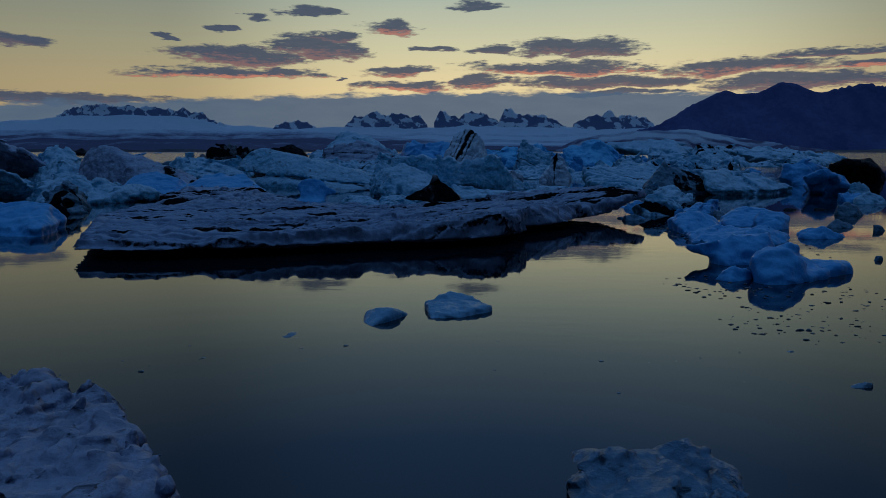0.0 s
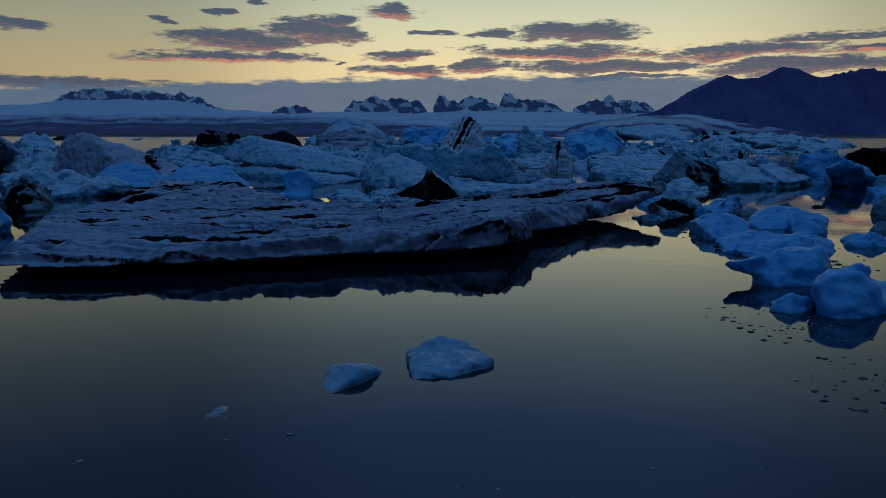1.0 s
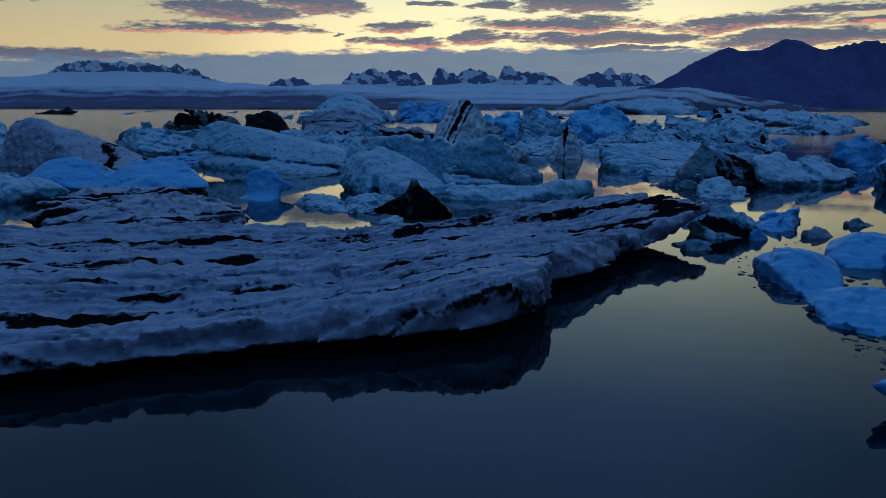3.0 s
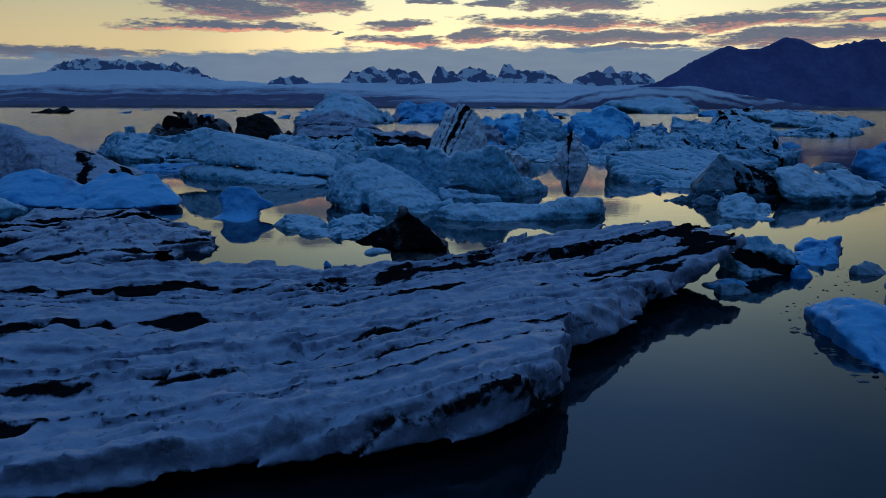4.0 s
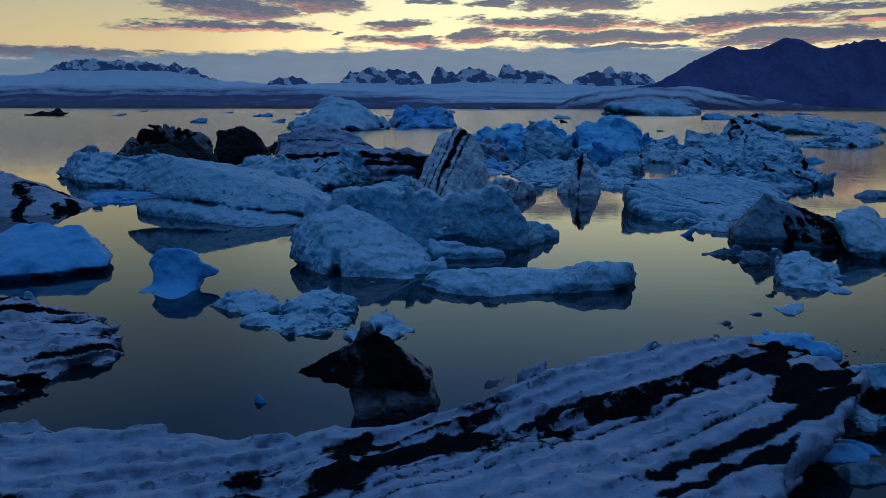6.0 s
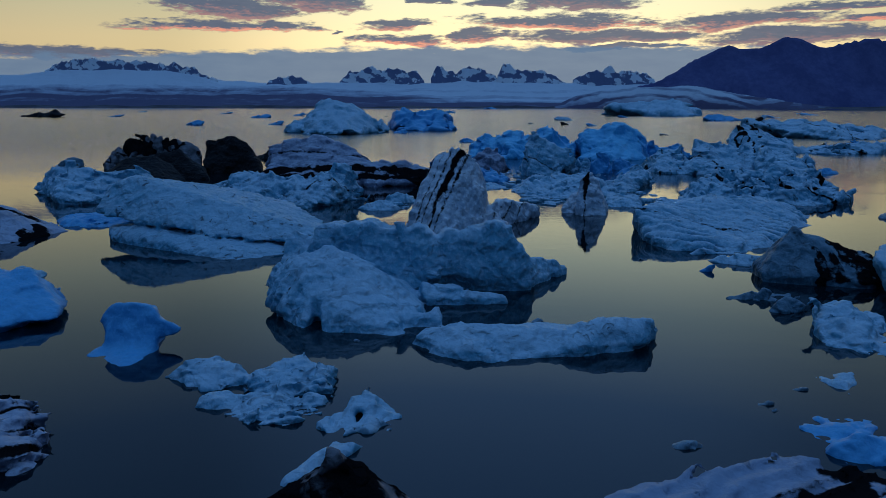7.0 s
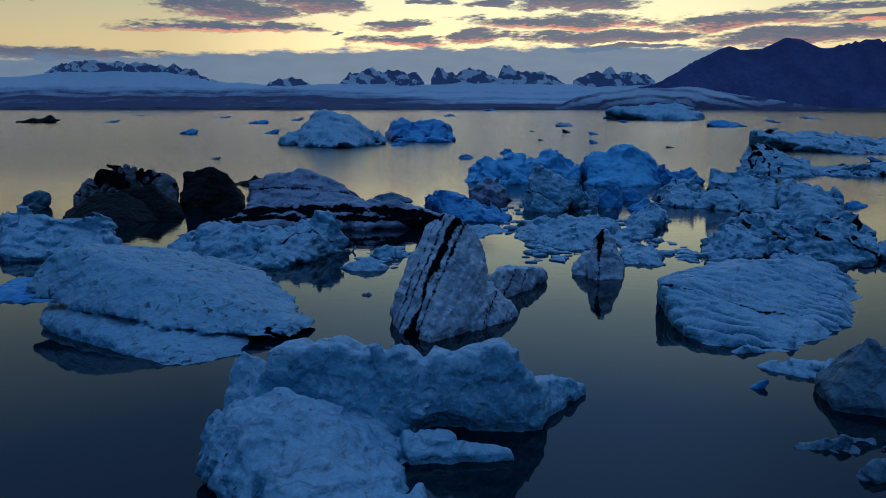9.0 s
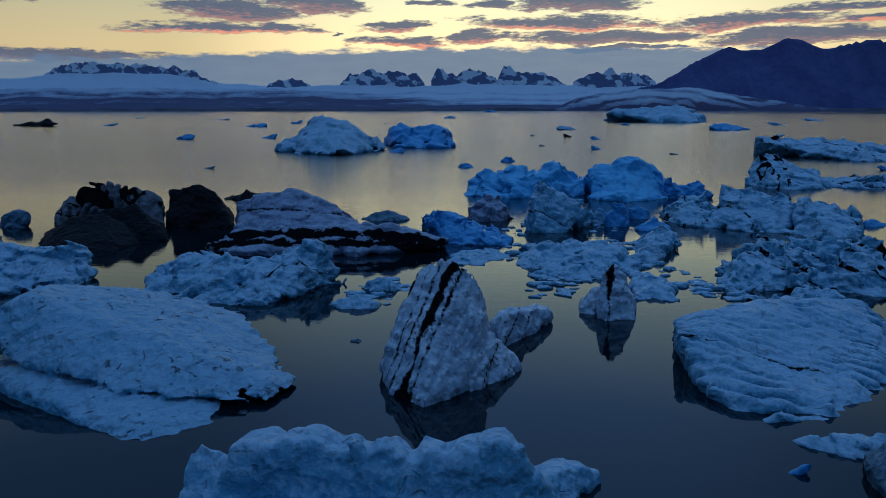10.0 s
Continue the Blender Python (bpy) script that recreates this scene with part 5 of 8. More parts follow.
berg("iceberg", [
    [(-34.02, 323.22, 0), (-21.33, 311.62, 0), (-7.86, 315.8, 0), (-36.97, 345, 0), (-9.42, 345, 0), (-34.84, 335, 9.54), (-32.07, 335, 6.78), (-25.53, 335, 4.93), (-16.15, 335, 8.16), (-9.16, 335, 3.56)],
], ICE_BLUE, "pale iceberg with two horns far out", step=0.772, lumps=0.72, lump_size=5.0, crag=1.88, crag_size=9.0, rough=0.2, rough_size=1.5, seed=92)

berg("iceberg", [
    [(54.4, 184.95, 0), (57.55, 177.25, 0), (65.97, 177.55, 0), (71.46, 185.55, 0), (60.39, 195, 0), (77.1, 195, 0), (55.69, 189, 2.79), (58.04, 189, 5.53), (61.42, 189, 5.31), (65.56, 189, 3.04), (71.44, 189, 0.31)],
    [(65.97, 177.55, 0), (84.52, 181.02, 0), (94.41, 197.47, 0), (75.58, 192, 0), (94.82, 195, 0), (74.85, 187, 0.76), (81.3, 187, 1.91), (87.83, 187, 2.15)],
], ICE_WHITE, "low long iceberg with a rounded head", step=0.3, lumps=0.36, lump_size=2.5, crag=0.88, crag_size=3.75, parts=('head', 'tail'), seed=94, ash=((0.8, 0.1, -0.5), 4.0, 0.5, 0.2))

berg("iceberg", [
    [(93.17, 281.38, 0), (101.39, 265.42, 0), (109.97, 249.4, 0), (120.23, 245.5, 0), (105.27, 300, 0), (150.57, 290, 0), (90.65, 275, 4.74), (96.28, 275, 5.46), (108.79, 275, 4.57), (119.39, 275, 4.58), (126.55, 275, 3.52), (137.22, 275, 2.46)],
], ICE_WHITE, "flat-topped white iceberg on the open water", step=0.515, lumps=0.48, lump_size=4.0, crag=1.0, crag_size=6.0, seed=96, ash=((0.9, 0.1, 0.3), 6.0, 0.5, 0.15))

berg("iceberg", [
    [(158.32, 902.68, 0), (184.71, 801.14, 0), (225.78, 772.1, 0), (165.14, 880, 0), (269.74, 880, 0), (145.79, 830, 9.82), (154.25, 830, 12.85), (178.98, 830, 8.57), (209.16, 830, 14.61), (221.22, 830, 16.41), (241.29, 830, 7.31)],
], ICE_WHITE, "long low iceberg near the far shore", step=2.42, lumps=1.8, lump_size=14.0, crag=4.0, crag_size=24.0, rough=0.4, rough_size=4.0, keel=3.0, seed=98)

berg("iceberg", [
    [(165.36, 534.44, 0), (173.78, 533.59, 0), (183.54, 534.94, 0), (162.32, 541.18, 0), (190.9, 542.03, 0), (170.75, 550.46, 0), (188.74, 550.46, 0), (169.91, 542.03, 5.14), (175.1, 542.03, 4.33), (160.98, 540.34, 3), (178.03, 540.34, 2.77)],
], ICE_BLUE, "low blue iceberg on open water", step=1.19, lumps=0.843, lump_size=9.84, rough=0.337, rough_size=3.37, crag=1.406, crag_size=11.25, seed=74, keel=0.4, group='drifting icebergs', category='iceberg')

berg("ice_chunk", [
    [(-394.16, 640.41, 0), (-381.84, 639.3, 0), (-370.61, 641.08, 0), (-407.16, 649.35, 0), (-370.17, 650.47, 0), (-408.21, 661.63, 0), (-384.19, 661.63, 0), (-375.57, 650.47, 4.13), (-368.84, 650.47, 3.47), (-385.69, 648.23, 2.55), (-363.05, 648.23, 2.68)],
], ICE_BLACK, "small black ice piece on the open water", step=1.57, lumps=1.117, lump_size=13.03, rough=0.447, rough_size=4.47, crag=1.861, crag_size=14.89, seed=23, keel=0.4, group='drifting ice chunks', category='ice chunk')

berg("ice_chunk", [
    [(-147.42, 388.15, 0), (-144.38, 387.87, 0), (-141.45, 388.32, 0), (-150.16, 390.39, 0), (-140.85, 390.67, 0), (-149.72, 393.48, 0), (-143.78, 393.48, 0), (-141.18, 390.67, 2.95), (-139.5, 390.67, 2.49), (-143.86, 390.11, 1.98), (-138.2, 390.11, 1.61)],
], ICE_BLUE, "small ice piece on the open water", step=0.309, lumps=0.281, lump_size=3.28, rough=0.112, rough_size=1.12, crag=0.468, crag_size=3.74, seed=24, keel=0.4, group='drifting ice chunks', category='ice chunk')

berg("ice_chunk", [
    [(-186.71, 621.35, 0), (-181.24, 620.84, 0), (-175.84, 621.65, 0), (-191.24, 625.44, 0), (-174.3, 625.95, 0), (-189.86, 631.06, 0), (-179.07, 631.06, 0), (-177.09, 625.95, 3.58), (-174.03, 625.95, 3.02), (-182, 624.93, 2.21), (-171.71, 624.93, 2.21)],
], ICE_BLUE, "small ice piece on the open water", step=0.567, lumps=0.511, lump_size=5.97, rough=0.205, rough_size=2.05, crag=0.852, crag_size=6.82, seed=72, keel=0.4, group='drifting ice chunks', category='ice chunk')

berg("ice_chunk", [
    [(-108.35, 401.95, 0), (-106.1, 401.74, 0), (-103.87, 402.08, 0), (-110.18, 403.64, 0), (-103.21, 403.85, 0), (-109.57, 405.95, 0), (-105.14, 405.95, 0), (-103.68, 403.85, 2.22), (-102.42, 403.85, 1.87), (-105.73, 403.43, 1.23), (-101.48, 403.43, 1.23)],
], ICE_BLUE, "small ice piece on the open water", step=0.232, lumps=0.211, lump_size=2.46, rough=0.084, rough_size=0.84, crag=0.351, crag_size=2.81, seed=86, keel=0.4, group='drifting ice chunks', category='ice chunk')

berg("ice_chunk", [
    [(-184.96, 750.16, 0), (-181.47, 749.84, 0), (-177.97, 750.36, 0), (-187.71, 752.8, 0), (-176.85, 753.13, 0), (-186.6, 756.42, 0), (-179.73, 756.42, 0), (-176.68, 753.13, 3.31), (-174.72, 753.13, 2.8), (-179.85, 752.47, 2.41), (-173.28, 752.47, 1.94)],
], ICE_BLUE, "small ice piece on the open water", step=0.361, lumps=0.329, lump_size=3.84, rough=0.132, rough_size=1.32, crag=0.549, crag_size=4.39, seed=60, keel=0.4, group='drifting ice chunks', category='ice chunk')

berg("ice_chunk", [
    [(-3.33, 224.83, 0), (-1.89, 224.69, 0), (-0.36, 224.91, 0), (-4.22, 225.95, 0), (0.4, 226.09, 0), (-3.38, 227.49, 0), (-0.47, 227.49, 0), (-2.03, 226.09, 1.05), (-1.18, 226.09, 0.88), (-3.43, 225.81, 0.74), (-0.61, 225.81, 0.53)],
], ICE_BLUE, "small ice piece on the open water", step=0.154, lumps=0.14, lump_size=1.63, rough=0.056, rough_size=0.56, crag=0.233, crag_size=1.87, seed=38, keel=0.4, group='drifting ice chunks', category='ice chunk')

berg("ice_chunk", [
    [(8.49, 244.39, 0), (9.82, 244.26, 0), (11.26, 244.47, 0), (7.73, 245.43, 0), (12.03, 245.56, 0), (8.59, 246.87, 0), (11.29, 246.87, 0), (9.43, 245.56, 1.35), (10.22, 245.56, 1.14), (8.12, 245.3, 0.77), (10.73, 245.3, 0.98)],
], ICE_BLUE, "small ice piece on the open water", step=0.146, lumps=0.13, lump_size=1.52, rough=0.052, rough_size=0.52, crag=0.217, crag_size=1.74, seed=55, keel=0.4, group='drifting ice chunks', category='ice chunk')

berg("ice_chunk", [
    [(60.04, 546.02, 0), (64.29, 545.6, 0), (68.97, 546.27, 0), (57.83, 549.35, 0), (71.76, 549.77, 0), (60.98, 553.93, 0), (69.73, 553.93, 0), (61.9, 549.77, 3.04), (64.43, 549.77, 2.57), (57.66, 548.93, 1.84), (66.01, 548.93, 2.18)],
], ICE_WHITE, "small ice piece on the open water", step=0.454, lumps=0.416, lump_size=4.86, rough=0.167, rough_size=1.67, crag=0.694, crag_size=5.55, seed=55, keel=0.4, group='drifting ice chunks', category='ice chunk')

berg("ice_chunk", [
    [(48.19, 418.52, 0), (49.46, 418.39, 0), (50.85, 418.59, 0), (47.54, 419.52, 0), (51.68, 419.64, 0), (48.49, 420.89, 0), (51.08, 420.89, 0), (47.54, 419.64, 2.02), (48.3, 419.64, 1.71), (46.28, 419.39, 1.47), (48.79, 419.39, 1.2)],
], ICE_BLACK, "small black ice piece on the open water", step=0.138, lumps=0.125, lump_size=1.45, rough=0.05, rough_size=0.5, crag=0.208, crag_size=1.66, seed=41, keel=0.4, group='drifting ice chunks', category='ice chunk')

berg("ice_chunk", [
    [(58.47, 391.61, 0), (59.8, 391.48, 0), (61.29, 391.69, 0), (57.83, 392.67, 0), (62.21, 392.8, 0), (58.89, 394.12, 0), (61.62, 394.12, 0), (57.7, 392.8, 1.86), (58.5, 392.8, 1.57), (56.36, 392.54, 1.15), (58.99, 392.54, 1.32)],
], ICE_BLUE, "small ice piece on the open water", step=0.146, lumps=0.132, lump_size=1.54, rough=0.053, rough_size=0.53, crag=0.22, crag_size=1.76, seed=54, keel=0.4, group='drifting ice chunks', category='ice chunk')

berg("ice_chunk", [
    [(44.53, 305.95, 0), (45.47, 305.86, 0), (46.52, 306.01, 0), (44.08, 306.7, 0), (47.17, 306.79, 0), (44.83, 307.73, 0), (46.76, 307.73, 0), (44.02, 306.79, 1.4), (44.59, 306.79, 1.18), (43.07, 306.61, 1), (44.94, 306.61, 0.9)],
], ICE_BLUE, "small ice piece on the open water", step=0.103, lumps=0.094, lump_size=1.09, rough=0.037, rough_size=0.37, crag=0.156, crag_size=1.25, seed=4, keel=0.4, group='drifting ice chunks', category='ice chunk')

berg("ice_chunk", [
    [(-43.51, 1097.03, 0), (-37.98, 1096.5, 0), (-32.14, 1097.35, 0), (-47, 1101.28, 0), (-29.33, 1101.81, 0), (-43.93, 1107.12, 0), (-32.82, 1107.12, 0), (-38.31, 1101.81, 4.07), (-35.12, 1101.81, 3.45), (-43.59, 1100.75, 2.29), (-32.95, 1100.75, 2.06)],
], ICE_BLUE, "small ice piece on the open water", step=0.583, lumps=0.531, lump_size=6.2, rough=0.212, rough_size=2.12, crag=0.885, crag_size=7.08, seed=41, keel=0.4, group='drifting ice chunks', category='ice chunk')

berg("ice_chunk", [
    [(133.9, 677.75, 0), (136.02, 677.54, 0), (138.39, 677.87, 0), (132.96, 679.41, 0), (139.92, 679.62, 0), (134.74, 681.7, 0), (139.08, 681.7, 0), (130.79, 679.62, 2.43), (132.06, 679.62, 2.05), (128.65, 679.2, 1.68), (132.82, 679.2, 1.75)],
], ICE_BLUE, "small ice piece on the open water", step=0.232, lumps=0.208, lump_size=2.43, rough=0.083, rough_size=0.83, crag=0.347, crag_size=2.78, seed=54, keel=0.4, group='drifting ice chunks', category='ice chunk')

berg("ice_chunk", [
    [(267, 677.22, 0), (269.75, 676.94, 0), (273, 677.38, 0), (266.2, 679.43, 0), (275.53, 679.71, 0), (269.21, 682.47, 0), (275, 682.47, 0), (260.58, 679.71, 2.88), (262.29, 679.71, 2.43), (257.69, 679.15, 1.62), (263.26, 679.15, 1.46)],
], ICE_BLUE, "small ice piece on the open water", step=0.3, lumps=0.277, lump_size=3.23, rough=0.111, rough_size=1.11, crag=0.461, crag_size=3.69, seed=18, keel=0.4, group='drifting ice chunks', category='ice chunk')

berg("ice_chunk", [
    [(398.22, 897.95, 0), (403.25, 897.45, 0), (409.26, 898.26, 0), (396.91, 901.98, 0), (414.11, 902.49, 0), (402.68, 907.52, 0), (413.34, 907.52, 0), (389.83, 902.49, 3.21), (392.95, 902.49, 2.71), (384.38, 901.48, 2.1), (394.64, 901.48, 1.68)],
], ICE_BLUE, "small ice piece on the open water", step=0.558, lumps=0.504, lump_size=5.88, rough=0.201, rough_size=2.01, crag=0.839, crag_size=6.72, seed=87, keel=0.4, group='drifting ice chunks', category='ice chunk')

berg("ice_chunk", [
    [(100.67, 219.72, 0), (101.57, 219.63, 0), (102.67, 219.78, 0), (100.54, 220.48, 0), (103.64, 220.57, 0), (101.7, 221.52, 0), (103.62, 221.52, 0), (99.58, 220.57, 1.3), (100.17, 220.57, 1.1), (98.59, 220.38, 0.96), (100.48, 220.38, 0.76)],
], ICE_BLUE, "small ice piece on the open water", step=0.103, lumps=0.095, lump_size=1.1, rough=0.038, rough_size=0.38, crag=0.158, crag_size=1.26, seed=11, keel=0.4, group='drifting ice chunks', category='ice chunk')

berg("ice_chunk", [
    [(-331.11, 659.02, 0), (-328.42, 658.77, 0), (-325.9, 659.17, 0), (-333.72, 661, 0), (-325.63, 661.24, 0), (-333.65, 663.71, 0), (-328.49, 663.71, 0), (-318.69, 661.24, 2.42), (-317.24, 661.24, 2.05), (-321.01, 660.75, 1.34), (-316.07, 660.75, 1.26)],
], ICE_BLUE, "small ice piece on the open water", step=0.275, lumps=0.247, lump_size=2.88, rough=0.099, rough_size=0.99, crag=0.412, crag_size=3.3, seed=8, keel=0.4, group='drifting ice chunks', category='ice chunk')

berg("ice_chunk", [
    [(-68.29, 219.29, 0), (-67.64, 219.23, 0), (-67, 219.33, 0), (-68.86, 219.78, 0), (-66.86, 219.84, 0), (-68.74, 220.45, 0), (-67.48, 220.45, 0), (-66.4, 219.84, 0.67), (-66.04, 219.84, 0.56), (-66.98, 219.72, 0.47), (-65.75, 219.72, 0.49)],
], ICE_SLUSH, "small ice piece on the open water", step=0.088, lumps=0.061, lump_size=0.71, rough=0.024, rough_size=0.24, crag=0.101, crag_size=0.81, seed=60, keel=0.4, group='drifting ice chunks', category='ice chunk')

berg("ice_chunk", [
    [(-335.88, 955.53, 0), (-332.49, 955.21, 0), (-329.19, 955.72, 0), (-338.79, 958.07, 0), (-328.4, 958.39, 0), (-338.11, 961.57, 0), (-331.52, 961.57, 0), (-322.6, 958.39, 2.13), (-320.72, 958.39, 1.8), (-325.58, 957.75, 1.37), (-319.25, 957.75, 1.49)],
], ICE_BLUE, "small ice piece on the open water", step=0.352, lumps=0.318, lump_size=3.71, rough=0.127, rough_size=1.27, crag=0.53, crag_size=4.24, seed=47, keel=0.4, group='drifting ice chunks', category='ice chunk')

berg("ice_chunk", [
    [(-531.28, 1114.65, 0), (-527.79, 1114.33, 0), (-524.49, 1114.85, 0), (-534.58, 1117.27, 0), (-524.05, 1117.59, 0), (-534.36, 1120.86, 0), (-527.66, 1120.86, 0), (-510.98, 1117.59, 2.53), (-509.08, 1117.59, 2.14), (-513.95, 1116.94, 1.72), (-507.51, 1116.94, 1.85)],
], ICE_BLUE, "small ice piece on the open water", step=0.361, lumps=0.327, lump_size=3.81, rough=0.131, rough_size=1.31, crag=0.544, crag_size=4.36, seed=32, keel=0.4, group='drifting ice chunks', category='ice chunk')

berg("ice_chunk", [
    [(31.67, 433.44, 0), (32.62, 433.35, 0), (33.66, 433.5, 0), (31.16, 434.18, 0), (34.24, 434.28, 0), (31.81, 435.21, 0), (33.74, 435.21, 0), (31.16, 434.28, 0.89), (31.72, 434.28, 0.75), (30.23, 434.09, 0.51), (32.08, 434.09, 0.52)],
], ICE_SLUSH, "small ice piece on the open water", step=0.103, lumps=0.093, lump_size=1.08, rough=0.037, rough_size=0.37, crag=0.155, crag_size=1.24, seed=4, keel=0.4, group='drifting ice chunks', category='ice chunk')

berg("ice_chunk", [
    [(27.24, 328.92, 0), (27.94, 328.85, 0), (28.7, 328.96, 0), (26.88, 329.46, 0), (29.13, 329.53, 0), (27.37, 330.21, 0), (28.77, 330.21, 0), (26.86, 329.53, 0.64), (27.27, 329.53, 0.54), (26.17, 329.39, 0.37), (27.54, 329.39, 0.34)],
], ICE_SLUSH, "small ice piece on the open water", step=0.099, lumps=0.068, lump_size=0.79, rough=0.027, rough_size=0.27, crag=0.114, crag_size=0.91, seed=81, keel=0.4, group='drifting ice chunks', category='ice chunk')

berg("ice_chunk", [
    [(65.76, 277.8, 0), (66.42, 277.73, 0), (67.17, 277.84, 0), (65.5, 278.33, 0), (67.69, 278.4, 0), (66.11, 279.06, 0), (67.48, 279.06, 0), (64.57, 278.4, 0.7), (64.97, 278.4, 0.59), (63.89, 278.26, 0.44), (65.21, 278.26, 0.41)],
], ICE_SLUSH, "small ice piece on the open water", step=0.099, lumps=0.066, lump_size=0.78, rough=0.027, rough_size=0.27, crag=0.111, crag_size=0.89, seed=42, keel=0.4, group='drifting ice chunks', category='ice chunk')

berg("ice_chunk", [
    [(-28.58, 287.43, 0), (-26.73, 287.25, 0), (-24.82, 287.53, 0), (-29.85, 288.85, 0), (-23.99, 289.02, 0), (-28.98, 290.79, 0), (-25.28, 290.79, 0), (-26.43, 289.02, 1.46), (-25.36, 289.02, 1.23), (-28.18, 288.67, 0.94), (-24.61, 288.67, 0.84)],
], ICE_BLUE, "small ice piece on the open water", step=0.197, lumps=0.177, lump_size=2.07, rough=0.071, rough_size=0.71, crag=0.295, crag_size=2.36, seed=4, keel=0.4, group='drifting ice chunks', category='ice chunk')

berg("ice_chunk", [
    [(50.86, 135.33, 0), (51.87, 135.22, 0), (53.11, 135.4, 0), (50.69, 136.2, 0), (54.21, 136.31, 0), (52, 137.39, 0), (54.19, 137.39, 0), (52, 136.31, 1.01), (52.66, 136.31, 0.84), (50.85, 136.09, 0.6), (53, 136.09, 0.58)],
], ICE_BLUE, "small ice piece on the open water", step=0.12, lumps=0.109, lump_size=1.27, rough=0.043, rough_size=0.43, crag=0.181, crag_size=1.45, seed=8, keel=0.4, group='drifting ice chunks', category='ice chunk')

berg("ice_chunk", [
    [(581.26, 2282.68, 0), (599.76, 2280.9, 0), (620.76, 2283.75, 0), (573.49, 2296.92, 0), (635.08, 2298.7, 0), (590.04, 2316.49, 0), (628.55, 2316.49, 0), (577.99, 2298.7, 6.84), (589.09, 2298.7, 5.79), (558.82, 2295.14, 5.11), (595.58, 2295.14, 4.45)],
], ICE_BLUE, "small ice piece on the open water", step=2.51, lumps=1.779, lump_size=20.76, rough=0.712, rough_size=7.12, crag=2.965, crag_size=23.72, seed=65, keel=0.4, group='drifting ice chunks', category='ice chunk')

berg("ice_chunk", [
    [(36.12, 2670.71, 0), (55.61, 2668.81, 0), (76.49, 2671.84, 0), (24.54, 2685.87, 0), (87.42, 2687.76, 0), (36.61, 2706.72, 0), (76.18, 2706.72, 0), (49.76, 2687.76, 8.14), (61.1, 2687.76, 6.89), (30.85, 2683.97, 5.67), (68.57, 2683.97, 5.41)],
], ICE_BLUE, "small ice piece on the open water", step=2.67, lumps=1.895, lump_size=22.11, rough=0.758, rough_size=7.58, crag=3.159, crag_size=25.27, seed=6, keel=0.4, group='drifting ice chunks', category='ice chunk')


# blue chunks and brash on the one side
berg("iceberg", [
    [(10.23, 45.41, 0), (10.49, 43.69, 0), (12.22, 43.79, 0), (13.86, 46.24, 0), (11.22, 47, 0), (13.81, 47, 0), (10.26, 45, 0.6), (11.11, 45, 1.05), (11.98, 45, 1.08), (12.7, 45, 0.52)],
], ICE_WHITE, "white iceberg with a patch of black dirt", step=0.0858, lumps=0.13, lump_size=0.9, crag=0.25, crag_size=1.2, seed=101, seams=[(11.57, 44.65, 0.41, 0.31, -0.05, 0.95, 0.22)])

berg("ice_block", [
    [(13.51, 46.66, 0), (13.91, 45.62, 0), (15.18, 45.89, 0), (15.45, 50, 0), (17.26, 50, 0), (14.54, 48, -0.03), (14.97, 48, 0.53), (15.91, 48, 0.77), (16.11, 48, 0.29)],
], ICE_BLUE, "tilted triangular block of blue ice", step=0.0858, lumps=0.1, lump_size=0.9, crag=0.19, crag_size=1.35, seed=103)

berg("ice_chunk", [
    [(8.58, 41.98, 0), (9.07, 41.93, 0), (9.63, 42.01, 0), (8.42, 42.39, 0), (10.07, 42.44, 0), (8.92, 42.96, 0), (9.97, 42.96, 0), (9.34, 42.44, 0.25), (9.66, 42.44, 0.2), (8.8, 42.34, 0.13), (9.84, 42.34, 0.09)],
], ICE_BLUE, "flat translucent ice piece awash", step=0.077, lumps=0.052, lump_size=0.6, rough=0.021, rough_size=0.21, crag=0.086, crag_size=0.69, seed=30, keel=0.4, group='drifting ice chunks', category='ice chunk')

berg("iceberg", [
    [(10.72, 39.75, 0), (9.94, 35.86, 0), (10.18, 33.47, 0), (11.81, 34.71, 0), (11.31, 40, 0), (13.84, 40, 0), (9.86, 36.5, 0.58), (10.44, 36.5, 0.83), (11.43, 36.5, 0.89), (12.19, 36.5, 0.65), (12.48, 36.5, 0.32), (10.9, 38, 0.66), (11.93, 38, 0.72)],
], ICE_BLUE, "rounded blue ice hummock on dark water", step=0.0858, lumps=0.08, lump_size=1.2, crag=0.08, crag_size=1.6, seed=105)

berg("iceberg", [
    [(13.66, 39.9, 0), (13.36, 38.09, 0), (14.97, 37.94, 0), (17.24, 39.55, 0), (15.27, 43, 0), (18.78, 43, 0), (13.74, 40, 0.29), (14.3, 40, 0.75), (15.03, 40, 0.93), (16.21, 40, 0.79), (17.2, 40, 0.43), (15.63, 41.5, 0.77), (16.86, 41.5, 0.59)],
    [(14.44, 36.97, 0), (14.87, 35.9, 0), (16.24, 37.07, 0), (15.98, 40, 0), (17.69, 40, 0), (14.82, 38, 0.62), (15.27, 38, 0.85), (16.05, 38, 0.88), (16.63, 38, 0.57)],
], ICE_BLUE, "rounded blue ice hummock with a crest", step=0.0858, lumps=0.08, lump_size=1.2, crag=0.08, crag_size=1.6, parts=('hummock', 'boulder'), seed=107)

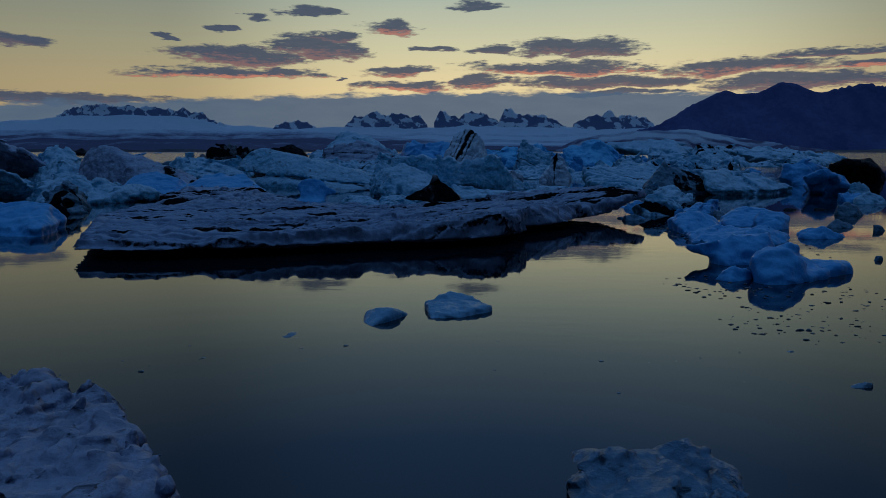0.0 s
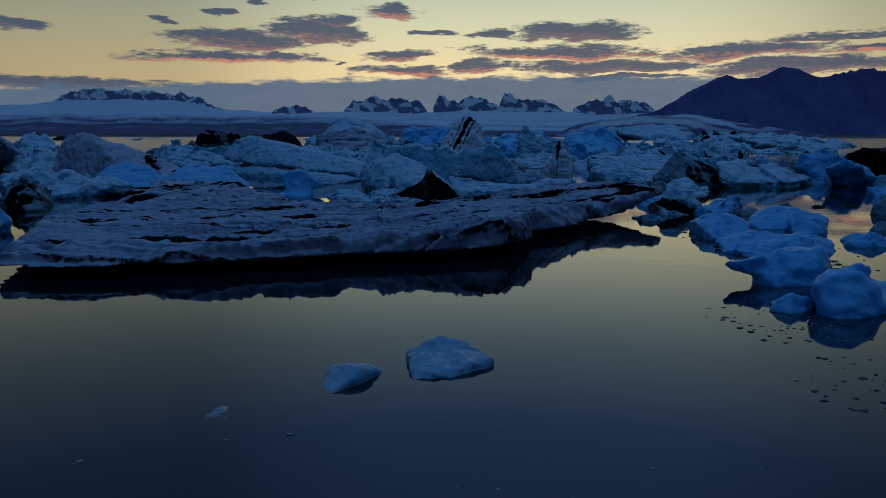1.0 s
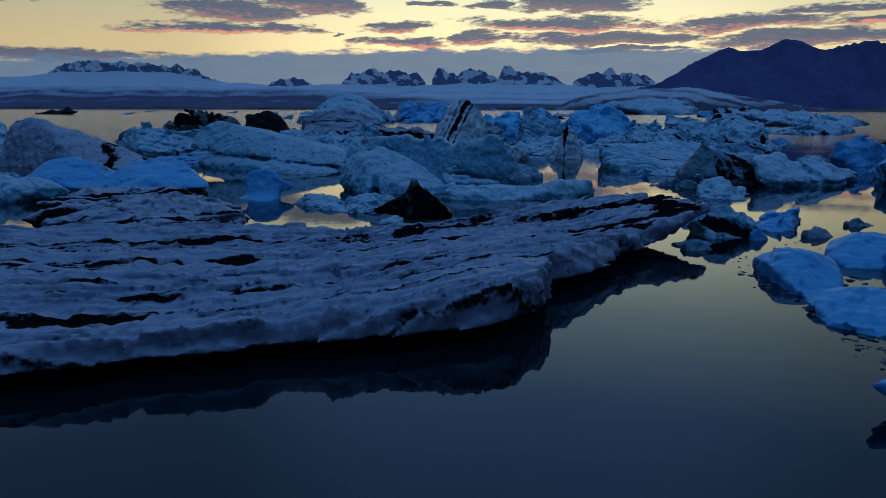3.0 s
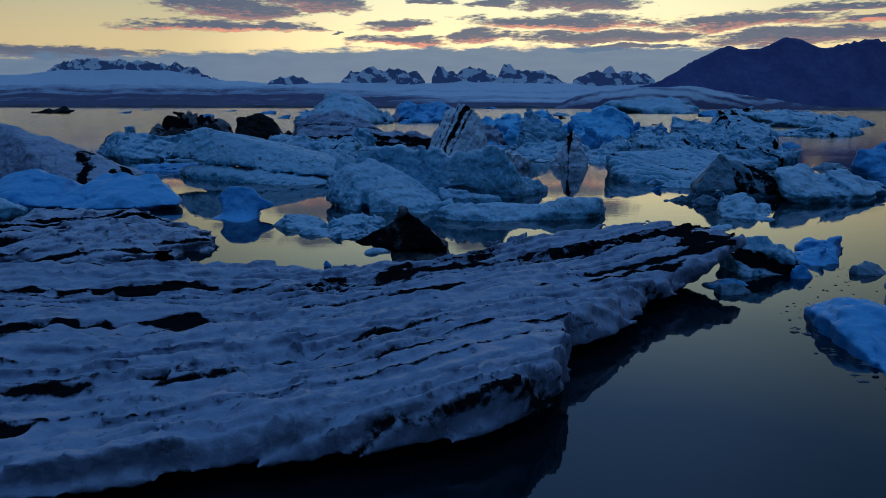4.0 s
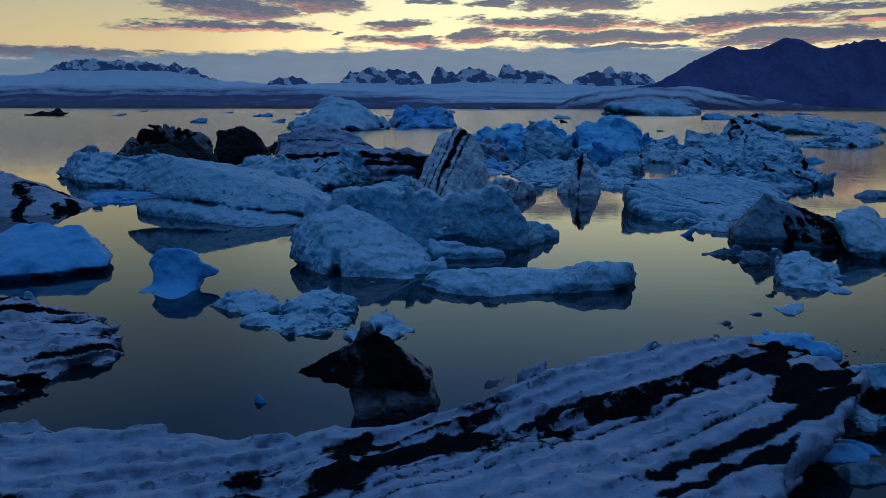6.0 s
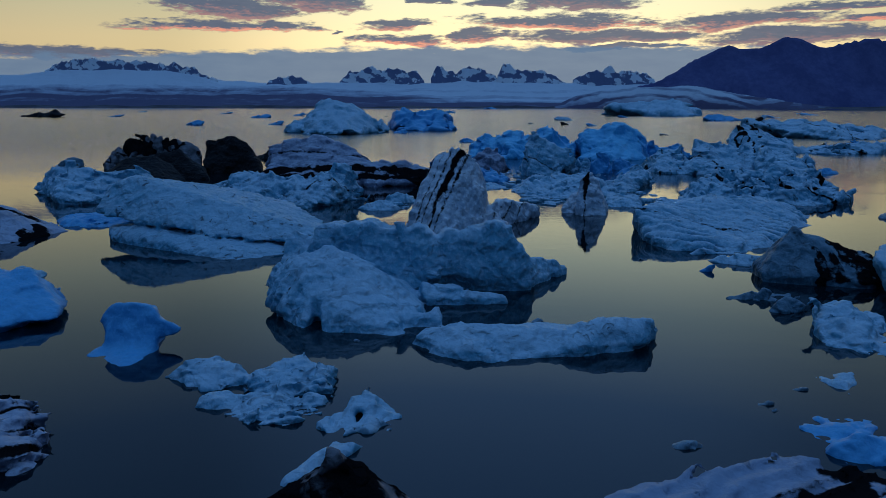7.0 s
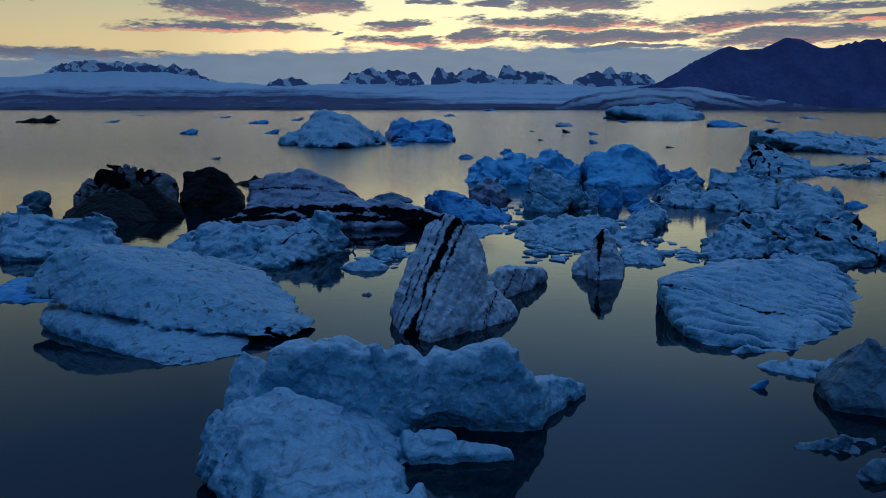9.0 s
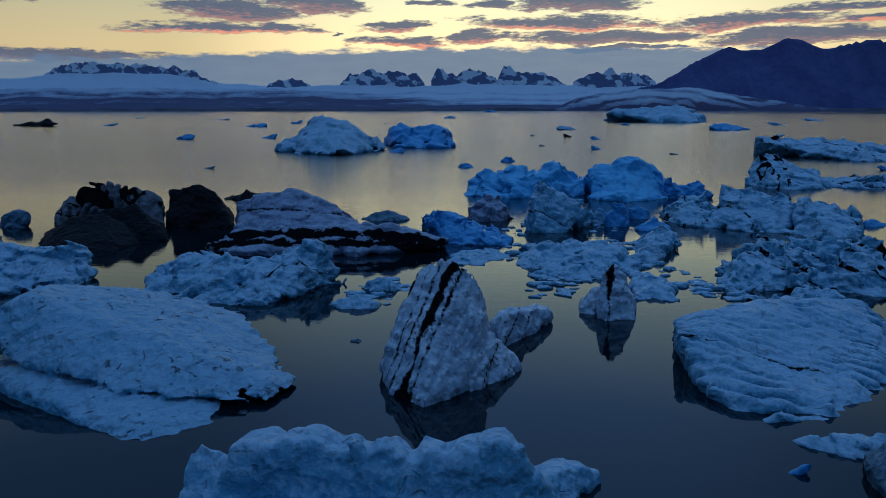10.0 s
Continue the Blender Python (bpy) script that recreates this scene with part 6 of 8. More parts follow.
berg("iceberg", [
    [(9.88, 33.45, 0), (9.57, 30.72, 0), (10.11, 29.84, 0), (11.12, 30.19, 0), (10.71, 35, 0), (13.29, 35, 0), (9.66, 32.6, 0.21), (10.17, 32.6, 0.41), (11.07, 32.6, 0.59), (12.02, 32.6, 0.62)],
    [(10.78, 29.88, 0), (11.89, 29.93, 0), (13.68, 31.24, 0), (12.83, 34.5, 0), (15.47, 35, 0), (11.56, 32, 0.5), (12.06, 32, 0.69), (12.53, 32, 0.5), (13.18, 32, 0.6), (13.94, 32, 0.23)],
], ICE_BLUE, "long low blue ice with a ragged rim", step=0.088, lumps=0.07, lump_size=0.8, crag=0.12, crag_size=0.9, parts=('rim', 'boulder'), seed=109)

berg("iceberg", [
    [(8.43, 25.57, 0), (8.83, 24.78, 0), (10.1, 25.04, 0), (11.24, 26.8, 0), (9.17, 27.3, 0), (11.52, 27.3, 0), (8.38, 25.9, 0.63), (8.83, 25.9, 0.87), (9.47, 25.9, 1.08), (10.01, 25.9, 1.16), (10.62, 25.9, 1.16), (10.8, 25.9, 0.73), (9.83, 26.8, 0.96), (10.97, 26.8, 1.05)],
    [(7.64, 25.5, 0.57), (7.83, 25.5, 0.39), (8.17, 25.5, 0.28), (8.73, 25.5, 0.21), (8.33, 25.5, 0.75), (8.68, 25.5, 0.88), (7.98, 26.3, 0.45), (8.61, 26.3, 0.63), (8.83, 26.3, 0.22)],
], ICE_BLUE, "smooth blue iceberg with a jutting snout", step=0.0825, lumps=0.05, lump_size=1.1, crag=0.05, crag_size=1.3, parts=('hummock', 'snout'), seed=111)

berg("iceberg", [
    [(8.65, 21.88, 0), (8.63, 21.31, 0), (9.36, 21.27, 0), (10.47, 22.12, 0), (9.66, 24, 0), (11.61, 24.5, 0), (8.48, 22.1, 0.71), (8.61, 22.1, 0.59), (8.71, 22.1, 0.89), (8.92, 22.1, 1.01), (9.29, 22.1, 1.04), (9.7, 22.1, 0.98), (10.09, 22.1, 0.71), (9.4, 23.2, 0.83), (10.13, 23.2, 0.91)],
    [(9.29, 21.27, 0), (11.21, 22.78, 0), (12.89, 24.6, 0), (11.44, 25.2, 0), (13.5, 26, 0), (10.48, 23.2, 0.59), (10.98, 23.2, 0.46), (11.47, 23.2, 0.48), (11.96, 23.2, 0.43), (12.21, 23.2, 0.33)],
    [(9.7, 22.9, 0.9), (9.92, 22.9, 1.02), (10.17, 22.9, 1.05), (10.31, 22.9, 0.96), (10.38, 22.9, 0.71), (9.93, 22.9, 0.67), (10.26, 23.6, 0.89), (10.66, 23.6, 0.83), (10.52, 23.6, 0.55)],
], ICE_BLUE, "blue iceberg with a hollowed rounded top", step=0.0825, lumps=0.05, lump_size=1.0, crag=0.06, crag_size=1.2, parts=('hummock', 'tail', 'horn'), cuts=[(10.3, 22.4, 1.12, 0.32, 0.45, 0.12)], seed=113)

berg("ice_chunk", [
    [(7.42, 22.12, 0), (7.83, 21.77, 0), (8.64, 22.03, 0), (7.91, 23, 0), (8.97, 23, 0), (7.68, 22.3, 0.18), (8.14, 22.3, 0.43), (8.27, 22.3, 0.33), (8.37, 22.3, 0.27), (8.65, 22.3, 0.4), (8.79, 22.3, 0.19)],
], ICE_BLUE, "small jagged blue ice piece", step=0.066, lumps=0.04, lump_size=0.5, crag=0.06, crag_size=0.5, seed=20, group='drifting ice chunks', category='ice chunk')

berg("iceberg", [
    [(37.22, 88.6, 0), (38.54, 84.12, 0), (45.23, 89.17, 0), (41.11, 92, 0), (48.12, 92, 0), (36.29, 87, 1.02), (37.72, 87, 2.44), (39.49, 87, 3.21), (41.42, 87, 2.57)],
], ICE_BLUE, "blue pyramid of smooth ice", step=0.189, lumps=0.18, lump_size=2.0, crag=0.38, crag_size=3.0, seed=115)

berg("iceberg", [
    [(37.2, 80.79, 0), (36.94, 75.76, 0), (42.16, 81.12, 0), (32.01, 68, 0), (35.37, 68, 0), (30.04, 66, 1.68), (31.78, 66, 2.42), (32.98, 66, 1.78)],
], ICE_BLUE, "pale blue peaked iceberg among others", step=0.172, lumps=0.15, lump_size=1.6, crag=0.38, crag_size=2.4, seed=117)

berg("iceberg", [
    [(56.95, 115.9, 0), (55.59, 106.46, 0), (71.16, 127.76, 0), (46.26, 92, 0), (51.96, 92, 0), (43.11, 88, 2.34), (45.07, 88, 3.1), (47.42, 88, 3.1), (48.77, 88, 2.07)],
], ICE_BLACK, "black arched iceberg of ashy ice", step=0.215, lumps=0.18, lump_size=2.0, crag=0.38, crag_size=3.0, seed=119)

berg("ice_chunk", [
    [(32.67, 62.53, 0), (33.42, 62.45, 0), (34.34, 62.58, 0), (32.52, 63.18, 0), (35.15, 63.26, 0), (33.47, 64.07, 0), (35.11, 64.07, 0), (33.35, 63.26, 1.63), (33.85, 63.26, 1.38), (32.51, 63.1, 1.09), (34.12, 63.1, 0.85)],
], ICE_WHITE, "pale ice chunk floating on dark water", step=0.0858, lumps=0.081, lump_size=0.95, rough=0.032, rough_size=0.32, crag=0.135, crag_size=1.08, seed=20, keel=0.4, group='drifting ice chunks', category='ice chunk')

berg("ice_chunk", [
    [(29.04, 54.59, 0), (29.85, 54.51, 0), (30.84, 54.65, 0), (28.89, 55.29, 0), (31.72, 55.38, 0), (29.92, 56.25, 0), (31.7, 56.25, 0), (29.96, 55.38, 0.98), (30.49, 55.38, 0.83), (29.03, 55.2, 0.68), (30.76, 55.2, 0.58)],
], ICE_WHITE, "pale ice chunk floating on dark water", step=0.0946, lumps=0.087, lump_size=1.02, rough=0.035, rough_size=0.35, crag=0.146, crag_size=1.17, seed=77, keel=0.4, group='drifting ice chunks', category='ice chunk')

berg("ice_chunk", [
    [(22.78, 44.93, 0), (23.37, 44.86, 0), (24.09, 44.97, 0), (22.66, 45.44, 0), (24.72, 45.5, 0), (23.39, 46.14, 0), (24.68, 46.14, 0), (23.46, 45.5, 0.91), (23.85, 45.5, 0.77), (22.78, 45.37, 0.66), (24.05, 45.37, 0.46)],
], ICE_TEAL, "grey ice chunk floating on dark water", step=0.088, lumps=0.064, lump_size=0.74, rough=0.025, rough_size=0.25, crag=0.106, crag_size=0.85, seed=28, keel=0.4, group='drifting ice chunks', category='ice chunk')

berg("ice_chunk", [
    [(15.18, 32.74, 0), (15.81, 32.67, 0), (16.57, 32.78, 0), (15.03, 33.28, 0), (17.22, 33.34, 0), (15.78, 34.02, 0), (17.16, 34.02, 0), (16.06, 33.34, 0.5), (16.47, 33.34, 0.42), (15.34, 33.21, 0.3), (16.68, 33.21, 0.34)],
], ICE_BLUE, "low blue ice piece", step=0.099, lumps=0.068, lump_size=0.79, rough=0.027, rough_size=0.27, crag=0.113, crag_size=0.9, seed=80, keel=0.4, group='drifting ice chunks', category='ice chunk')

berg("ice_chunk", [
    [(15.53, 34.17, 0), (15.96, 34.13, 0), (16.5, 34.2, 0), (15.46, 34.56, 0), (16.99, 34.6, 0), (16.04, 35.08, 0), (16.99, 35.08, 0), (16.19, 34.6, 0.37), (16.48, 34.6, 0.31), (15.68, 34.51, 0.2), (16.62, 34.51, 0.17)],
], ICE_BLUE, "low blue ice piece", step=0.077, lumps=0.048, lump_size=0.56, rough=0.019, rough_size=0.19, crag=0.08, crag_size=0.64, seed=28, keel=0.4, group='drifting ice chunks', category='ice chunk')

berg("ice_chunk", [
    [(20.97, 48.57, 0), (21.3, 48.54, 0), (21.7, 48.6, 0), (20.91, 48.86, 0), (22.04, 48.89, 0), (21.31, 49.24, 0), (22.01, 49.24, 0), (21.22, 48.89, 0.2), (21.43, 48.89, 0.16), (20.85, 48.82, 0.1), (21.54, 48.82, 0.09)],
], ICE_BLACK, "thin dark ice piece awash", step=0.077, lumps=0.035, lump_size=0.41, rough=0.014, rough_size=0.14, crag=0.059, crag_size=0.47, seed=5, keel=0.4, group='drifting ice chunks', category='ice chunk')

berg("ice_chunk", [
    [(23.32, 49, 0), (23.62, 48.97, 0), (23.99, 49.02, 0), (23.27, 49.26, 0), (24.32, 49.29, 0), (23.66, 49.62, 0), (24.31, 49.62, 0), (23.51, 49.29, 0.17), (23.71, 49.29, 0.14), (23.17, 49.23, 0.12), (23.8, 49.23, 0.08)],
], ICE_BLACK, "thin dark ice piece awash", step=0.077, lumps=0.033, lump_size=0.38, rough=0.013, rough_size=0.13, crag=0.054, crag_size=0.43, seed=27, keel=0.4, group='drifting ice chunks', category='ice chunk')

berg("ice_chunk", [
    [(29.07, 56.78, 0), (30.11, 56.67, 0), (31.41, 56.85, 0), (28.91, 57.69, 0), (32.61, 57.81, 0), (30.32, 58.94, 0), (32.64, 58.94, 0), (30.23, 57.81, 0.98), (30.92, 57.81, 0.82), (29.03, 57.58, 0.62), (31.25, 57.58, 0.63)],
], ICE_BLUE, "low blue ice piece", step=0.129, lumps=0.114, lump_size=1.33, rough=0.045, rough_size=0.45, crag=0.189, crag_size=1.52, seed=58, keel=0.4, group='drifting ice chunks', category='ice chunk')

berg("ice_chunk", [
    [(20.04, 36.07, 0), (20.26, 36.05, 0), (20.53, 36.09, 0), (20, 36.26, 0), (20.77, 36.29, 0), (20.29, 36.53, 0), (20.76, 36.53, 0), (20.28, 36.29, 0.4), (20.43, 36.29, 0.34), (20.03, 36.24, 0.3), (20.5, 36.24, 0.27)],
], ICE_TEAL, "grey ice chunk floating on dark water", step=0.077, lumps=0.024, lump_size=0.28, rough=0.01, rough_size=0.1, crag=0.04, crag_size=0.32, seed=80, keel=0.4, group='drifting ice chunks', category='ice chunk')

berg("ice_chunk", [
    [(14.67, 26.33, 0), (14.81, 26.32, 0), (14.97, 26.34, 0), (14.65, 26.45, 0), (15.11, 26.46, 0), (14.83, 26.6, 0), (15.11, 26.6, 0), (14.89, 26.46, 0.34), (14.98, 26.46, 0.28), (14.75, 26.43, 0.21), (15.03, 26.43, 0.25)],
], ICE_TEAL, "grey ice chunk floating on dark water", step=0.077, lumps=0.014, lump_size=0.17, rough=0.006, rough_size=0.06, crag=0.024, crag_size=0.19, seed=29, keel=0.4, group='drifting ice chunks', category='ice chunk')

berg("ice_chunk", [
    [(18.58, 37.6, 0), (19.03, 37.55, 0), (19.58, 37.63, 0), (18.48, 37.99, 0), (20.06, 38.04, 0), (19.04, 38.53, 0), (20.02, 38.53, 0), (19.16, 38.04, 0.43), (19.45, 38.04, 0.36), (18.64, 37.94, 0.25), (19.61, 37.94, 0.25)],
], ICE_TEAL, "dark ice chunk floating on still water", step=0.077, lumps=0.049, lump_size=0.57, rough=0.02, rough_size=0.2, crag=0.082, crag_size=0.65, seed=3, keel=0.4, group='drifting ice chunks', category='ice chunk')

berg("ice_chunk", [
    [(10.5, 48.82, 0), (11.28, 48.74, 0), (12.18, 48.87, 0), (10.18, 49.47, 0), (12.83, 49.55, 0), (10.91, 50.36, 0), (12.58, 50.36, 0), (11.33, 49.55, 0.54), (11.82, 49.55, 0.45), (10.5, 49.39, 0.33), (12.11, 49.39, 0.32)],
], ICE_BLUE, "low blue ice piece", step=0.0858, lumps=0.081, lump_size=0.94, rough=0.032, rough_size=0.32, crag=0.135, crag_size=1.08, seed=38, keel=0.4, group='drifting ice chunks', category='ice chunk')

berg("ice_chunk", [
    [(8.64, 40.93, 0), (9.06, 40.89, 0), (9.54, 40.96, 0), (8.47, 41.28, 0), (9.88, 41.33, 0), (8.87, 41.76, 0), (9.75, 41.76, 0), (9.1, 41.33, 0.45), (9.37, 41.33, 0.37), (8.66, 41.24, 0.32), (9.53, 41.24, 0.23)],
], ICE_TEAL, "low grey ice piece awash", step=0.077, lumps=0.044, lump_size=0.51, rough=0.017, rough_size=0.17, crag=0.073, crag_size=0.58, seed=9, keel=0.4, group='drifting ice chunks', category='ice chunk')

berg("ice_chunk", [
    [(12.2, 43.45, 0), (12.47, 43.42, 0), (12.79, 43.47, 0), (12.11, 43.68, 0), (13.03, 43.71, 0), (12.39, 44, 0), (12.97, 44, 0), (12.42, 43.71, 0.73), (12.6, 43.71, 0.62), (12.14, 43.65, 0.48), (12.7, 43.65, 0.53)],
], ICE_BLUE, "low blue ice piece", step=0.077, lumps=0.029, lump_size=0.34, rough=0.012, rough_size=0.12, crag=0.048, crag_size=0.38, seed=21, keel=0.4, group='drifting ice chunks', category='ice chunk')

berg("ice_chunk", [
    [(14.83, 44.19, 0), (15.34, 44.13, 0), (15.95, 44.22, 0), (14.69, 44.62, 0), (16.45, 44.68, 0), (15.27, 45.22, 0), (16.37, 45.22, 0), (15.4, 44.68, 0.57), (15.73, 44.68, 0.48), (14.84, 44.57, 0.31), (15.9, 44.57, 0.39)],
], ICE_SLUSH, "wet brash ice piece awash", step=0.077, lumps=0.054, lump_size=0.64, rough=0.022, rough_size=0.22, crag=0.091, crag_size=0.73, seed=66, keel=0.4, group='drifting ice chunks', category='ice chunk')

berg("ice_chunk", [
    [(18.35, 47.39, 0), (18.77, 47.35, 0), (19.29, 47.42, 0), (18.25, 47.76, 0), (19.72, 47.8, 0), (18.77, 48.26, 0), (19.68, 48.26, 0), (18.76, 47.8, 0.43), (19.03, 47.8, 0.36), (18.29, 47.71, 0.23), (19.18, 47.71, 0.23)],
], ICE_TEAL, "grey ice chunk floating on dark water", step=0.077, lumps=0.046, lump_size=0.53, rough=0.018, rough_size=0.18, crag=0.076, crag_size=0.61, seed=49, keel=0.4, group='drifting ice chunks', category='ice chunk')

berg("ice_chunk", [
    [(14.48, 65.6, 0), (14.8, 65.57, 0), (15.18, 65.62, 0), (14.39, 65.88, 0), (15.48, 65.91, 0), (14.75, 66.26, 0), (15.43, 66.26, 0), (15.13, 65.91, 0.62), (15.34, 65.91, 0.52), (14.78, 65.84, 0.42), (15.46, 65.84, 0.41)],
], ICE_TEAL, "small grey ice piece", step=0.077, lumps=0.034, lump_size=0.4, rough=0.014, rough_size=0.14, crag=0.057, crag_size=0.46, seed=41, keel=0.4, group='drifting ice chunks', category='ice chunk')

berg("ice_chunk", [
    [(14.4, 63.28, 0), (14.95, 63.22, 0), (15.6, 63.32, 0), (14.26, 63.76, 0), (16.15, 63.82, 0), (14.9, 64.41, 0), (16.08, 64.41, 0), (15.44, 63.82, 0.78), (15.81, 63.82, 0.64), (14.82, 63.7, 0.57), (16.01, 63.7, 0.42)],
], ICE_TEAL, "small grey ice piece", step=0.088, lumps=0.06, lump_size=0.69, rough=0.024, rough_size=0.24, crag=0.099, crag_size=0.79, seed=50, keel=0.4, group='drifting ice chunks', category='ice chunk')

berg("ice_chunk", [
    [(6.04, 49.47, 0), (6.28, 49.44, 0), (6.56, 49.48, 0), (5.96, 49.68, 0), (6.77, 49.71, 0), (6.2, 49.97, 0), (6.71, 49.97, 0), (6.78, 49.71, 0.32), (6.94, 49.71, 0.26), (6.51, 49.65, 0.17), (7.04, 49.65, 0.16)],
], ICE_SLUSH, "wet ice fragment floating on dark water", step=0.077, lumps=0.027, lump_size=0.31, rough=0.011, rough_size=0.11, crag=0.044, crag_size=0.35, seed=16, keel=0.4, group='drifting ice chunks', category='ice chunk')

berg("ice_chunk", [
    [(11.18, 53.88, 0), (11.33, 53.86, 0), (11.5, 53.89, 0), (11.15, 54.01, 0), (11.65, 54.03, 0), (11.33, 54.19, 0), (11.64, 54.19, 0), (11.91, 54.03, 0.18), (12.01, 54.03, 0.15), (11.74, 53.99, 0.12), (12.06, 53.99, 0.11)],
], ICE_SLUSH, "wet ice fragment floating on dark water", step=0.077, lumps=0.016, lump_size=0.19, rough=0.007, rough_size=0.07, crag=0.027, crag_size=0.22, seed=55, keel=0.4, group='drifting ice chunks', category='ice chunk')

berg("ice_chunk", [
    [(9.57, 52.6, 0), (9.71, 52.59, 0), (9.88, 52.61, 0), (9.54, 52.73, 0), (10.01, 52.74, 0), (9.7, 52.9, 0), (9.99, 52.9, 0), (10.26, 52.74, 0.21), (10.36, 52.74, 0.17), (10.1, 52.71, 0.14), (10.41, 52.71, 0.09)],
], ICE_SLUSH, "wet ice fragment floating on dark water", step=0.077, lumps=0.016, lump_size=0.18, rough=0.006, rough_size=0.06, crag=0.026, crag_size=0.21, seed=81, keel=0.4, group='drifting ice chunks', category='ice chunk')

berg("ice_chunk", [
    [(2.94, 61.24, 0), (3.16, 61.22, 0), (3.4, 61.26, 0), (2.82, 61.43, 0), (3.54, 61.45, 0), (2.98, 61.68, 0), (3.43, 61.68, 0), (3.27, 61.45, 0.25), (3.41, 61.45, 0.2), (3.04, 61.4, 0.14), (3.5, 61.4, 0.15)],
], ICE_SLUSH, "wet ice fragment floating on dark water", step=0.077, lumps=0.023, lump_size=0.27, rough=0.009, rough_size=0.09, crag=0.038, crag_size=0.31, seed=70, keel=0.4, group='drifting ice chunks', category='ice chunk')

berg("ice_chunk", [
    [(9.84, 52.15, 0), (9.94, 52.14, 0), (10.05, 52.16, 0), (9.81, 52.23, 0), (10.14, 52.24, 0), (9.91, 52.35, 0), (10.12, 52.35, 0), (10.12, 52.24, 0.21), (10.19, 52.24, 0.18), (10.02, 52.22, 0.15), (10.23, 52.22, 0.1)],
], ICE_SLUSH, "wet ice fragment floating on dark water", step=0.077, lumps=0.01, lump_size=0.12, rough=0.004, rough_size=0.04, crag=0.017, crag_size=0.14, seed=43, keel=0.4, group='drifting ice chunks', category='ice chunk')

berg("ice_chunk", [
    [(35.95, 92.35, 0), (37.17, 92.21, 0), (38.65, 92.42, 0), (35.71, 93.4, 0), (39.97, 93.53, 0), (37.26, 94.84, 0), (39.93, 94.84, 0), (37.1, 93.53, 0.62), (37.88, 93.53, 0.51), (35.71, 93.26, 0.33), (38.28, 93.26, 0.34)],
], ICE_SLUSH, "low dark ice plate", step=0.146, lumps=0.131, lump_size=1.53, rough=0.052, rough_size=0.52, crag=0.219, crag_size=1.75, seed=20, keel=0.4, group='drifting ice chunks', category='ice chunk')

berg("ice_chunk", [
    [(-5.85, 44.49, 0), (-5.72, 44.47, 0), (-5.59, 44.5, 0), (-5.96, 44.59, 0), (-5.55, 44.61, 0), (-5.93, 44.74, 0), (-5.67, 44.74, 0), (-5.9, 44.61, 0.32), (-5.82, 44.61, 0.27), (-6.03, 44.58, 0.16), (-5.76, 44.58, 0.16)],
], ICE_BLUE, "small blue ice piece awash", step=0.077, lumps=0.013, lump_size=0.15, rough=0.005, rough_size=0.05, crag=0.022, crag_size=0.18, seed=40, keel=0.4, group='drifting ice chunks', category='ice chunk')

berg("ice_chunk", [
    [(-18.32, 53.29, 0), (-18.02, 53.26, 0), (-17.75, 53.3, 0), (-18.63, 53.51, 0), (-17.74, 53.53, 0), (-18.65, 53.81, 0), (-18.08, 53.81, 0), (-18.26, 53.53, 0.83), (-18.1, 53.53, 0.7), (-18.55, 53.48, 0.51), (-17.99, 53.48, 0.41)],
], ICE_WHITE, "small white ice cap on the slab", step=0.077, lumps=0.028, lump_size=0.32, rough=0.011, rough_size=0.11, crag=0.046, crag_size=0.37, seed=68, keel=0.4, group='drifting ice chunks', category='ice chunk')

berg("ice_chunk", [
    [(-4.69, 58.22, 0), (-4.53, 58.2, 0), (-4.38, 58.23, 0), (-4.8, 58.34, 0), (-4.32, 58.36, 0), (-4.74, 58.51, 0), (-4.43, 58.51, 0), (-4.65, 58.36, 0.19), (-4.56, 58.36, 0.16), (-4.8, 58.33, 0.11), (-4.49, 58.33, 0.13)],
], ICE_SLUSH, "wet ice fragment floating on dark water", step=0.077, lumps=0.015, lump_size=0.18, rough=0.006, rough_size=0.06, crag=0.026, crag_size=0.21, seed=60, keel=0.4, group='drifting ice chunks', category='ice chunk')

berg("ice_chunk", [
    [(-7.34, 87.74, 0), (-7.12, 87.71, 0), (-6.9, 87.75, 0), (-7.51, 87.91, 0), (-6.81, 87.94, 0), (-7.42, 88.16, 0), (-6.98, 88.16, 0), (-7.32, 87.94, 0.27), (-7.18, 87.94, 0.22), (-7.54, 87.89, 0.15), (-7.09, 87.89, 0.15)],
], ICE_SLUSH, "wet ice fragment floating on dark water", step=0.077, lumps=0.022, lump_size=0.26, rough=0.009, rough_size=0.09, crag=0.037, crag_size=0.3, seed=70, keel=0.4, group='drifting ice chunks', category='ice chunk')

berg("ice_chunk", [
    [(-7.61, 87.73, 0), (-7.44, 87.72, 0), (-7.26, 87.74, 0), (-7.74, 87.87, 0), (-7.19, 87.89, 0), (-7.66, 88.06, 0), (-7.32, 88.06, 0), (-7.47, 87.89, 0.23), (-7.37, 87.89, 0.19), (-7.64, 87.85, 0.16), (-7.29, 87.85, 0.13)],
], ICE_SLUSH, "wet ice fragment floating on dark water", step=0.077, lumps=0.017, lump_size=0.2, rough=0.007, rough_size=0.07, crag=0.028, crag_size=0.23, seed=68, keel=0.4, group='drifting ice chunks', category='ice chunk')

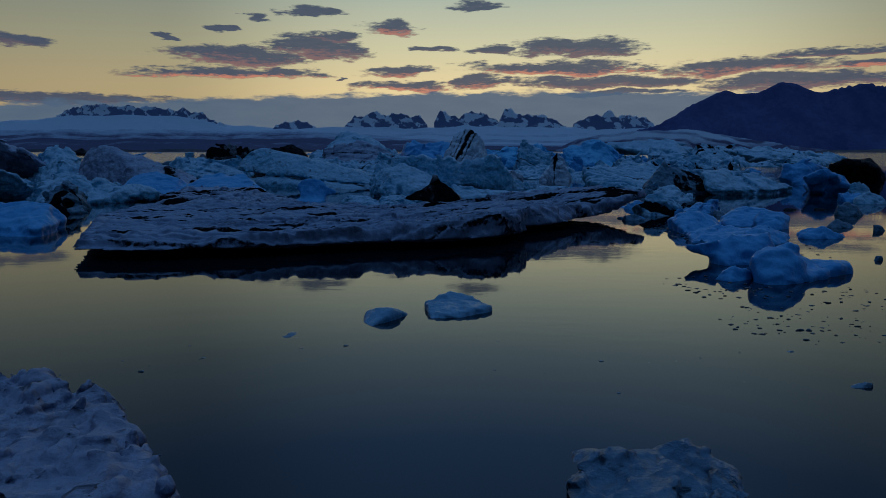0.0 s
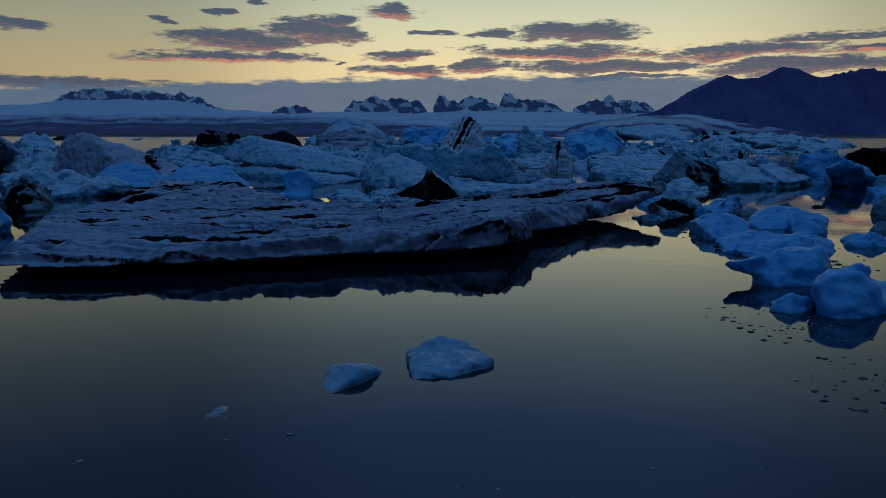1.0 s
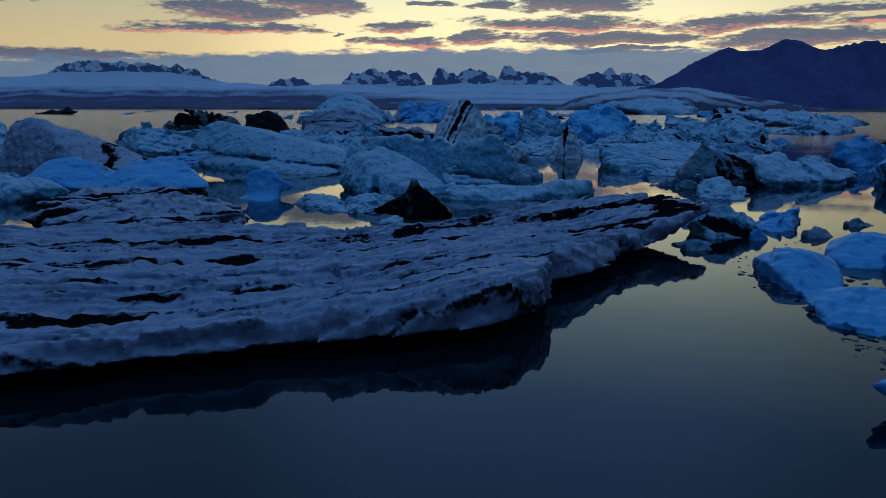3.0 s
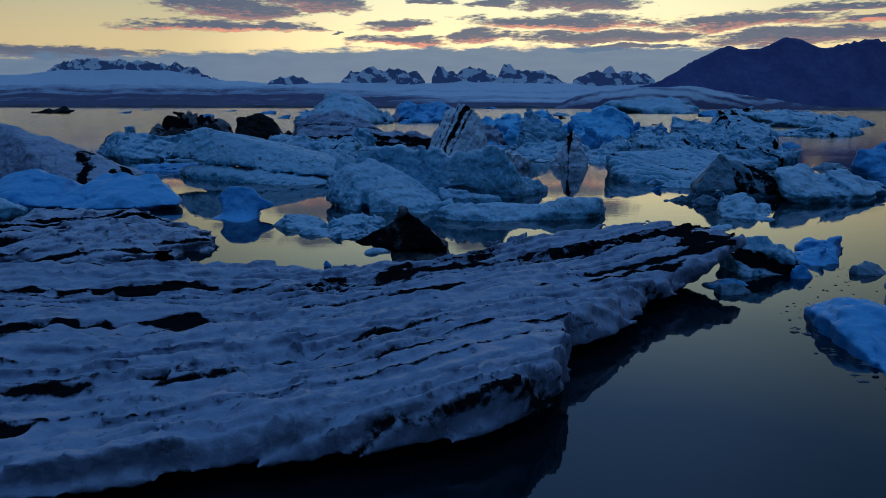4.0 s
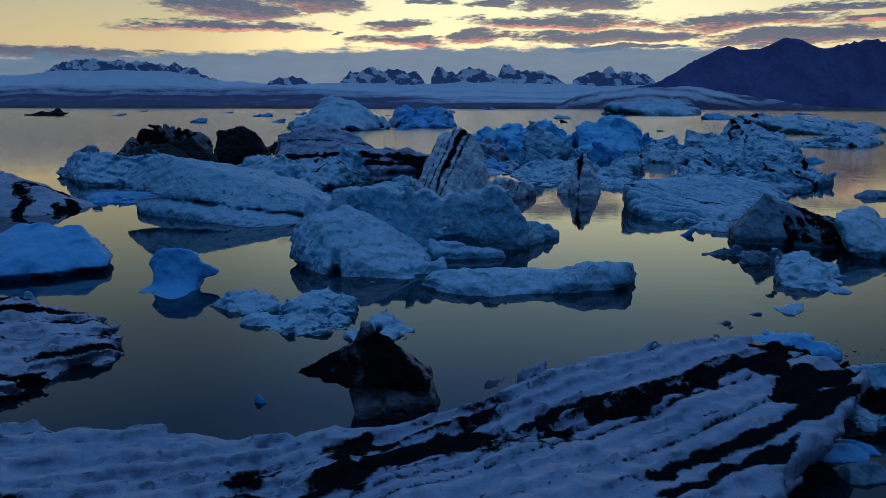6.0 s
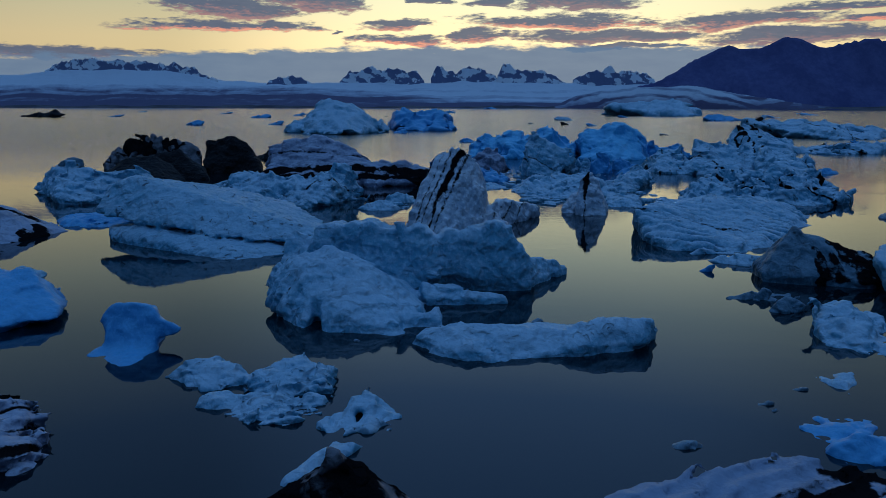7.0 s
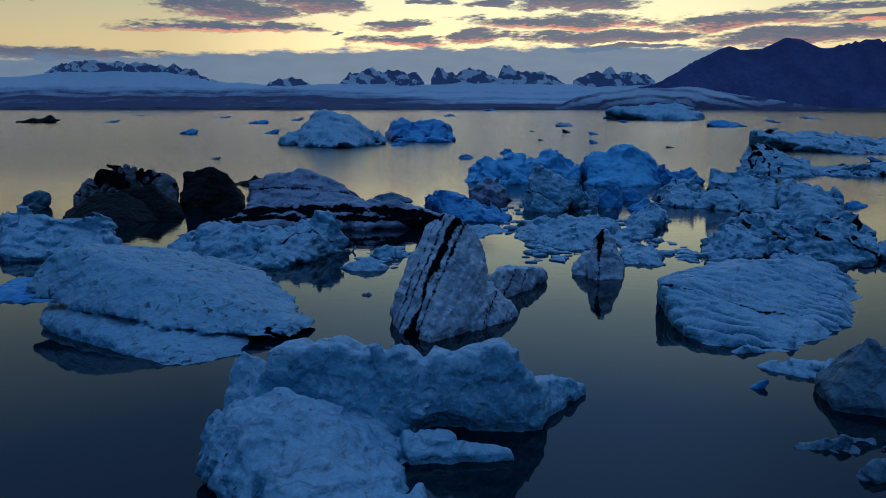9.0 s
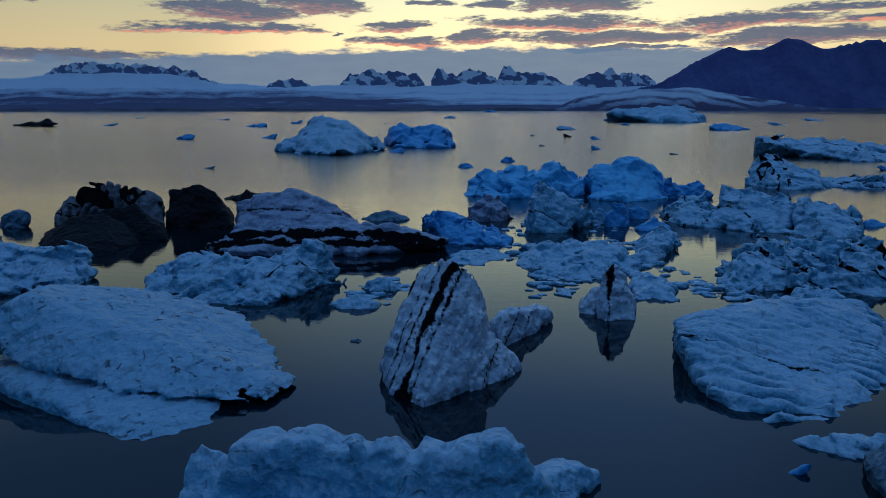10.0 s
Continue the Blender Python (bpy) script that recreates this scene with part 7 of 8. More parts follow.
berg("ice_chunk", [
    [(13.22, 65.6, 0), (13.57, 65.56, 0), (13.99, 65.62, 0), (13.15, 65.92, 0), (14.37, 65.96, 0), (13.59, 66.36, 0), (14.35, 66.36, 0), (14.6, 65.96, 0.4), (14.85, 65.96, 0.32), (14.19, 65.88, 0.18), (14.98, 65.88, 0.21)],
], ICE_TEAL, "low ledge of grey ice", step=0.077, lumps=0.04, lump_size=0.47, rough=0.016, rough_size=0.16, crag=0.067, crag_size=0.53, seed=88, keel=0.4, group='drifting ice chunks', category='ice chunk')

berg("ice_chunk", [
    [(14.54, 65.47, 0), (15.11, 65.4, 0), (15.82, 65.51, 0), (14.46, 66, 0), (16.48, 66.06, 0), (15.23, 66.73, 0), (16.5, 66.73, 0), (16.44, 66.06, 0.15), (16.85, 66.06, 0.08), (15.73, 65.93, 0.02), (17.03, 65.93, 0.1)],
], ICE_TEAL, "low ledge of grey ice", step=0.088, lumps=0.066, lump_size=0.77, rough=0.026, rough_size=0.26, crag=0.11, crag_size=0.88, seed=28, keel=0.4, group='drifting ice chunks', category='ice chunk')

berg("ice_chunk", [
    [(13.68, 71.74, 0), (13.87, 71.71, 0), (14.11, 71.75, 0), (13.62, 71.91, 0), (14.3, 71.93, 0), (13.85, 72.15, 0), (14.27, 72.15, 0), (14.54, 71.93, 0.55), (14.68, 71.93, 0.45), (14.32, 71.89, 0.38), (14.77, 71.89, 0.28)],
], ICE_BLUE, "small pointed blue ice piece", step=0.077, lumps=0.022, lump_size=0.26, rough=0.009, rough_size=0.09, crag=0.037, crag_size=0.29, seed=59, keel=0.4, group='drifting ice chunks', category='ice chunk')

berg("ice_block", [
    [(14.49, 58.87, 0), (15.63, 58.79, 0), (16.86, 57.03, 0), (15.39, 61.4, 1.1), (16.86, 61.4, 0.94), (17.27, 61.4, 0.58), (17.27, 61.4, -0.05), (18.9, 62, -1.02), (19.96, 62, -1.41), (16.65, 63, 0), (18.93, 63, 0)],
], ICE_WHITE, "white ice fin with a torn edge", step=0.103, lumps=0.13, lump_size=1.0, crag=0.25, crag_size=1.5, seed=121)

berg("ice_slab", [
    [(12.45, 55.54, 0), (12.8, 54.6, 0), (13.01, 53.68, 0), (13.35, 53.89, 0), (14.42, 55.86, 0), (13.55, 55.93, 0), (12.81, 55.23, 0.12), (13.24, 54.12, 0.12), (14.02, 55.46, 0.12)],
], ICE_WHITE, "thin triangular ice plate awash", step=0.099, lumps=0.05, lump_size=0.6, crag=0.07, crag_size=0.9, seed=123)

berg("ice_slab", [
    [(10.28, 51.66, 0), (10.28, 50.59, 0), (11, 49.75, 0), (11.74, 49.95, 0), (12.85, 51.67, 0), (11.57, 51.89, 0), (10.54, 51.16, 0.08), (11.27, 50.28, 0.08), (12.1, 51.24, 0.08)],
], ICE_BLUE, "submerged blue ice plate awash", step=0.0858, lumps=0.07, lump_size=0.7, crag=0.1, crag_size=0.9, seed=125)

berg("ice_slab", [
    [(15.1, 74.87, 0), (15.95, 73.8, 0), (18.05, 72.93, 0), (19.6, 74.91, 0), (17.31, 75.63, 0), (16, 74.59, 0.4), (17.75, 74.04, 0.4), (19.08, 74.73, 0.4)],
], ICE_WHITE, "low ice ledge in front of the ribbed berg", step=0.103, lumps=0.1, lump_size=0.8, crag=0.15, crag_size=1.2, seed=127)


# bergs on the other side
berg("iceberg", [
    [(-35.79, 76.25, 0), (-32.62, 77.73, 0), (-31.35, 83.24, 0), (-46.42, 79, 0), (-51.7, 87, 0), (-33.83, 86, 0), (-45.93, 81.5, 4.64), (-45.29, 81.5, 4.87), (-43.7, 81.5, 4.82), (-40.47, 81.5, 3.41), (-35.76, 81, 1.85), (-34.17, 81, 0.5)],
], ICE_DIRTY, "tall smooth iceberg with curved grooves and a black end", step=0.172, lumps=0.18, lump_size=3.0, crag=0.1, crag_size=2.4, seed=131, seams=[(-33.09, 79.0, 1.54, 0.72, -0.11, 0.69, 0.7), (-30.06, 79.0, 1.45, 0.57, -0.09, 0.81, 0.8), (-35.65, 79.5, 1.48, 0.6, -0.09, 0.79, 0.25)], layers=((0.9, -0.1, 0.4), 1.1, 0.3), chip=0.2)

berg("iceberg", [
    [(-51.95, 80.57, 0), (-46.48, 77.06, 0), (-45.74, 80.99, 0), (-63.22, 96, 0), (-56.17, 96, 0), (-57.44, 90, 3.19), (-55.31, 90, 4.49), (-53.78, 90, 4.22), (-51.17, 90, 2.04)],
], ICE_WHITE, "pale iceberg with a broken crest", step=0.215, lumps=0.24, lump_size=2.0, crag=0.5, crag_size=2.7, seed=133)

berg("iceberg", [
    [(-73, 96.57, 0), (-65.72, 96.9, 0), (-81.57, 131.16, 0), (-70.49, 92, 0), (-58.43, 92, 0), (-64.49, 86, 5.56), (-60.09, 86, 5.34), (-57.28, 86, 3.86), (-53.76, 86, 2.02)],
], ICE_DIRTY, "sloping dirty iceberg streaked with ash", step=0.215, lumps=0.24, lump_size=2.0, crag=0.5, crag_size=2.7, seed=135, ash=((0.3, 0.2, 0.9), 3.0, 0.5, 0.35))

berg("iceberg", [
    [(-32.4, 50.27, 0), (-29.94, 51.15, 0), (-28.86, 53.15, 0), (-27.03, 57.67, 0), (-40.1, 60, 0), (-28.89, 60, 0), (-34.82, 55, 1.61), (-32.69, 55, 2.02), (-30.67, 55, 1.55), (-27.83, 55, 0.92), (-25.79, 55, 0.65)],
], ICE_WHITE, "low white iceberg with rounded lumps", step=0.154, lumps=0.21, lump_size=1.5, crag=0.44, crag_size=1.95, seed=137)

berg("iceberg", [
    [(-29.72, 46.6, 0), (-26.52, 43.31, 0), (-25.76, 44.58, 0), (-30.29, 52.87, 0), (-31.7, 50, 0), (-29.11, 50, 0), (-30, 47.5, 0.99), (-28.92, 47.5, 1.78), (-28.13, 47.5, 1.51), (-27.33, 47.5, 0.33)],
], ICE_TEAL, "small grey iceberg with dark hollows beside the floe", step=0.103, lumps=0.15, lump_size=1.0, crag=0.38, crag_size=1.5, seed=139, ash=((0.7, -0.3, 0.4), 1.6, 0.5, 0.3))

berg("iceberg", [
    [(-42.56, 57.48, 0), (-39.65, 59.08, 0), (-40.11, 63.02, 0), (-44.87, 60, 0), (-38.85, 60, 0), (-40.01, 55, 2.56), (-37.65, 55, 2.56), (-35.83, 55, 1.74)],
], ICE_WHITE, "low white ice shelf with lumps", step=0.154, lumps=0.18, lump_size=1.4, crag=0.38, crag_size=1.95, seed=141)

berg("iceberg", [
    [(-23.31, 30.6, 0), (-21.35, 30.09, 0), (-19.84, 30.16, 0), (-21.56, 36.18, 0), (-29.8, 39, 0), (-24.07, 38, 0), (-26.48, 35.8, 1.22), (-25.25, 35.8, 1.23), (-23.69, 35.8, 1.41), (-22.47, 35.8, 1.24), (-21.78, 35.8, 0.34)],
], ICE_BLUE, "flat-topped clear blue iceberg", step=0.111, lumps=0.13, lump_size=1.4, crag=0.15, crag_size=1.95, notch=0.3, seed=143)

berg("ice_slab", [
    [(-31.26, 79.44, 0), (-27.7, 77.31, 0), (-23.15, 74.88, 0), (-24.73, 78.29, 0), (-30.11, 83.03, 0), (-30.21, 80.16, 0.35), (-25.16, 78.26, 0.35)],
    [(-33.97, 84.9, 0), (-30.05, 84.58, 0), (-26.72, 85.84, 0), (-31.1, 94.5, 0), (-35.88, 91.43, 0), (-33.72, 86.87, 0.5), (-29.07, 89.22, 0.5)],
], ICE_BLUE, "thin low ice ledges beside the tilted slab", step=0.138, lumps=0.13, lump_size=1.2, crag=0.19, crag_size=1.5, seed=145)

berg("ice_chunk", [
    [(-26.05, 68.33, 0), (-25.18, 68.25, 0), (-24.4, 68.37, 0), (-26.99, 68.96, 0), (-24.4, 69.04, 0), (-27.1, 69.83, 0), (-25.41, 69.83, 0), (-25.83, 69.04, 0.61), (-25.35, 69.04, 0.49), (-26.59, 68.88, 0.28), (-24.94, 68.88, 0.31)],
], ICE_WHITE, "low pale ice with an upturned tip", step=0.0858, lumps=0.079, lump_size=0.92, rough=0.032, rough_size=0.32, crag=0.132, crag_size=1.05, seed=8, keel=0.4, group='drifting ice chunks', category='ice chunk')


# ice close by at the start
berg("ice_floe", [
    [(-7, 9.73, 0.75), (-6.3, 9.84, 0.75), (-4.77, 8.75, 0.75), (-3.81, 7.41, 0.75), (-3.1, 6.76, 0.75), (-2.91, 6.28, 0.75), (-7, 9.78, 0), (-6.3, 9.89, 0), (-4.77, 8.8, 0), (-3.81, 7.46, 0), (-3.1, 6.81, 0), (-2.91, 6.33, 0), (-6.5, 4, 0.75), (-3, 4, 0.6), (-6.5, 4, 0), (-3, 4, 0), (-9, 6, 0.75), (-9, 6, 0)],
    [(-4.8, 8.85, 0), (-3.85, 7.5, 0), (-3.1, 6.85, 0), (-2.88, 6.3, 0), (-3.5, 6, 0), (-4.6, 7.8, 0), (-4.85, 8.75, 0.68), (-3.85, 7.42, 0.7), (-3.1, 6.78, 0.68), (-2.92, 6.28, 0.66), (-3.4, 6, 0.7), (-4.5, 7.8, 0.72)],
], ICE_PITTED, "pitted white ice floe with deep melt hollows", step=0.0605, lumps=0.07, lump_size=0.5, rough=0.025, rough_size=0.2, crag=-0.13, crag_size=0.3, chip=0, notch=0.1, notch_top=0.3, parts=('slab', 'lip'), seed=151, category='ice floe')

berg("ice_slab", [
    [(1.24, 9.17, 0), (1.9, 9.3, 0), (2.72, 9.25, 0), (3.3, 8.77, 0), (3.41, 8.01, 0), (2.09, 7.02, 0), (1.09, 7.31, 0), (1.17, 8.67, 0), (1.49, 8.68, 0.1), (2.64, 8.98, 0.1), (2.87, 9.25, 0.1), (3.06, 8.3, 0.1), (1.97, 7.71, 0.1)],
], ICE_AWASH, "ice plate awash with bright wet crests", step=0.055, lumps=0.04, lump_size=0.5, rough=0.02, rough_size=0.15, crag=0.1, crag_size=0.52, seed=153)

berg("ice_block", [
    [(-2.7, 16.09, 0), (-2.46, 15.73, 0), (-2.06, 16.23, 0), (-1.68, 17, 0), (-2.83, 17.4, 0), (-2, 17.6, 0), (-2.75, 16.55, 0.05), (-2.62, 16.55, 0.19), (-2.3, 16.55, 0.31), (-1.99, 16.55, 0.3), (-1.82, 16.55, 0.16)],
], ICE_WET, "rounded blue ice piece with wet edges", step=0.0495, lumps=0.02, lump_size=0.5, crag=0.02, crag_size=0.6, rough=0.01, seed=155)

berg("ice_block", [
    [(-1.16, 16.5, 0), (-0.3, 16.75, 0), (0.42, 17.4, 0), (0.43, 17.75, 0), (-0.16, 18.5, 0), (-1.35, 18.1, 0), (-1.1, 16.8, 0.12), (-0.2, 17, 0.18), (0.38, 17.5, 0.16), (-1.28, 17.6, 0.2), (-0.5, 17.8, 0.26)],
    [(-1.4, 17.7, 0), (-0.98, 18.6, 0), (-0.2, 18.6, 0), (0.2, 18, 0), (-1.2, 18, 0.24), (-0.85, 18.3, 0.4), (-0.4, 18.3, 0.34), (0, 18.1, 0.24)],
], ICE_WET, "flat blue ice piece with a scalloped top and raised crest", step=0.055, lumps=0.03, lump_size=0.5, crag=0.04, crag_size=0.3, chip=0.3, rough=0.015, rough_size=0.12, parts=('plate', 'crest'), seed=157, keel=0.4)

berg("ice_chunk", [
    [(-4.22, 14.64, 0), (-4.01, 14.62, 0), (-3.8, 14.66, 0), (-4.39, 14.81, 0), (-3.73, 14.83, 0), (-4.33, 15.03, 0), (-3.91, 15.03, 0), (-4.12, 14.83, 0.08), (-4, 14.83, 0.06), (-4.32, 14.79, 0.04), (-3.9, 14.79, 0.04)],
], ICE_SLUSH, "thin wet ice fragment", step=0.077, lumps=0.021, lump_size=0.24, rough=0.008, rough_size=0.08, crag=0.034, crag_size=0.27, seed=50, keel=0.4, group='drifting ice chunks', category='ice chunk')

berg("ice_chunk", [
    [(-4.08, 14.78, 0), (-3.86, 14.76, 0), (-3.65, 14.8, 0), (-4.27, 14.96, 0), (-3.6, 14.98, 0), (-4.24, 15.19, 0), (-3.8, 15.19, 0), (-4.07, 14.98, 0.09), (-3.94, 14.98, 0.07), (-4.28, 14.93, 0.05), (-3.84, 14.93, 0.03)],
], ICE_SLUSH, "thin wet ice fragment", step=0.077, lumps=0.021, lump_size=0.25, rough=0.009, rough_size=0.09, crag=0.036, crag_size=0.29, seed=23, keel=0.4, group='drifting ice chunks', category='ice chunk')

berg("ice_chunk", [
    [(-7.93, 12.64, 0), (-7.8, 12.62, 0), (-7.68, 12.64, 0), (-8.07, 12.73, 0), (-7.68, 12.75, 0), (-8.08, 12.87, 0), (-7.83, 12.87, 0), (-8.05, 12.75, 0.06), (-7.97, 12.75, 0.05), (-8.16, 12.72, 0.03), (-7.91, 12.72, 0.03)],
], ICE_SLUSH, "thin wet ice fragment", step=0.077, lumps=0.012, lump_size=0.14, rough=0.005, rough_size=0.05, crag=0.02, crag_size=0.16, seed=41, keel=0.4, group='drifting ice chunks', category='ice chunk')

berg("ice_chunk", [
    [(-5.75, 12.87, 0), (-5.71, 12.87, 0), (-5.67, 12.88, 0), (-5.79, 12.91, 0), (-5.67, 12.91, 0), (-5.79, 12.95, 0), (-5.71, 12.95, 0), (-5.85, 12.91, 0.04), (-5.83, 12.91, 0.04), (-5.89, 12.9, 0.02), (-5.81, 12.9, 0.02)],
], ICE_SLUSH, "thin wet ice fragment", step=0.077, lumps=0.004, lump_size=0.05, rough=0.002, rough_size=0.02, crag=0.007, crag_size=0.05, seed=17, keel=0.4, group='drifting ice chunks', category='ice chunk')

berg("ice_chunk", [
    [(-4.68, 12.97, 0), (-4.58, 12.96, 0), (-4.49, 12.98, 0), (-4.76, 13.04, 0), (-4.47, 13.05, 0), (-4.74, 13.15, 0), (-4.55, 13.15, 0), (-4.7, 13.05, 0.06), (-4.65, 13.05, 0.05), (-4.79, 13.04, 0.03), (-4.61, 13.04, 0.05)],
], ICE_SLUSH, "thin wet ice fragment", step=0.077, lumps=0.009, lump_size=0.11, rough=0.004, rough_size=0.04, crag=0.015, crag_size=0.12, seed=46, keel=0.4, group='drifting ice chunks', category='ice chunk')

berg("ice_chunk", [
    [(6.12, 14.04, 0), (6.23, 14.03, 0), (6.35, 14.05, 0), (6.09, 14.13, 0), (6.46, 14.14, 0), (6.22, 14.26, 0), (6.44, 14.26, 0), (6.41, 14.14, 0.11), (6.48, 14.14, 0.09), (6.29, 14.12, 0.05), (6.52, 14.12, 0.05)],
], ICE_SLUSH, "thin wet ice fragment", step=0.077, lumps=0.012, lump_size=0.13, rough=0.005, rough_size=0.05, crag=0.019, crag_size=0.15, seed=22, keel=0.4, group='drifting ice chunks', category='ice chunk')

berg("ice_chunk", [
    [(5.1, 11.63, 0), (5.18, 11.62, 0), (5.28, 11.64, 0), (5.08, 11.71, 0), (5.37, 11.71, 0), (5.18, 11.81, 0), (5.36, 11.81, 0), (5.38, 11.71, 0.11), (5.44, 11.71, 0.09), (5.29, 11.7, 0.07), (5.47, 11.7, 0.08)],
], ICE_SLUSH, "thin wet ice fragment", step=0.077, lumps=0.009, lump_size=0.11, rough=0.004, rough_size=0.04, crag=0.016, crag_size=0.12, seed=32, keel=0.4, group='drifting ice chunks', category='ice chunk')

berg("ice_chunk", [
    [(4.94, 10.65, 0), (5, 10.64, 0), (5.07, 10.65, 0), (4.93, 10.7, 0), (5.12, 10.7, 0), (5, 10.76, 0), (5.12, 10.76, 0), (5.21, 10.7, 0.06), (5.25, 10.7, 0.05), (5.15, 10.69, 0.04), (5.27, 10.69, 0.04)],
], ICE_SLUSH, "thin wet ice fragment", step=0.077, lumps=0.006, lump_size=0.07, rough=0.002, rough_size=0.02, crag=0.01, crag_size=0.08, seed=10, keel=0.4, group='drifting ice chunks', category='ice chunk')

berg("ice_chunk", [
    [(4.79, 9.6, 0), (4.84, 9.6, 0), (4.9, 9.61, 0), (4.78, 9.65, 0), (4.95, 9.65, 0), (4.84, 9.71, 0), (4.95, 9.71, 0), (5.07, 9.65, 0.12), (5.1, 9.65, 0.1), (5.01, 9.64, 0.06), (5.12, 9.64, 0.07)],
], ICE_SLUSH, "thin wet ice fragment", step=0.077, lumps=0.006, lump_size=0.07, rough=0.002, rough_size=0.02, crag=0.009, crag_size=0.07, seed=29, keel=0.4, group='drifting ice chunks', category='ice chunk')

berg("ice_chunk", [
    [(6.36, 11.92, 0), (6.5, 11.91, 0), (6.66, 11.93, 0), (6.34, 12.05, 0), (6.82, 12.06, 0), (6.52, 12.21, 0), (6.81, 12.21, 0), (6.77, 12.06, 0.13), (6.86, 12.06, 0.1), (6.61, 12.03, 0.09), (6.91, 12.03, 0.07)],
], ICE_SLUSH, "thin wet ice fragment", step=0.077, lumps=0.015, lump_size=0.18, rough=0.006, rough_size=0.06, crag=0.025, crag_size=0.2, seed=44, keel=0.4, group='drifting ice chunks', category='ice chunk')

berg("ice_chunk", [
    [(-7.4, 13.89, 0), (-7.37, 13.89, 0), (-7.34, 13.89, 0), (-7.43, 13.91, 0), (-7.34, 13.91, 0), (-7.43, 13.94, 0), (-7.37, 13.94, 0), (-7.52, 13.91, 0.05), (-7.5, 13.91, 0.04), (-7.55, 13.91, 0.03), (-7.49, 13.91, 0.04)],
], ICE_SLUSH, "thin wet ice fragment", step=0.077, lumps=0.003, lump_size=0.03, rough=0.001, rough_size=0.01, crag=0.005, crag_size=0.04, seed=19, keel=0.4, group='drifting ice chunks', category='ice chunk')

berg("ice_chunk", [
    [(-1.55, 13.81, 0), (-1.53, 13.8, 0), (-1.5, 13.81, 0), (-1.57, 13.82, 0), (-1.49, 13.83, 0), (-1.55, 13.85, 0), (-1.51, 13.85, 0), (-1.55, 13.83, 0.06), (-1.53, 13.83, 0.05), (-1.57, 13.82, 0.05), (-1.52, 13.82, 0.04)],
], ICE_SLUSH, "thin wet ice fragment", step=0.077, lumps=0.002, lump_size=0.03, rough=0.001, rough_size=0.01, crag=0.004, crag_size=0.03, seed=17, keel=0.4, group='drifting ice chunks', category='ice chunk')

berg("ice_chunk", [
    [(-4.51, 13, 0), (-4.46, 13, 0), (-4.41, 13.01, 0), (-4.56, 13.05, 0), (-4.4, 13.05, 0), (-4.56, 13.1, 0), (-4.46, 13.1, 0), (-4.7, 13.05, 0.08), (-4.67, 13.05, 0.06), (-4.75, 13.04, 0.04), (-4.64, 13.04, 0.04)],
], ICE_SLUSH, "thin wet ice fragment", step=0.077, lumps=0.005, lump_size=0.06, rough=0.002, rough_size=0.02, crag=0.009, crag_size=0.07, seed=38, keel=0.4, group='drifting ice chunks', category='ice chunk')


# brash ice: fields of small broken pieces

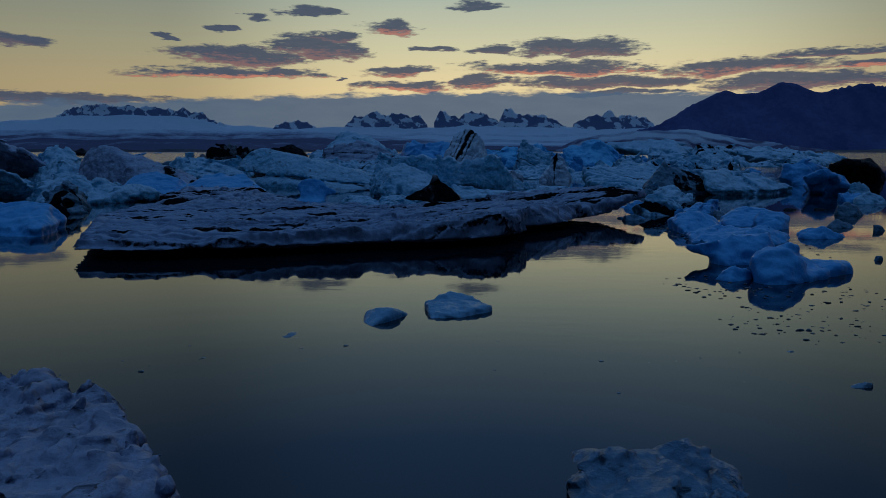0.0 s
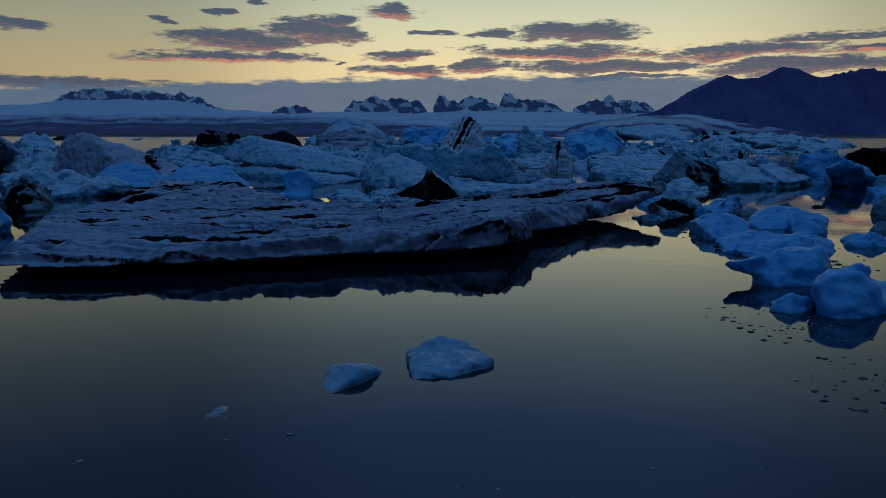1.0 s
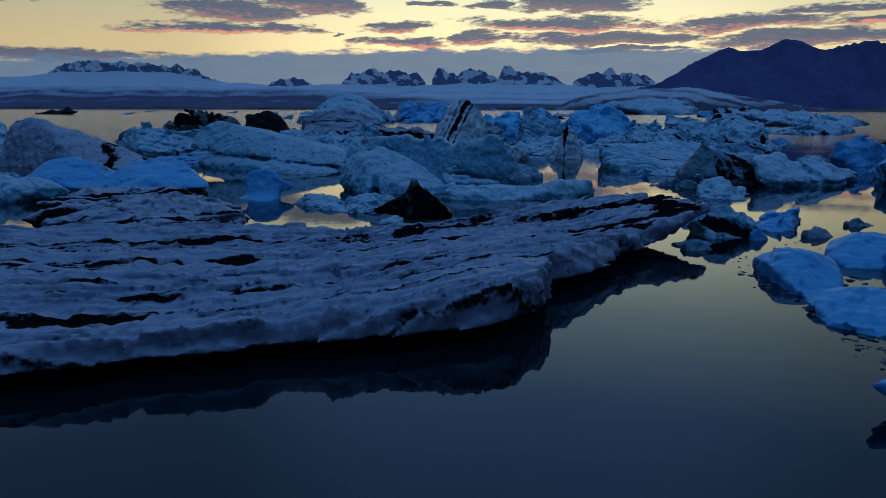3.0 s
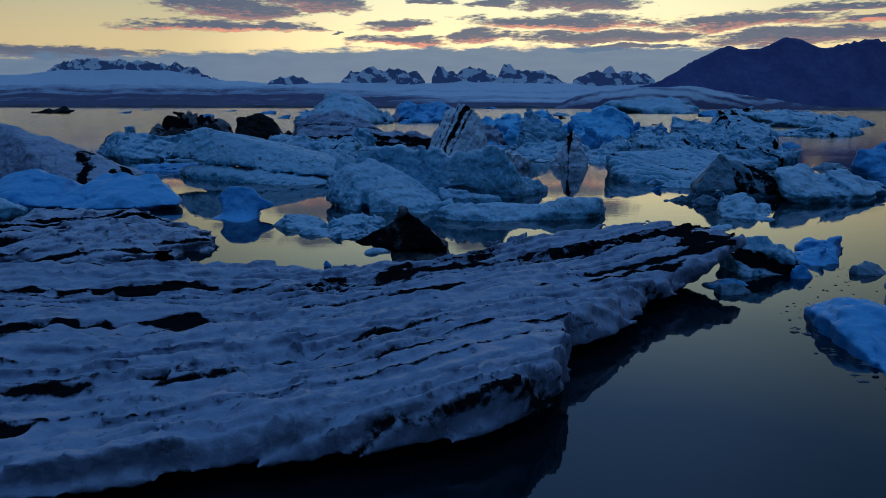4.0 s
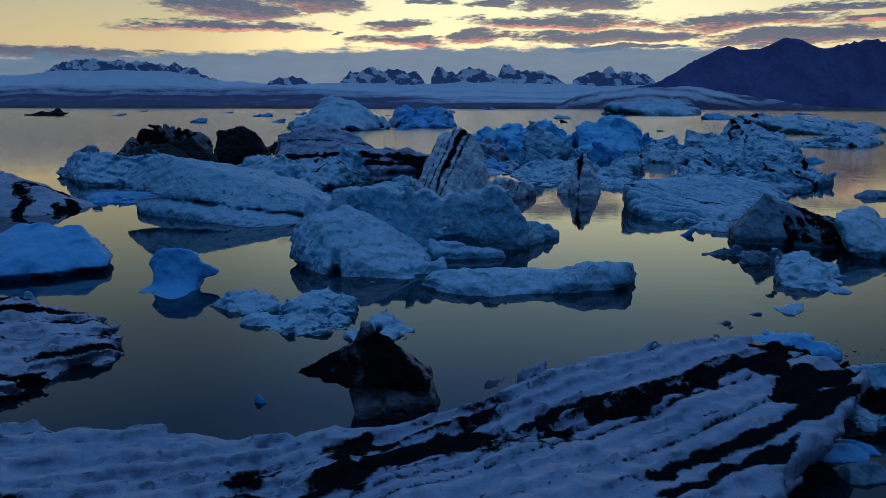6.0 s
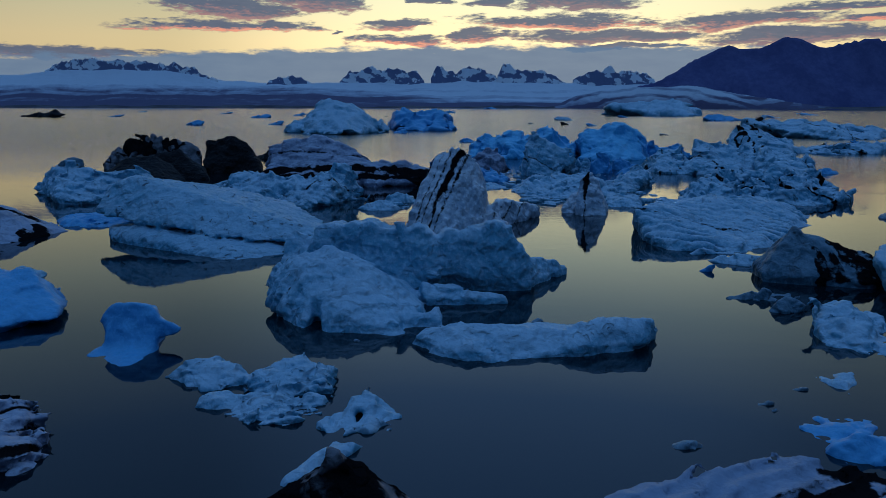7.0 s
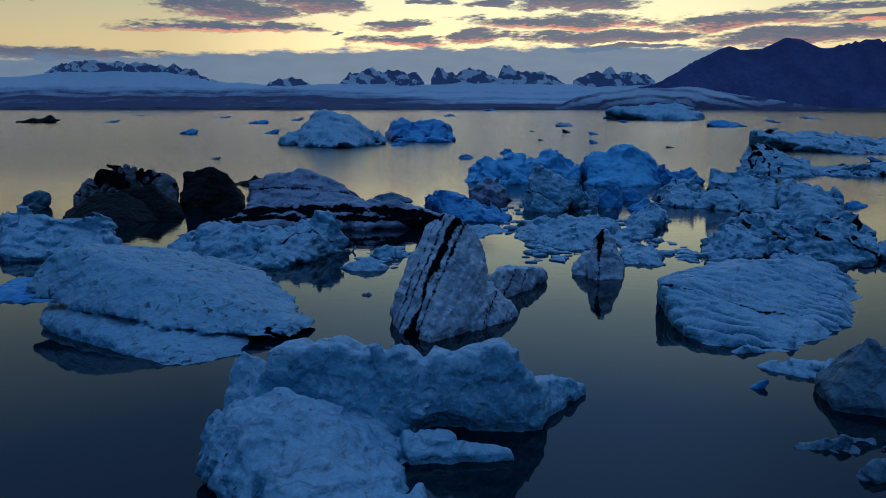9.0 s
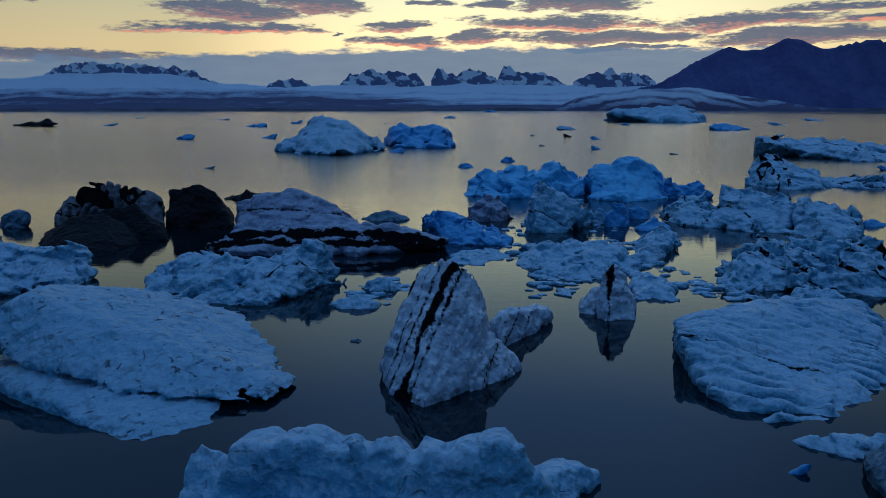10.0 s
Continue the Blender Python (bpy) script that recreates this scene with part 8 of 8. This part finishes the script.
def brash(label, spots, count, size, mat, seed):
    """Small broken plates scattered within ellipses (x, y, rx, ry) on the water, too many to count."""
    rng = np.random.RandomState(seed)
    verts, faces = [], []
    for x, y, rx, ry in spots:
        for _ in range(count):
            a, r = rng.uniform(0, 2 * math.pi), math.sqrt(rng.uniform())
            cx, cy = x + rx * r * math.cos(a), y + ry * r * math.sin(a)
            k, s = rng.randint(5, 8), size * rng.uniform(0.25, 1.0) ** 2
            high, turn, squeeze = s * rng.uniform(0.05, 0.35), rng.uniform(0, 6.3), rng.uniform(0.4, 1)
            start = len(verts)
            ring = [(turn + 2 * math.pi * i / k + rng.uniform(-0.4, 0.4), s * rng.uniform(0.35, 1.15)) for i in range(k)]
            for z, grow in ((-0.05, 1.0), (high * 0.5, 1.0), (high, 0.72)):
                verts += [(cx + grow * d * math.cos(b), cy + grow * squeeze * d * math.sin(b), z * rng.uniform(0.8, 1.1)) for b, d in ring]
            verts.append((cx, cy, high * 1.15))
            for lvl in (0, 1):
                for i in range(k):
                    j = (i + 1) % k
                    faces.append((start + lvl * k + i, start + lvl * k + j, start + (lvl + 1) * k + j))
                    faces.append((start + lvl * k + i, start + (lvl + 1) * k + j, start + (lvl + 1) * k + i))
            faces += [(start + 2 * k + i, start + 2 * k + (i + 1) % k, start + 3 * k) for i in range(k)]
    me = mesh_from("brash_ice", np.array(verts), np.array(faces), mat, False, ash=np.zeros(len(verts)))
    return tagged(new("brash_ice", me), label, "brash ice", kind="stuff")


brash("scattered small pieces of broken white ice", [(19.1, 105.3, 2.1, 5.2), (6.8, 102.4, 2.3, 3.7), (-7.4, 100.9, 2.6, 4.5), (4.9, 122.6, 2.2, 11.7), (16.9, 122.0, 2.7, 13.0), (20.9, 102.1, 1.8, 2.9)], 34, 1.1, ICE_WHITE, 5)
brash("wet dark brash ice drifting between blue chunks", [(7.2, 21.0, 1.6, 2.0), (9.4, 20.6, 2.0, 3.0), (13.0, 35.4, 1.8, 10.3), (7.5, 16.5, 1.8, 2.0), (13.4, 46.9, 2.0, 4.0)], 110, 0.1, ICE_BRASH, 9)
brash("brash ice packed round the blue hummocks", [(11.2, 35.1, 2.1, 5.2), (10.9, 28.8, 2.0, 2.1)], 260, 0.17, ICE_BRASH, 12)
brash("tiny pieces of ice drifting far out", [(-63.7, 1349.5, 56.1, 1133.7), (47.5, 1249.2, 55.1, 1029.7), (-19.3, 2547.0, 200.8, 2003.1)], 60, 2.2, ICE_SLUSH, 15)
brash("tiny slivers of ice on still water", [(-4.8, 13.3, 3.3, 1.2), (2.4, 13.1, 3.7, 1.9)], 14, 0.1, ICE_SLUSH, 18)
